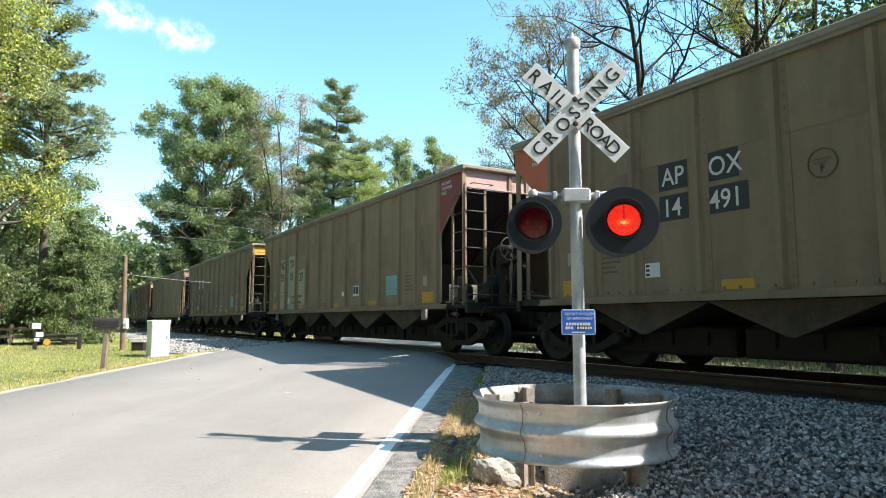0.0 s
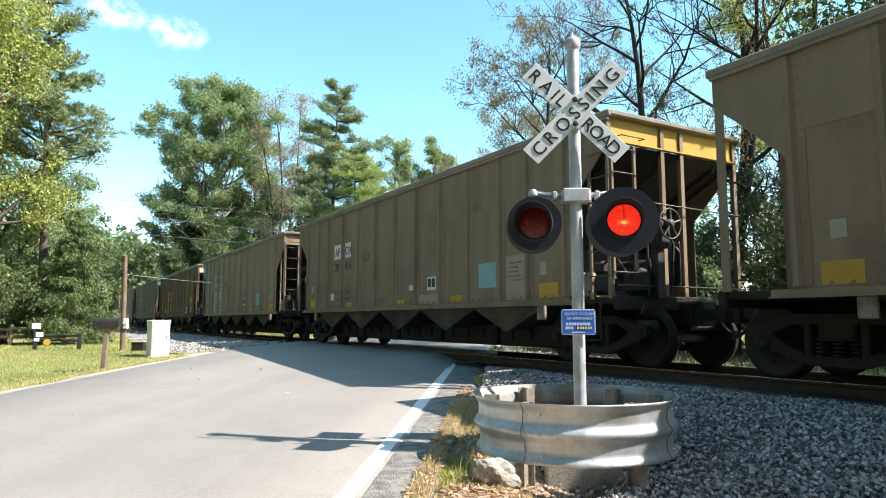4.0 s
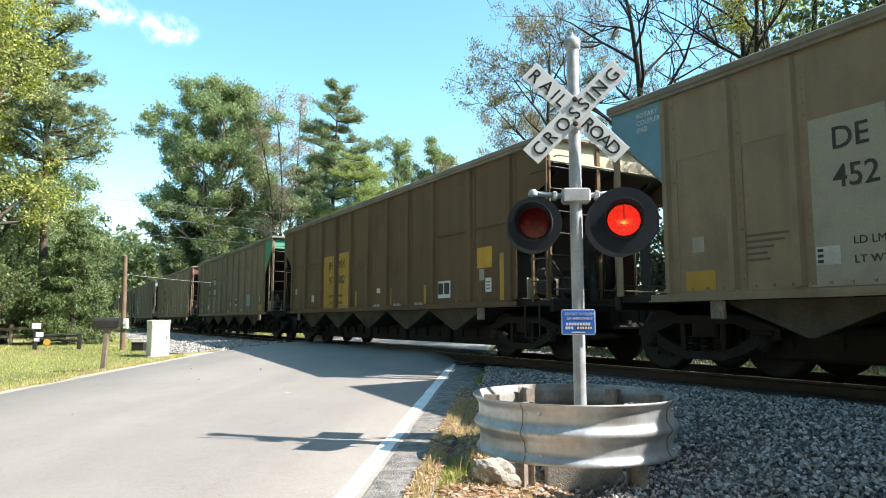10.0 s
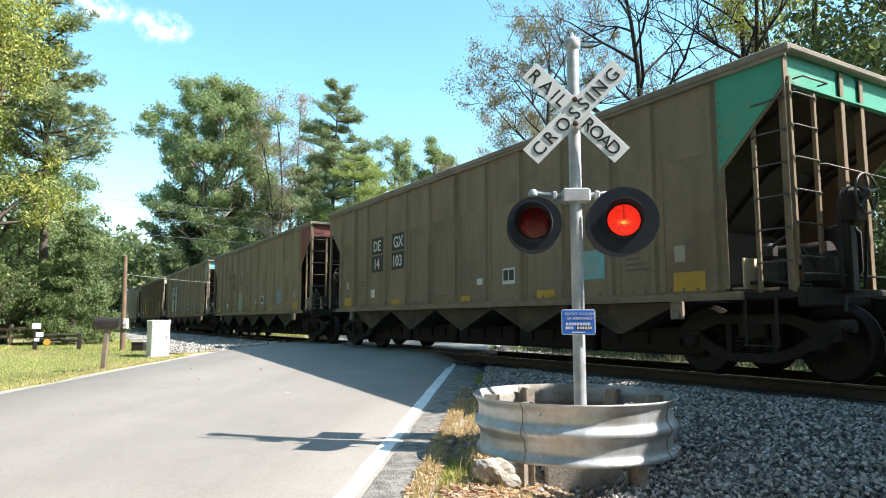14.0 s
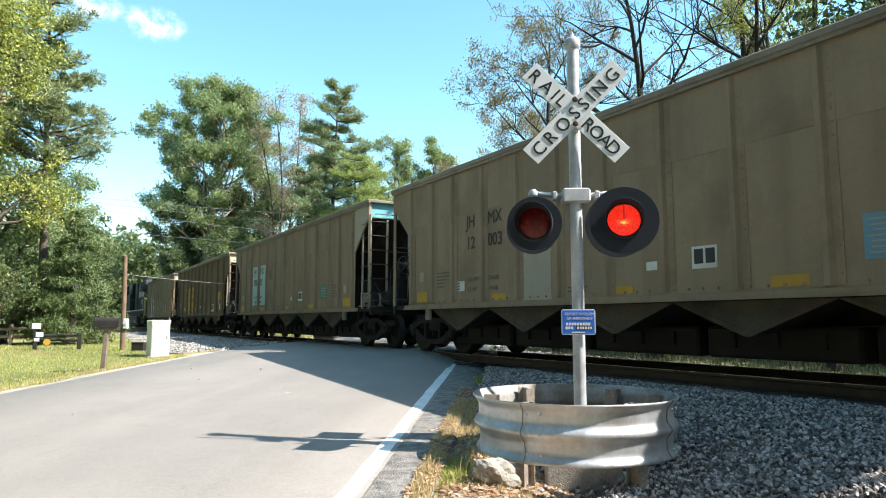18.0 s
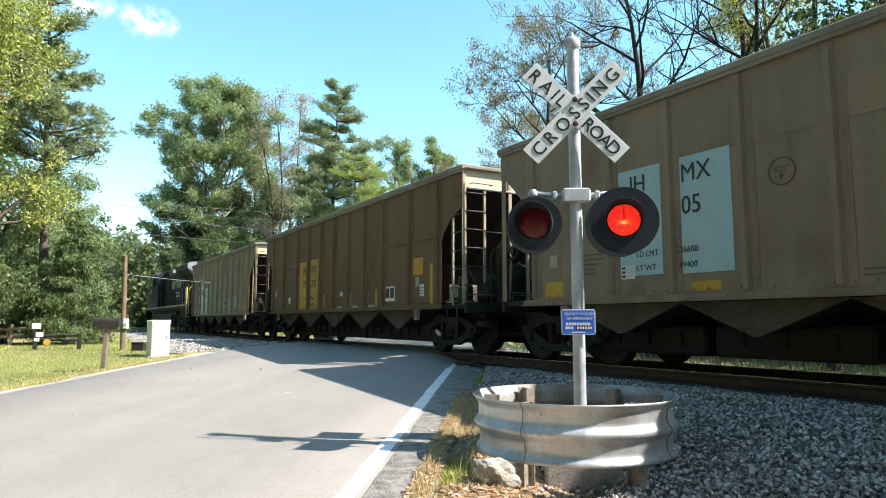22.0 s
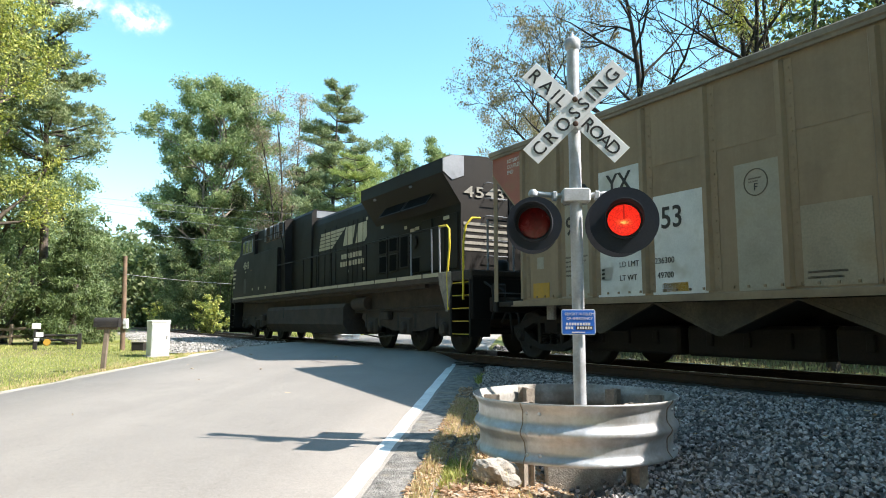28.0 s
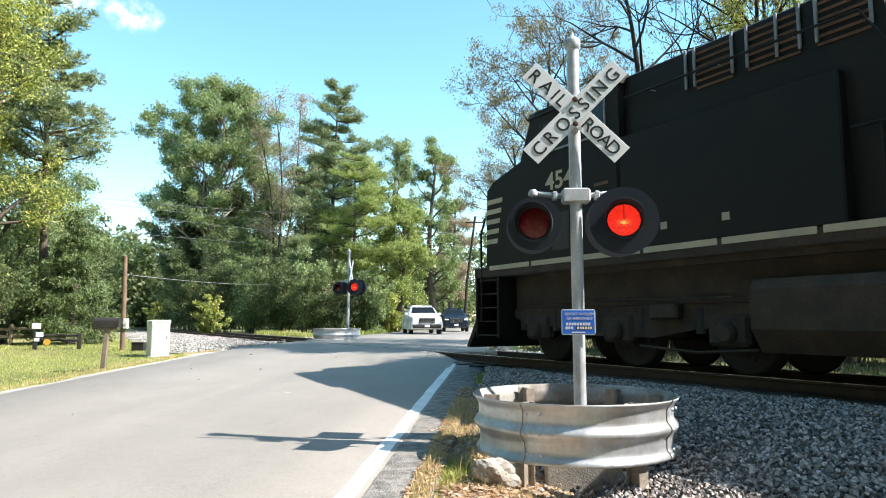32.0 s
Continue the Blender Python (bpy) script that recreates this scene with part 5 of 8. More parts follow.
for y in (-1.05, -0.35, 0.35, 1.05):
    part("windshield", Geo().box((-8.47, y, 3.94), (0.02, 0.6, 0.55), ry=24), WINDOW_DARK, loco)
for k in range(5):
    z = 2.98 - k * 0.19
    part("nose_stripe", Geo().prism([(-9.70, z - 0.045), (-9.19 - 0.04 * k, z - 0.045), (-9.17 - 0.04 * k, z + 0.045), (-9.69, z + 0.045)], -1.537, -1.532, "y"), LOCO_WHITE, loco)
letters("4543", 0.30, LOCO_WHITE, loco, Matrix.Translation((-7.92, -1.535, 2.93)) @ FACE, bold=0.008, wide=1.12)
bar_y = -1.535
part("small_mark", Geo().box((-7.5, bar_y, 2.80), (0.12, 0.004, 0.06)), LOCO_WHITE, loco)
part("small_mark", Geo().box((-6.6, bar_y, 2.82), (0.3, 0.004, 0.05)), LOUVRE, loco)
part("cab_side_door", Geo().box((-7.55, -1.535, 2.2), (0.42, 0.012, 0.62)), P_BLACK, loco)
for x in (-6.35, -5.42, -4.45):
    part("access_mark", Geo().box((x, -1.535, 2.02), (0.11, 0.006, 0.10)), LOCO_WHITE, loco)
# plain white emblem: slanted bars, a block shape, two rows of bars
for k in range(5):
    z = 3.575 - k * 0.116
    x0, x1 = 0.30 - 0.04 * k, 2.44 - 0.235 * k
    part("emblem_bar", Geo().prism([(x0, z - 0.094), (x1 - 0.16, z - 0.094), (x1, z), (x0 + 0.03, z)], -1.056, -1.052, "y"), LOCO_WHITE, loco)
for x in (0.72, 1.19, 1.66, 2.62, 3.02, 3.36, 3.75):
    part("door_seam", Geo().box((x, -1.058, 2.75), (0.014, 0.012, 1.9)), LOCO_BLACK, loco)
part("emblem_shape", Geo().prism([(2.25, 3.0), (2.98, 3.0), (3.18, 3.56), (2.46, 3.56)], -1.056, -1.052, "y"), LOCO_WHITE, loco)
part("emblem_shape", Geo().prism([(3.2, 3.0), (3.85, 3.0), (4.02, 3.12), (4.0, 3.56), (3.42, 3.56)], -1.056, -1.052, "y"), LOCO_WHITE, loco)
for k in range(7):
    part("emblem_bar", Geo().box((2.22 + k * 0.225, -1.054, 2.67), (0.185, 0.005, 0.15), ry=4), LOCO_WHITE, loco)
for k in range(8):
    part("emblem_bar", Geo().box((2.14 + k * 0.225, -1.054, 2.44), (0.185, 0.005, 0.15), ry=4), LOCO_WHITE, loco)
# doors along the hood
for x in (-0.1, 7.50, 8.10, 8.66):
    part("hood_door", Geo().box((x, -1.06, 2.5), (0.52, 0.03, 1.25), ch=0.01), LOCO_BLACK, loco)
for x0, x1, z0, z1 in ((4.90, 5.31, 2.52, 2.92), (5.53, 5.94, 2.54, 2.91), (4.92, 5.33, 2.02, 2.42), (5.54, 5.94, 2.02, 2.43), (6.17, 6.56, 2.08, 2.84), (6.74, 7.18, 1.90, 2.24)):
    hd = part("hood_door", Geo().box(((x0 + x1) / 2, -1.06, (z0 + z1) / 2), (x1 - x0 + 0.15, 0.03, z1 - z0 + 0.07), ch=0.01), LOCO_BLACK, loco)
    part("screen", Geo().box(((x0 + x1) / 2, -1.072, (z0 + z1) / 2), (x1 - x0, 0.012, z1 - z0)), SCREEN, hd, "dark screened opening")
part("round_cover", Geo().cyl((6.88, -1.04, 2.64), (6.88, -1.09, 2.64), 0.16, n=24), LOCO_BLACK, loco)
for x, z, w in ((5.09, 3.24, 0.16), (6.46, 3.06, 0.14), (6.82, 2.95, 0.22), (7.07, 2.97, 0.2), (4.08, 3.62, 0.12), (8.45, 3.05, 0.26), (3.9, 2.2, 0.12), (2.75, 2.2, 0.1)):
    part("door_mark", Geo().box((x, -1.082, z), (w, 0.006, 0.08)), LOCO_WHITE, loco)
# white sill stripe in lengths
x = -9.6
while x < 8.7:
    part("sill_stripe", Geo().box((x + 0.6, -1.537, 1.715), (1.2, 0.012, 0.085)), LOCO_WHITE, loco)
    x += 1.27
# hand rails
for x in list(np.arange(-2.6, 8.0, 1.27)) + [8.54, 8.88]:
    part("stanchion", Geo().tube([(x, -1.50, 1.74), (x, -1.52, 2.76)], 0.02, 6), LOCO_GREY if x > 7 else LOCO_BLACK, loco)
part("handrail", Geo().tube([(-2.9, -1.52, 2.76), (8.9, -1.52, 2.76)], 0.02, 6), LOCO_BLACK, loco)
for x, y0, y1 in ((8.95, -1.53, -1.53),):
    part("yellow_handrail", Geo().tube([(8.88, -1.52, 2.76), (9.22, -1.53, 2.74), (9.31, -1.53, 2.66), (9.33, -1.53, 2.3), (9.24, -1.53, 1.7), (9.26, -1.53, 1.25), (9.28, -1.53, 0.95)], 0.024, 8), LOCO_YELLOW, loco, "bent yellow handrail")
part("yellow_handrail", Geo().tube([(10.0, -1.20, 2.82), (9.97, -1.38, 2.82), (9.92, -1.50, 2.66), (9.87, -1.53, 2.3), (9.86, -1.53, 1.6), (9.86, -1.53, 1.15)], 0.024, 8), LOCO_YELLOW, loco, "bent yellow handrail")
part("yellow_handrail", Geo().tube([(-9.75, -1.53, 2.7), (-9.9, -1.53, 2.4), (-9.88, -1.53, 1.2), (-9.9, -1.53, 0.7)], 0.022, 8), LOCO_BLACK, loco)
for y in (-1.1, -0.45, 0.5, 1.1, 1.5):
    part("end_stanchion", Geo().tube([(10.12, y, 1.74), (10.12, y, 2.78)], 0.022, 6), LOCO_GREY, loco)
for y0, y1 in ((-1.1, -0.45), (0.5, 1.5)):
    part("end_handrail", Geo().tube([(10.12, y0, 2.78), (10.12, y1, 2.78)], 0.02, 6), LOCO_BLACK, loco)
part("end_box", Geo().lathe([(0.16, 0.0), (0.16, 0.18), (0.1, 0.24), (0.03, 0.25)], (9.9, -0.6, 1.75), 16), LOCO_BLACK, loco)
# corner steps
for sx in (1, -1):
    for sy in (-1, 1):
        st = part("step_well", Geo().box((9.36 * sx, 1.28 * sy, 1.05), (0.06, 0.5, 1.3), ch=0.015).box((10.08 * sx, 1.28 * sy, 1.05), (0.06, 0.5, 1.3), ch=0.015).box((9.72 * sx, 1.06 * sy, 1.05), (0.7, 0.05, 1.3)), LOCO_BLACK, loco)
        for k in range(5):
            part("tread", Geo().box((9.72 * sx, 1.28 * sy, 0.45 + k * 0.262), (0.68, 0.42, 0.025), ch=0.006), BLACK_IRON, st)
            part("tread_edge", Geo().box((9.72 * sx, 1.495 * sy, 0.455 + k * 0.262), (0.66, 0.012, 0.016)), LOCO_YELLOW if sx > 0 else BLACK_IRON, st, "painted step edge")
    part("end_plate", Geo().box((10.12 * sx, 0, 1.2), (0.06, 3.0, 0.9), ch=0.02), LOCO_BLACK, loco)
    if sx < 0:
        part("plow", Geo().prism([(10.12 * sx, 0.9), (10.55 * sx, 0.22), (10.45 * sx, 0.2), (10.05 * sx, 0.8)], -1.45, 1.45, "y"), LOCO_BLACK, loco)
    part("coupler", Geo().box((10.45 * sx, 0, 0.86), (0.7, 0.2, 0.22), ch=0.03).prism([(10.7 * sx, -0.16), (10.9 * sx, -0.14), (10.93 * sx, 0.03), (10.84 * sx, 0.16), (10.7 * sx, 0.12)], 0.7, 1.0, "z"), LOCO_DIRT, loco)
    for y in (-0.7, -0.5, 0.5, 0.7):
        part("air_hose", Geo().tube([(10.15 * sx, y, 0.95), (10.32 * sx, y, 0.85), (10.38 * sx, y, 0.5), (10.3 * sx, y * 0.9, 0.35)], 0.024, 6), BLACK_IRON, loco)
part("corner_plate", Geo().prism([(8.88, 1.74), (9.40, 1.74), (9.40, 1.50), (9.28, 0.92), (9.20, 0.92), (8.92, 1.50)], -1.545, -1.50, "y"), RUSTY, loco, "worn tapered corner plate")
for y, z0, d in ((-1.2, 1.5, 0.2), (-0.95, 1.45, 0.26), (-0.25, 1.4, 0.3), (0.25, 1.5, 0.24), (0.9, 1.45, 0.22), (1.2, 1.4, 0.2)):
    part("jumper_hose", Geo().tube([(10.14, y, z0), (10.14 + d, y + 0.05, z0 - 0.12), (10.14 + d, y + 0.1, z0 - 0.55), (10.16, y + 0.16, z0 - 0.75)], 0.026, 6), BLACK_IRON, loco)
part("buffer_beam", Geo().box((10.2, 0, 1.05), (0.12, 2.2, 0.3), ch=0.03).box((10.22, -0.9, 1.35), (0.12, 0.3, 0.24), ch=0.03).box((10.22, 0.8, 1.35), (0.12, 0.3, 0.24), ch=0.03), LOCO_DIRT, loco)
# fuel tank, air tanks
part("fuel_tank", Geo().prism([(-1.42, 1.22), (1.42, 1.22), (1.50, 1.1), (1.50, 0.62), (1.3, 0.34), (-1.3, 0.34), (-1.50, 0.62), (-1.50, 1.1)], -4.2, 3.45, "x"), LOCO_DIRT, loco, "dusty fuel tank")
part("air_tank", Geo().cyl((3.7, -1.2, 1.2), (4.6, -1.2, 1.2), 0.19, n=14), LOCO_DIRT, loco)
part("fuel_gauge", Geo().box((-2.1, -1.51, 1.0), (0.05, 0.02, 0.35)), BLACK_IRON, loco)
# three-axle trucks
for sx in (1, -1):
    tr = part("truck", Geo().box((6.68 * sx, 0, 0.75), (4.6, 1.7, 0.3), ch=0.05), LOCO_DIRT, loco)
    for sy in (-1, 1):
        g = Geo().prism([(4.05 * sx, 0.95), (9.3 * sx, 0.95), (9.35 * sx, 0.8), (9.0 * sx, 0.66), (8.0 * sx, 0.6), (7.4 * sx, 0.48), (6.0 * sx, 0.48), (5.3 * sx, 0.6), (4.3 * sx, 0.66), (4.0 * sx, 0.8)], 1.02 * sy, 1.16 * sy, "y")
        part("side_frame", g, LOCO_DIRT, tr)
        for ax in (4.74, 6.68, 8.62):
            part("journal_box", Geo().box((ax * sx, 1.12 * sy, 0.6), (0.62, 0.2, 0.42), ch=0.05).lathe([(0.15, 0.0), (0.15, 0.06 * sy), (0.1, 0.1 * sy)], (ax * sx, 1.2 * sy, 0.56), 16, "y"), LOCO_DIRT, tr)
            for dx in (-0.45, 0.45):
                part("coil_spring", Geo().cyl(((ax + dx) * sx, 1.1 * sy, 0.55), ((ax + dx) * sx, 1.1 * sy, 0.9), 0.09, n=10), BLACK_IRON, tr)
        part("brake_rig", Geo().box((5.7 * sx, 1.24 * sy, 0.85), (0.5, 0.16, 0.22), ch=0.03).tube([(4.3 * sx, 1.22 * sy, 0.36), (5.2 * sx, 1.22 * sy, 0.3), (6.2 * sx, 1.22 * sy, 0.36)], 0.02, 6).tube([(4.6 * sx, 1.25 * sy, 1.02), (8.8 * sx, 1.25 * sy, 1.05)], 0.02, 6), LOCO_DIRT, tr)
    for ax in (4.74, 6.68, 8.62):
        ws = part("wheelset", _cache["ws"], None, tr, at=pose(ax * sx, 0, 0.49))
        ws.scale = (1.08, 1.0, 1.08)
        WHEELS.append((ws, ax * sx, 0.49))
# ---- crossing signals ----
RZ_ROAD = -math.degrees(RA)          # local +y looks along the road, signs face -y
LIT = bpy.data.materials.new("lit_red_lens")
LIT.use_nodes = True
_t = LIT.node_tree
_b = _t.nodes["Principled BSDF"]
_c = _t.nodes.new("ShaderNodeTexCoord")
_m = _t.nodes.new("ShaderNodeMapping")
_m.inputs["Location"].default_value = (0.0, 0.0, 0.55)
_m.inputs["Scale"].default_value = (11.0, 1.0, 23.0)
_g = _t.nodes.new("ShaderNodeTexGradient")
_g.gradient_type = "SPHERICAL"
_r = _t.nodes.new("ShaderNodeValToRGB")
_r.color_ramp.elements[0].color, _r.color_ramp.elements[1].color = (0.86, 0.026, 0.012, 1), (1.3, 0.72, 0.16, 1)
_r.color_ramp.elements.new(0.5).color = (0.95, 0.075, 0.022, 1)
_v = _t.nodes.new("ShaderNodeTexVoronoi")
_v.inputs["Scale"].default_value = 85
_w = _t.nodes.new("ShaderNodeValToRGB")
_w.color_ramp.elements[0].color, _w.color_ramp.elements[1].color = (1.25, 1.25, 1.25, 1), (0.3, 0.3, 0.3, 1)
_w.color_ramp.elements[0].position, _w.color_ramp.elements[1].position = 0.2, 0.75
_t.links.new(_v.outputs["Distance"], _w.inputs[0])
_x = _t.nodes.new("ShaderNodeMix")
_x.data_type, _x.blend_type = "RGBA", "MULTIPLY"
_x.inputs[0].default_value = 0.8
_t.links.new(_c.outputs["Object"], _m.inputs[0])
_t.links.new(_m.outputs[0], _g.inputs[0])
_t.links.new(_g.outputs["Fac"], _r.inputs[0])
_t.links.new(_c.outputs["Object"], _v.inputs["Vector"])
_t.links.new(_r.outputs[0], _x.inputs[6])
_t.links.new(_w.outputs[0], _x.inputs[7])
_s = _t.nodes.new("ShaderNodeSeparateXYZ")
_t.links.new(_c.outputs["Object"], _s.inputs[0])
_p = _t.nodes.new("ShaderNodeMath")
_p.operation = "COMPARE"
_p.inputs[1].default_value, _p.inputs[2].default_value = 0.0, 0.0065
_t.links.new(_s.outputs[0], _p.inputs[0])
_q = _t.nodes.new("ShaderNodeMath")
_q.operation = "GREATER_THAN"
_q.inputs[1].default_value = 0.005
_t.links.new(_s.outputs[2], _q.inputs[0])
_o = _t.nodes.new("ShaderNodeMath")
_o.operation = "MULTIPLY"
_t.links.new(_p.outputs[0], _o.inputs[0])
_t.links.new(_q.outputs[0], _o.inputs[1])
_y = _t.nodes.new("ShaderNodeMix")        # the bulb's stem behind the glass
_y.data_type = "RGBA"
_y.inputs[7].default_value = (0.22, 0.008, 0.006, 1)
_t.links.new(_o.outputs[0], _y.inputs[0])
_t.links.new(_x.outputs[2], _y.inputs[6])
_t.links.new(_y.outputs[2], _b.inputs["Emission Color"])
_b.inputs["Base Color"].default_value = (0.25, 0.01, 0.01, 1)
_b.inputs["Emission Strength"].default_value = 0.58
DARK_LENS = surf("dark_red_lens", (0.15, 0.008, 0.010), 0.24, var=0.6, scale=9, grain=120, bump=0.35, spec=0.6)
FLASHERS = []      # lens objects with True for the first lamp of each pair


def lamp(parent, x, z, disc, first, y=-0.12, turn=-8):
    lm = part("lamp", Geo().lathe([(disc, 0.0), (disc, 0.012), (0.165, 0.014), (0.165, 0.10), (0.12, 0.15), (0.05, 0.17)], (0, 0, 0), 40, "y"), LAMP_BLACK, parent, "black flasher lamp with round background", at=pose(x, y, z, -2, 0, turn))
    part("lens_rim", Geo().lathe([(0.152, 0.0), (0.178, 0.0), (0.178, -0.03), (0.152, -0.03), (0.152, 0.0)], (0, 0, 0), 32, "y", False), LAMP_BLACK, lm)
    # hood over the lens
    g = Geo()
    vs, fs = [], []
    n = 30
    for i in range(n + 1):
        a = radians(-35 + 250 * i / n)
        u = math.sin(radians(90 * min(1, 1.25 * math.sin(math.pi * i / n))))
        for r in (0.166, 0.172):
            vs.append((r * math.cos(a), -0.01, r * math.sin(a)))
            vs.append((r * 1.02 * math.cos(a), -0.02 - 0.23 * u, r * 1.02 * math.sin(a) - 0.012 * u))
    for i in range(n):
        a, b = 4 * i, 4 * i + 4
        fs += [(a, a + 1, b + 1, b), (a + 2, b + 2, b + 3, a + 3), (a + 1, a + 3, b + 3, b + 1)]
    part("hood", g.add(vs, fs, True), LAMP_BLACK, lm)
    lens = part("lens", Geo().lathe([(0.150, 0.0), (0.12, -0.012), (0.07, -0.02), (0.002, -0.023)], (0, 0, 0), 32, "y"), LIT, lm, "round red signal lens, lit on one face")
    part("lens_back", Geo().lathe([(0.150, 0.001), (0.12, 0.012), (0.07, 0.02), (0.002, 0.023)], (0, 0, 0), 32, "y"), DARK_LENS, lens)
    FLASHERS.append((lens, first))
    return lm


def blade(parent, turn, y, words, name="crossbuck_blade"):
    b = part(name, Geo().box((0, 0, 0), (1.22, 0.006, 0.203), ch=0.002), SIGN_WHITE, parent, "white reflective sign blade", at=pose(0, y, 0, 0, turn, 0))
    for text, x, span in words:
        letters(text, 0.13, SIGN_BLACK, b, Matrix.Translation((x, -0.006, -0.065)) @ FACE, wide=0.98, bold=0.0008, span=span)
    return b


def mast_signal(base, rz, label, near):
    sg = thing("crossing_signal", Matrix.Translation(base) @ pose(0, 0, 0, 0, 0, rz), label, "railroad signal", "crossing signals")
    h, zb = (3.98, 3.235) if near else (3.67, 2.86)
    part("mast", Geo().cyl((0, 0, -0.3), (0, 0, h), 0.058, n=20), ALU, sg, "pale aluminium pipe mast")
    part("cap", Geo().lathe([(0.058, -0.02), (0.075, 0.0), (0.078, 0.07), (0.06, 0.10), (0.022, 0.115), (0.012, 0.15), (0.002, 0.17)], (0, 0, h - 0.07), 20), ALU, sg, "turned finial cap")
    part("base", Geo().lathe([(0.17, 0), (0.17, 0.03), (0.09, 0.08), (0.075, 0.3)], (0, 0, -0.2), 20), ALU, sg)
    cb = part("crossbuck_bracket", Geo().box((0, -0.07, 0), (0.1, 0.04, 0.34), ch=0.01), ALU, sg, at=pose(0, 0, zb, 0, 0, 0 if near else 122))
    if near:
        blade(cb, 45, -0.100, [("RAIL", -0.565, 0.435), ("ROAD", 0.135, 0.425)])
        blade(cb, -45, -0.112, [("CROSSING", -0.55, 1.1)])
        for dz in (-0.12, 0.12):
            part("bolt", Geo().lathe([(0.028, 0.0), (0.026, -0.012), (0.014, -0.018)], (0, -0.118, dz), 10, "y"), RAIL, cb)
    else:
        blade(cb, 45, -0.1, [])
        blade(cb, -45, -0.112, [])
    jb = part("junction_box", Geo().box((0, 0, 0), (0.27, 0.16, 0.145), ch=0.025), ALU, sg, "cast aluminium junction box", at=pose(0, 0, 2.435))
    part("box_lid", Geo().box((0, -0.085, 0), (0.24, 0.012, 0.12), ch=0.004), ALU, jb)
    for x, z, disc, first in ((-0.405, 2.16, 0.258, True), (0.425, 2.18, 0.318, False)):
        lm = lamp(sg, x, z, disc, first, turn=-8 if near else 26)
        s = 1 if x > 0 else -1
        part("crossarm", Geo().tube([(0.1 * s, 0, 2.435), (0.24 * s, 0.0, 2.45), (abs(x) * s, 0.0, 2.47)], 0.027, 10).tube([(x, 0.0, 2.47), (x, 0.02, 2.36), (x, 0.03, z)], 0.03, 8).lathe([(0.045, -0.03), (0.05, 0), (0.03, 0.03)], (x, 0, 2.475), 10), ALU, sg)
        part("clamp", Geo().box((0.2 * s, 0, 2.44), (0.05, 0.085, 0.085), ch=0.012), ALU, sg)
        part("back_lamp", Geo().lathe([(disc, 0.0), (disc, 0.012), (0.17, 0.02), (0.17, 0.27), (0.165, 0.27), (0.165, 0.02), (0.02, 0.018)], (x, 0.2, z), 32, "y"), LAMP_BLACK, sg, "lamp turned to the other way of the road")
        if not near:
            lens = part("back_lens", Geo().lathe([(0.150, 0.0), (0.12, 0.012), (0.002, 0.023)], (x, 0.235, z), 24, "y"), DARK_LENS, sg)
    return sg


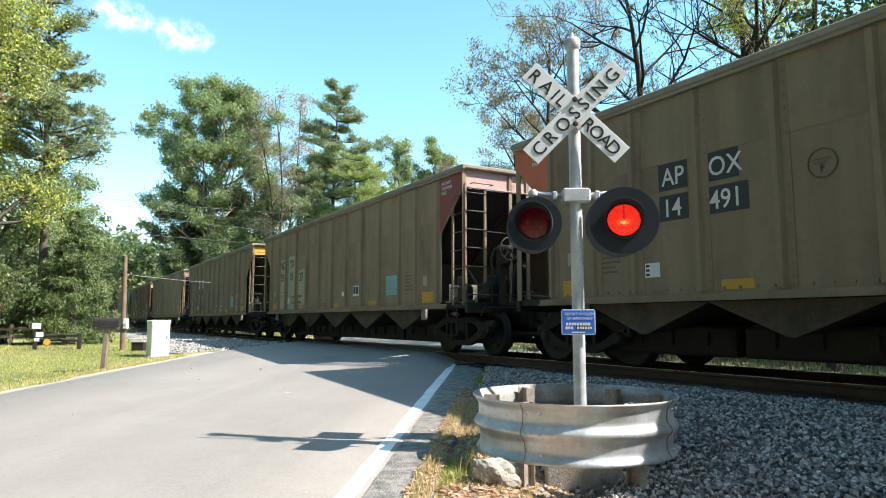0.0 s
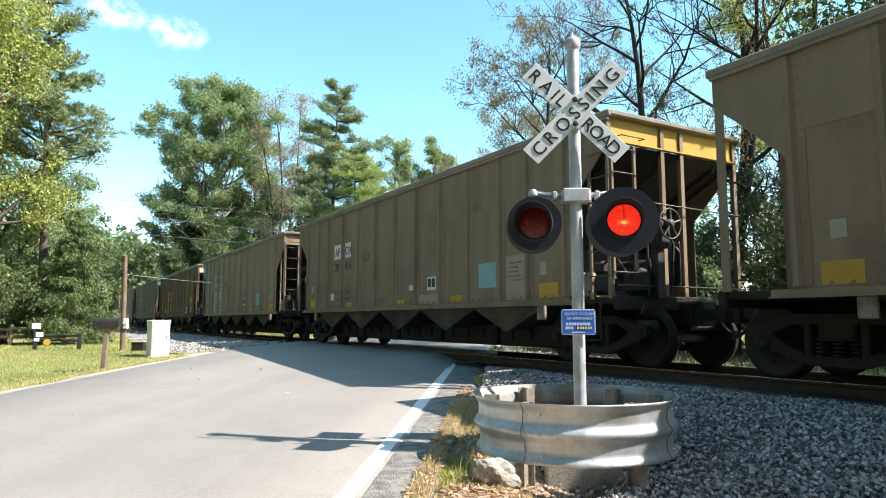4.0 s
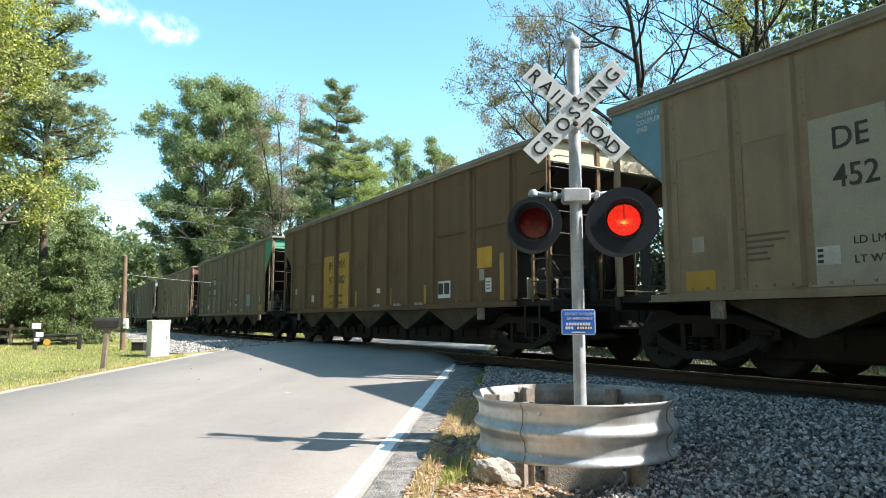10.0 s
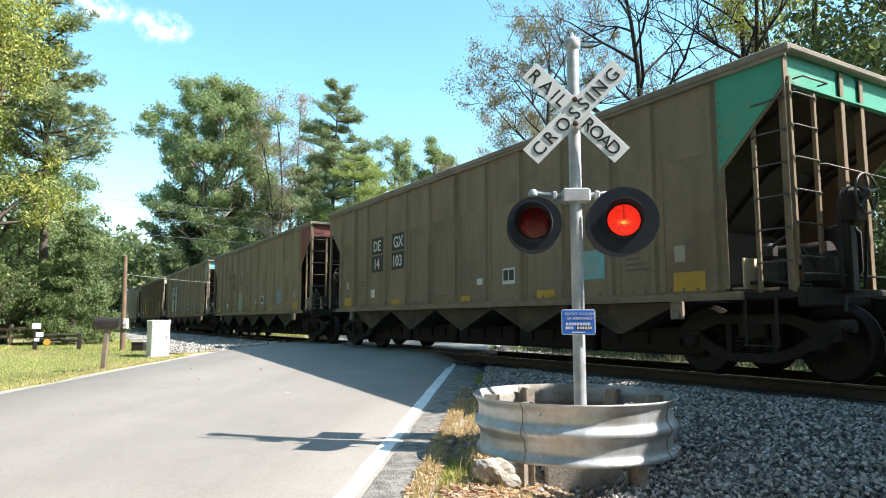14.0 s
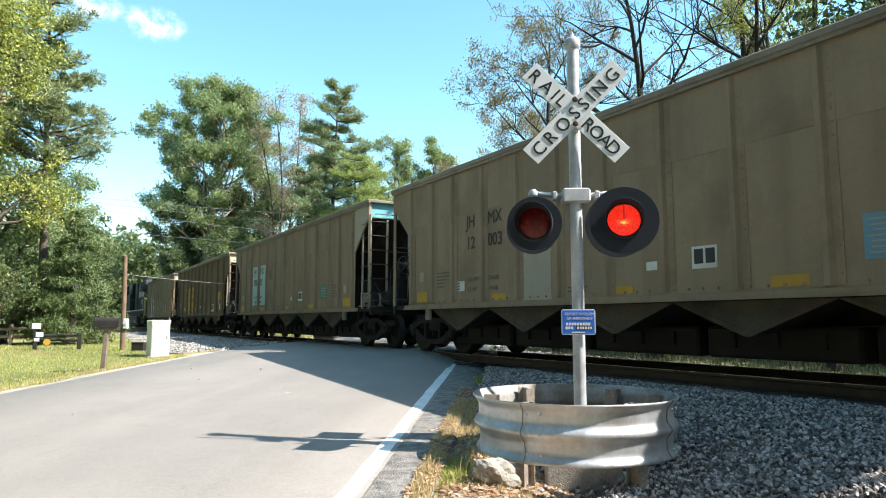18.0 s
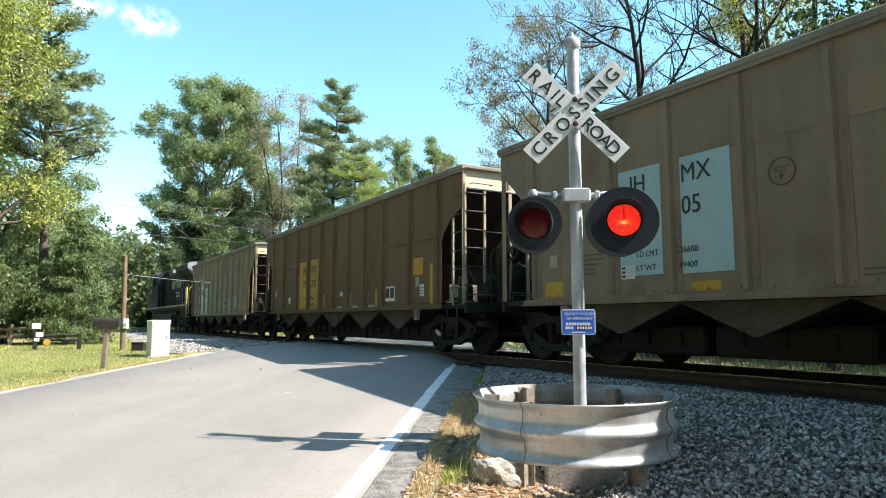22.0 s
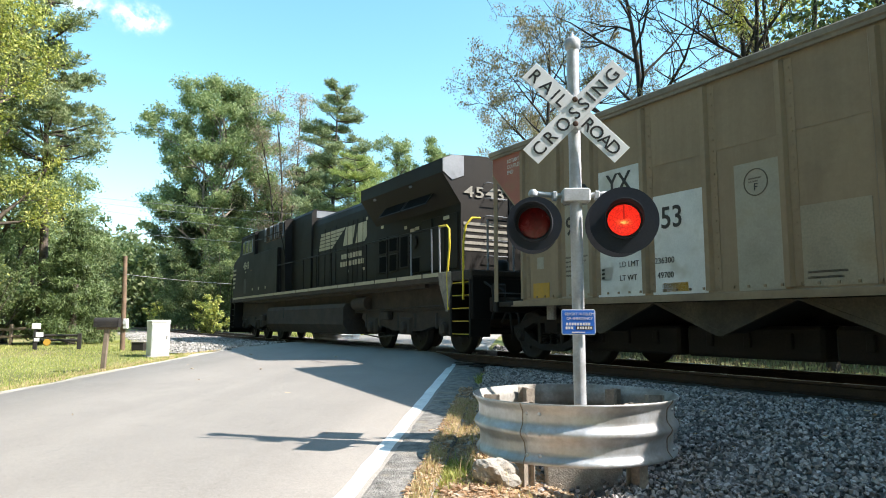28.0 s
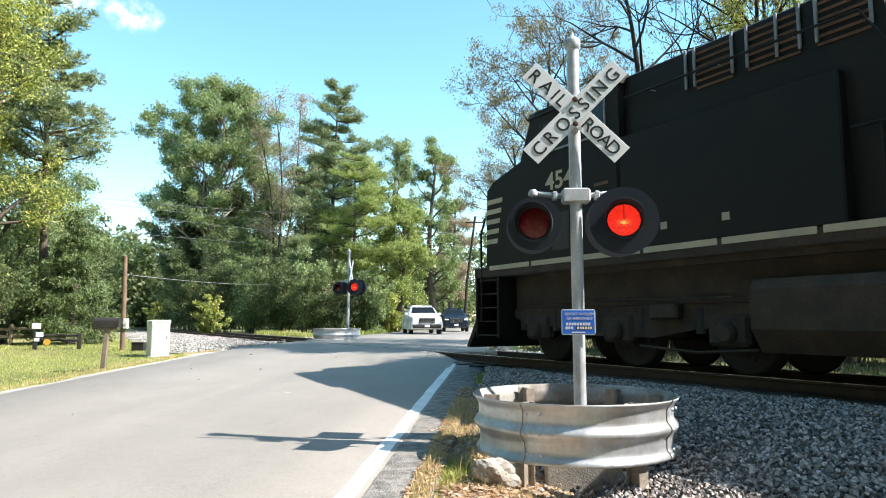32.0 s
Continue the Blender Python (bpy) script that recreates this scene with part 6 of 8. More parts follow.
def ring_guard(c, rad, top, label, seed=1):
    """A round guard of corrugated beam on short posts round the mast."""
    rg = thing("ring_guard_rail", Matrix.Translation((c[0], c[1], top)), label, "guard rail", "ring guard rails")
    hgt, n = 0.495, 64
    prof = []
    for i in range(25):
        u = i / 24
        prof.append((0.024 * math.cos(u * 2 * math.pi * 2) + 0.008 * math.cos(u * 8 * math.pi) - 0.022 * u - (0.012 if i == 24 else 0), -hgt * u))
    for half in range(4):
        vs, fs = [], []
        a0, a1 = half * math.pi / 2 + 0.9, (half + 1) * math.pi / 2 + 0.9 + 0.03
        m = 17
        for i in range(m):
            a = a0 + (a1 - a0) * i / (m - 1)
            for dr in (0.0, -0.006):
                for r, z in prof:
                    rr = rad + r + dr + (0.004 if i == m - 1 or half % 2 else 0) + 0.010 * math.sin(2 * a + 0.6)
                    vs.append((rr * math.cos(a), rr * math.sin(a), z))
        k = len(prof)
        for i in range(m - 1):
            for q in range(k - 1):
                o = i * 2 * k
                fs += [(o + q, o + q + 1, o + q + 1 + 2 * k, o + q + 2 * k), (o + k + q, o + 3 * k + q, o + 3 * k + q + 1, o + k + q + 1)]
            for q in (0, k - 1):
                o = i * 2 * k
                fs.append((o + q, o + k + q, o + 3 * k + q, o + 2 * k + q))
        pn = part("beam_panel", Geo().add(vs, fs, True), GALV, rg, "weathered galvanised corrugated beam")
        pn.data.materials.append(GALV_SHADED)
        # inward faces take the darker steel that carries the ring's inner shade
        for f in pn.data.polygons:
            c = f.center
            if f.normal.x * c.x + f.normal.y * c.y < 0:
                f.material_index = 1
        for z in (-0.085, -0.25, -0.415):
            for da in (0.0, 0.12):
                a = a0 + 0.05 + da
                part("bolt", Geo().lathe([(0.016, 0.0), (0.013, 0.012), (0.005, 0.015)], (0, 0, 0), 8, "x"), GALV, pn,
                     at=Matrix.Rotation(a, 4, "Z") @ Matrix.Translation((rad + 0.01 + 0.010 * math.sin(2 * a + 0.6), 0, z)))
        seam = [((rad + r + 0.007 + 0.010 * math.sin(2 * a0 + 0.6)) * math.cos(a0 + 0.012 * math.sin(9 * z)) , (rad + r + 0.007 + 0.010 * math.sin(2 * a0 + 0.6)) * math.sin(a0 + 0.012 * math.sin(9 * z)), z) for r, z in prof]
        part("lap_seam", Geo().tube(seam, 0.005, 5, False), RUSTY, pn, "dark rusty lap seam")
    for deg in (-134, -60, 2, 48, 118, 176):
        a = radians(deg)
        r = rad - 0.135
        x, y = r * math.cos(a), r * math.sin(a)
        gz = float(ground_z(np.array(c[0] + x), np.array(c[1] + y))) - top
        L = -0.02 - gz + 0.05
        zc = -0.02 - L / 2
        part("post", Geo().box((0, 0.07, zc), (0.10, 0.008, L)).box((0, -0.07, zc), (0.10, 0.008, L)).box((0, 0, zc), (0.008, 0.14, L)), RUSTY, rg, "steel I-section post",
             at=pose(x, y, 0, 0, 0, math.degrees(a) + 90))
    return rg


NEAR_MAST = (1.215, 6.27)
mast_signal(Vector((1.275, 6.27, -0.525)), RZ_ROAD + 1.0, "aluminium crossing signal mast with crossbuck and red flasher lamps", True)
ring_guard(NEAR_MAST, 0.895, 0.055, "round corrugated galvanised guard rail with a dented rusty rim")
blue = thing("emergency_notice", Matrix.Translation((1.265, 6.27, 0.71)) @ pose(0, 0, 0, 0, 0, RZ_ROAD + 1), "small blue emergency notice with white lettering on the mast", "sign")
part("plate", Geo().prism([(-0.157 + 0.02 * (1 - math.cos(a)) * 0 + dx, dz) for dx, dz, a in
     [(0.0, -0.10, 0), (0.012, -0.118, 0), (0.302, -0.118, 0), (0.314, -0.10, 0), (0.314, 0.10, 0), (0.302, 0.118, 0), (0.012, 0.118, 0), (0.0, 0.10, 0)]], -0.075, -0.070, "y"), SIGN_WHITE, blue, "white bordered plate")
part("field", Geo().box((0, -0.0765, 0), (0.296, 0.002, 0.218)), SIGN_BLUE, blue, "blue field")
letters("REPORT PROBLEM", 0.026, SIGN_WHITE, blue, Matrix.Translation((-0.125, -0.079, 0.062)) @ FACE, wide=0.9)
letters("OR EMERGENCY", 0.026, SIGN_WHITE, blue, Matrix.Translation((-0.11, -0.079, 0.020)) @ FACE, wide=0.9)
for i in range(9):
    part("number_bar", Geo().box((-0.105 + i * 0.0255, -0.079, -0.018), (0.018, 0.002, 0.024)), SIGN_WHITE, blue)
for i in range(3):
    part("number_bar", Geo().box((-0.11 + i * 0.026, -0.079, -0.054), (0.018, 0.002, 0.024)), SIGN_WHITE, blue)
part("number_patch", Geo().box((0.055, -0.079, -0.054), (0.155, 0.002, 0.034)), SIGN_BLACK, blue)
for i in range(6):
    part("number_bar", Geo().box((-0.005 + i * 0.024, -0.0805, -0.054), (0.016, 0.002, 0.024)), SIGN_WHITE, blue)
part("small_print_bar", Geo().box((0, -0.079, -0.094), (0.12, 0.002, 0.009)), SIGN_WHITE, blue)

fd = thing("mast_foundation", Matrix.Translation((1.26, 6.25, -0.52)) @ pose(0, 0, 0, 0, 0, RZ_ROAD), "square weathered concrete foundation under the signal mast", "foundation")
part("block", Geo().box((0, 0, -0.3), (0.66, 0.66, 0.6), ch=0.02), CONCRETE, fd)
# far side: a second mast with its guard; its crossbuck faces the other way
FAR_MAST = (-3.85, 27.0)
far_sig = mast_signal(Vector((-3.85, 27.0, -0.1)), RZ_ROAD - 28, "far crossing signal mast with flasher lamps among greenery", False)
ring_guard((-4.3, 27.0), 0.93, 0.42, "round galvanised guard rail behind the rails")
# ---- trees and shrubs ----
LEAF_OAK = leafy("oak_leaves", [(0.110, 0.158, 0.064), (0.170, 0.226, 0.094), (0.238, 0.294, 0.130), (0.34, 0.38, 0.18)])
LEAF_DARK = leafy("dark_leaves", [(0.060, 0.090, 0.034), (0.092, 0.128, 0.048), (0.132, 0.172, 0.068), (0.200, 0.225, 0.098)])
LEAF_LIGHT = leafy("yellow_green_leaves", [(0.095, 0.132, 0.036), (0.225, 0.262, 0.068), (0.40, 0.425, 0.115), (0.61, 0.59, 0.19)], through_light=0.32)
LEAF_PALE = leafy("pale_green_leaves", [(0.153, 0.205, 0.06), (0.219, 0.275, 0.084), (0.291, 0.34, 0.112), (0.377, 0.4, 0.152)], through_light=0.35)
LEAF_PINE = leafy("pine_needles", [(0.11, 0.154, 0.074), (0.162, 0.21, 0.098), (0.228, 0.27, 0.126), (0.324, 0.342, 0.162)], through_light=0.2)
LEAF_CEDAR = leafy("cedar_leaves", [(0.062, 0.096, 0.033), (0.105, 0.152, 0.05), (0.175, 0.225, 0.078)], through_light=0.15)
LEAF_DRY = leafy("olive_brown_leaves", [(0.10, 0.105, 0.05), (0.15, 0.135, 0.07), (0.20, 0.165, 0.09), (0.25, 0.19, 0.11), (0.26, 0.24, 0.09)])
LEAF_RED = leafy("autumn_leaves", [(0.22, 0.22, 0.12), (0.29, 0.26, 0.17), (0.34, 0.27, 0.20), (0.37, 0.25, 0.18)])
LEAF_THICKET = leafy("thicket_leaves", [(0.035, 0.052, 0.022), (0.055, 0.078, 0.031), (0.082, 0.105, 0.044), (0.125, 0.14, 0.065)], through_light=0.25)
rng = np.random.default_rng(7)


def leaf_cloud(centres, radii, n, size, aspect=0.5, droop=0.0, far=False):
    """n rhombic leaves, or three-cornered ones far off, scattered round clump centres; each leaf is an island of its own."""
    c = np.asarray(centres, float)
    w = np.asarray(radii, float) ** 1.6
    k = rng.choice(len(c), n, p=w / w.sum())
    off = rng.normal(size=(n, 3)) * 0.41 * np.asarray(radii)[k][:, None]
    off[:, 2] *= 0.75
    p = c[k] + off
    a = rng.normal(size=(n, 3))
    a[:, 2] -= droop
    a /= np.linalg.norm(a, axis=1, keepdims=True)
    b = np.cross(a, rng.normal(size=(n, 3)))
    b /= np.linalg.norm(b, axis=1, keepdims=True) + 1e-9
    s = size * rng.uniform(0.55, 1.35, (n, 1))
    if far:
        v = np.stack([p - a * s * 0.5 + b * s * aspect * 0.5, p - a * s * 0.5 - b * s * aspect * 0.5, p + a * s * 0.5], 1).reshape(-1, 3)
        return v, np.arange(3 * n).reshape(n, 3)
    nn = np.cross(a, b) * s * 0.12
    v = np.stack([p - a * s * 0.5, p + b * s * aspect * 0.5 + nn, p + a * s * 0.5, p - b * s * aspect * 0.5 + nn], 1).reshape(-1, 3)
    f = np.arange(4 * n).reshape(n, 4)
    return v, f


def needle_cloud(centres, radii, n, length, width, far=False):
    """Needle tufts: narrow blades that radiate from twig ends."""
    c = np.asarray(centres, float)
    w = np.asarray(radii, float) ** 1.6
    m = max(1, n // 14)
    k = rng.choice(len(c), m, p=w / w.sum())
    off = rng.normal(size=(m, 3))
    off /= np.linalg.norm(off, axis=1, keepdims=True)
    off *= (rng.random((m, 1)) ** 0.5) * np.asarray(radii)[k][:, None]
    off[:, 2] *= 0.5
    tips = np.repeat(c[k] + off, 14, 0)
    n = len(tips)
    a = rng.normal(size=(n, 3))
    a[:, 2] = np.abs(a[:, 2]) * 0.8 + 0.15
    a /= np.linalg.norm(a, axis=1, keepdims=True)
    b = np.cross(a, rng.normal(size=(n, 3)))
    b /= np.linalg.norm(b, axis=1, keepdims=True)
    s = length * rng.uniform(0.6, 1.2, (n, 1))
    if far:
        v = np.stack([tips, tips + a * s + b * width, tips + a * s - b * width], 1).reshape(-1, 3)
        return v, np.arange(3 * n).reshape(n, 3)
    v = np.stack([tips, tips + a * s * 0.5 + b * width, tips + a * s, tips + a * s * 0.5 - b * width], 1).reshape(-1, 3)
    return v, np.arange(4 * n).reshape(n, 4)


def grow(g, start, way, length, r0, depth, clumps, rnd, up=0.15, crook=0.25, cr=0.9, kids=(3, 5)):
    """A crooked limb with side branches; clump centres gather at the outer twigs."""
    p, d = Vector(start), Vector(way).normalized()
    pts, rs = [p.copy()], [r0]
    n = 5 if depth else 4
    for i in range(n):
        d = (d + Vector((rnd.uniform(-1, 1), rnd.uniform(-1, 1), rnd.uniform(-0.6, 0.8))) * crook + Vector((0, 0, up * 0.4))).normalized()
        p = p + d * length / n
        pts.append(p.copy())
        rs.append(r0 * (1 - 0.85 * (i + 1) / n) + 0.004)
    g.tube(pts, rs, 6 if r0 > 0.05 else 4, False)
    if depth == 0:
        clumps += [(pts[-1], cr), (pts[-2], cr * 0.8)]
        return
    for i in range(rnd.randint(*kids)):
        k = rnd.randint(2, n)
        a = (pts[k] - pts[k - 1]).normalized()
        side = a.cross(Vector((rnd.uniform(-1, 1), rnd.uniform(-1, 1), rnd.uniform(-1, 1)))).normalized()
        grow(g, pts[k], a * 0.6 + side * 0.8 + Vector((0, 0, up)), length * rnd.uniform(0.4, 0.62), rs[k] * 0.7, depth - 1, clumps, rnd, up, crook, cr, kids)
    clumps.append((pts[-1], cr))


def tree(name, x, y, h, w, leaf, n, size, label, cb=0.3, bark=None, seed=1, lean=(0, 0), limbs=9, kids=(3, 4), cr=None, aspect=0.55, droop=0.0, up=0.15, trunk_r=None, base_z=None, cat="tree", depth=2, forks=1):
    rnd = random.Random(seed)
    bz = float(ground_z(np.array(float(x)), np.array(float(y)))) if base_z is None else base_z
    t = thing(name, Matrix.Translation((x, y, bz - 0.05)), label, cat)
    g = Geo()
    tr = trunk_r or h * 0.017 + 0.05
    clumps = []
    cr = cr or w * 0.11
    for fk in range(forks):
        pts, rs = [], []
        fl = (rnd.uniform(-0.12, 0.12) * h * (fk > 0), rnd.uniform(-0.12, 0.12) * h * (fk > 0))
        for i in range(9):
            u = i / 8
            pts.append(Vector(((lean[0] + fl[0]) * u ** 1.4 + 0.02 * h * math.sin(5 * u + seed), (lean[1] + fl[1]) * u ** 1.4 + 0.02 * h * math.cos(4 * u + seed), h * 0.94 * u)))
            rs.append(tr * (1 - 0.86 * u) * (0.75 if fk else 1) + 0.01 + (0.35 * tr if i == 0 else 0))
        g.tube(pts, rs, 10)
        for i in range(limbs):
            u = cb + (0.97 - cb) * (i + 0.5 * rnd.random()) / limbs
            k = u * 8
            a = pts[int(min(k, 7))].lerp(pts[int(min(k, 7)) + 1], min(k, 8) - int(min(k, 7)))
            ang = i * 2.4 + rnd.uniform(-0.5, 0.5) + fk
            v = (u - cb) / (1 - cb)
            reach = w * 0.5 * (math.sin(math.pi * (0.18 + 0.74 * v)) ** 0.8) * rnd.uniform(0.75, 1.1)
            grow(g, a, Vector((math.cos(ang), math.sin(ang), 0.25 + 0.9 * v + up)), reach * 0.8, max(0.02, tr * 0.42 * (1 - 0.6 * v)), depth - 1, clumps, rnd, up, 0.25, cr, kids)
        clumps.append((pts[-1], cr))
    part("trunk", g, bark or BARK, t, "bark-covered trunk and limbs")
    cs, rr = [c for c, _ in clumps], [r * rnd.uniform(0.6, 1.25) for _, r in clumps]
    far = y > 30
    v, f = leaf_cloud(cs, rr, int(n * 2.1), size * 0.68, aspect * 1.15, droop, True) if far else leaf_cloud(cs, rr, n, size, aspect, droop)
    cw = tagged(part("crown", raw_mesh("crown", v, f, leaf), None, t, "leafy crown"), kind="stuff")
    return t


def pine(name, x, y, h, w, n, size, label, cb=0.45, seed=1, leaf=None, base_z=None, tiers=13):
    """A pine: bare straight trunk, tiers of level boughs with needle tufts, uneven outline."""
    rnd = random.Random(seed)
    bz = float(ground_z(np.array(float(x)), np.array(float(y)))) if base_z is None else base_z
    t = thing(name, Matrix.Translation((x, y, bz - 0.05)), label, "tree")
    g = Geo()
    tr = 0.011 * h + 0.05
    pts = [Vector((0.012 * h * math.sin(3 * u + seed), 0.012 * h * math.cos(2 * u + seed), h * u)) for u in np.linspace(0, 1, 9)]
    g.tube(pts, [tr * (1 - 0.88 * i / 8) for i in range(9)], 10)
    cs, rr = [], []
    for i in range(tiers):
        u = cb + (0.99 - cb) * i / (tiers - 1)
        c = pts[int(min(u * 8, 7))].lerp(pts[int(min(u * 8, 7)) + 1], u * 8 - int(min(u * 8, 7)))
        v = (u - cb) / (1 - cb)
        for k in range(rnd.randint(3, 5)):
            a = rnd.uniform(0, 2 * math.pi)
            reach = w * 0.5 * (1 - 0.72 * v ** 1.5) * rnd.uniform(0.45, 1.1) * (0.6 + 0.4 * min(1, v * 4 + 0.3))
            d = Vector((math.cos(a), math.sin(a), rnd.uniform(-0.05, 0.3)))
            p1, p2 = c + d * reach * 0.5, c + d * reach + Vector((0, 0, 0.12 * reach))
            g.tube([c, p1, p2], [tr * 0.28 * (1 - 0.6 * v) + 0.01, tr * 0.16 + 0.008, 0.008], 5, False)
            for q in (0.45, 0.7, 0.9, 1.05):
                cs.append(c + (p2 - c) * q + Vector((rnd.uniform(-.3, .3), rnd.uniform(-.3, .3), rnd.uniform(0, .2))) * (reach * 0.35))
                rr.append(0.30 * reach * rnd.uniform(0.5, 1.1) + 0.12)
    part("trunk", g, BARK, t, "straight scaly trunk with bare lower part")
    v, f = needle_cloud(cs, rr, int(n * 1.7), size * 0.8, size * 0.05, True) if y > 30 else needle_cloud(cs, rr, n, size, size * 0.06)
    tagged(part("crown", raw_mesh("crown", v, f, leaf or LEAF_PINE), None, t, "needle tufts on level boughs"), kind="stuff")
    return t


def cedar(x, y, h, w, n, size, label, seed=1):
    rnd = random.Random(seed)
    t = thing("cedar_tree", Matrix.Translation((x, y, float(ground_z(np.array(float(x)), np.array(float(y)))) - 0.05)), label, "tree")
    g = Geo().tube([(0, 0, 0), (0.05, 0, h * 0.5), (0, 0.03, h * 0.98)], [0.14, 0.08, 0.01], 8)
    cs, rr = [], []
    for i in range(150):
        u = rnd.random() ** 0.8
        a = rnd.uniform(0, 6.3)
        reach = w * 0.5 * (1 - u) ** 0.75 * rnd.uniform(0.55, 1.08)
        z = 0.2 + u * (h - 0.3)
        p = Vector((math.cos(a) * reach, math.sin(a) * reach, z))
        if i % 3 == 0:
            g.tube([(0, 0, z * 0.95), p], [0.025, 0.006], 4, False)
        cs.append(p * 1.0)
        rr.append(0.14 + 0.30 * (1 - u) * rnd.uniform(0.6, 1.2))
        cs.append(Vector((p.x * 0.6, p.y * 0.6, z)))
        rr.append(0.35 * (1 - u) + 0.15)
    part("trunk", g, BARK, t, "thin red-brown trunk")
    v, f = leaf_cloud(cs, rr, n * 2, size, 0.26, -0.9, True)
    tagged(part("crown", raw_mesh("crown", v, f, LEAF_CEDAR), None, t, "dense dark green cone of scale leaves"), kind="stuff")
    return t


def bush(x, y, h, w, leaf, n, size, label, seed=1, name="shrub"):
    rnd = random.Random(seed)
    t = thing(name, Matrix.Translation((x, y, float(ground_z(np.array(float(x)), np.array(float(y)))) - 0.05)), label, "shrub")
    g, cs, rr = Geo(), [], []
    for i in range(16):
        a, q = rnd.uniform(0, 6.3), rnd.random() ** 0.6
        top = Vector((math.cos(a) * q * w * 0.5, math.sin(a) * q * w * 0.42, h * (0.35 + 0.65 * rnd.random() * (1 - 0.45 * q * q))))
        g.tube([(top.x * 0.25, top.y * 0.25, 0), (top.x * 0.6, top.y * 0.6, top.z * 0.55), top], [0.035, 0.022, 0.006], 5, False)
        for k in range(5):
            u = 0.25 + 0.2 * k
            cs.append(Vector((top.x * u, top.y * u, top.z * u)) + Vector((rnd.uniform(-1, 1), rnd.uniform(-1, 1), rnd.uniform(-.5, .5))) * w * 0.10)
            rr.append(w * 0.115 * rnd.uniform(0.5, 1.2))
    tagged(part("stem", g, BARK, t, "thin crowded stems"), kind="stuff")
    v, f = leaf_cloud(cs, rr, n * 2, size * 0.7, 0.6, 0.0, True)
    tagged(part("foliage", raw_mesh("foliage", v, f, leaf), None, t, "dense uneven foliage"), kind="stuff")
    return t


# beyond the rails, beside the far road
tree("oak_tree", -21.6, 62, 23.0, 16.0, LEAF_OAK, 46000, 0.30, "tall green oak with pale forking limbs behind the track", 0.28, BARK_PALE, 3, limbs=14, kids=(4, 6), cr=0.98, forks=2)
tree("oak_tree", -24.6, 66, 13.8, 12.5, LEAF_THICKET, 26000, 0.30, "dark green oak in the wood behind the track", 0.26, BARK, 4, limbs=15, kids=(4, 5), cr=1.0)
tree("thin_tree", -15.3, 60, 23.0, 6.5, LEAF_RED, 6120, 0.228, "thin half-bare tree with pinkish brown leaves", 0.35, BARK, 5, limbs=14, cr=0.9, forks=3, trunk_r=0.15)
tree("oak_tree", -19.5, 68, 22.5, 9, LEAF_OAK, 15300, 0.319, "green oak standing behind thinner trees", 0.25, BARK, 6, limbs=11, cr=1.1)
pine("pine_tree", -9.3, 55, 20.9, 8.0, 28000, 0.5, "tall pine with flat needle clusters against the sky", 0.42, 11, tiers=15)
pine("pine_tree", -6.9, 50, 13.6, 8.2, 26000, 0.42, "sunlit pale green pine beside the far road", 0.3, 12, LEAF_PALE, tiers=12)
pine("pine_tree", -10.8, 51, 12.8, 6.2, 15000, 0.42, "young pine with sunlit tufts among oaks", 0.3, 13, tiers=11)
tree("thin_tree", -4.0, 58, 18.0, 7.0, LEAF_OAK, 8840, 0.228, "thin tree with airy green foliage by the road", 0.30, BARK, 14, limbs=18, kids=(4, 6), cr=0.55)
tree("roadside_tree", -0.9, 60, 17.6, 7.5, LEAF_OAK, 18000, 0.243, "yellow-green roadside tree touched by autumn", 0.12, BARK, 15, limbs=18, kids=(4, 6), cr=0.65)
tree("roadside_tree", 1.0, 68, 13.5, 5.5, LEAF_RED, 8500, 0.243, "reddish autumn tree at the far bend", 0.2, BARK, 16, limbs=11, cr=0.8)
tree("roadside_tree", -3.1, 50, 10.0, 6.0, LEAF_PALE, 15300, 0.213, "bright drooping yellow-green tree over the road verge", 0.12, BARK, 17, limbs=16, kids=(4, 6), cr=0.6, droop=0.8)
tree("roadside_tree", 7.5, 78, 13.0, 9, LEAF_DARK, 10200, 0.304, "dark tree beyond the far road", 0.15, BARK, 18, limbs=10, cr=1.1)
tree("oak_tree", -12.0, 66, 17.0, 10, LEAF_DARK, 15300, 0.319, "dark leafy oak deep in the wood", 0.15, BARK, 19, limbs=11, cr=1.2)
tree("oak_tree", -33, 92, 16.0, 11, LEAF_DARK, 13600, 0.380, "dark oak beside the track in the distance", 0.1, BARK, 20, limbs=11, cr=1.4)
k = 0
for x, y, h, w, lf in ((-37, 90, 7.5, 7, LEAF_DARK), (-31, 76, 8, 7, LEAF_DARK), (-25.5, 66, 8.5, 7, LEAF_DARK), (-20.8, 57, 8.5, 6.5, LEAF_DARK), (-17.2, 52, 7.5, 6, LEAF_DARK), (-14.2, 49, 7.0, 5.5, LEAF_OAK),
                       (-11.4, 46.5, 6.6, 5, LEAF_DARK), (-9.0, 45, 6.0, 4.6, LEAF_OAK), (-6.8, 44, 5.6, 4.4, LEAF_DARK), (-4.9, 44.5, 4.4, 3.6, LEAF_OAK), (-15.5, 44, 2.6, 2.4, LEAF_LIGHT), (-3.6, 47, 3.0, 2.6, LEAF_LIGHT), (-34, 80, 4.0, 3.4, LEAF_LIGHT)):
    k += 1
    bush(x, y, h, w, lf, int(1500 * w), 0.22, "dense shrub of the wood edge behind the track", 40 + k)

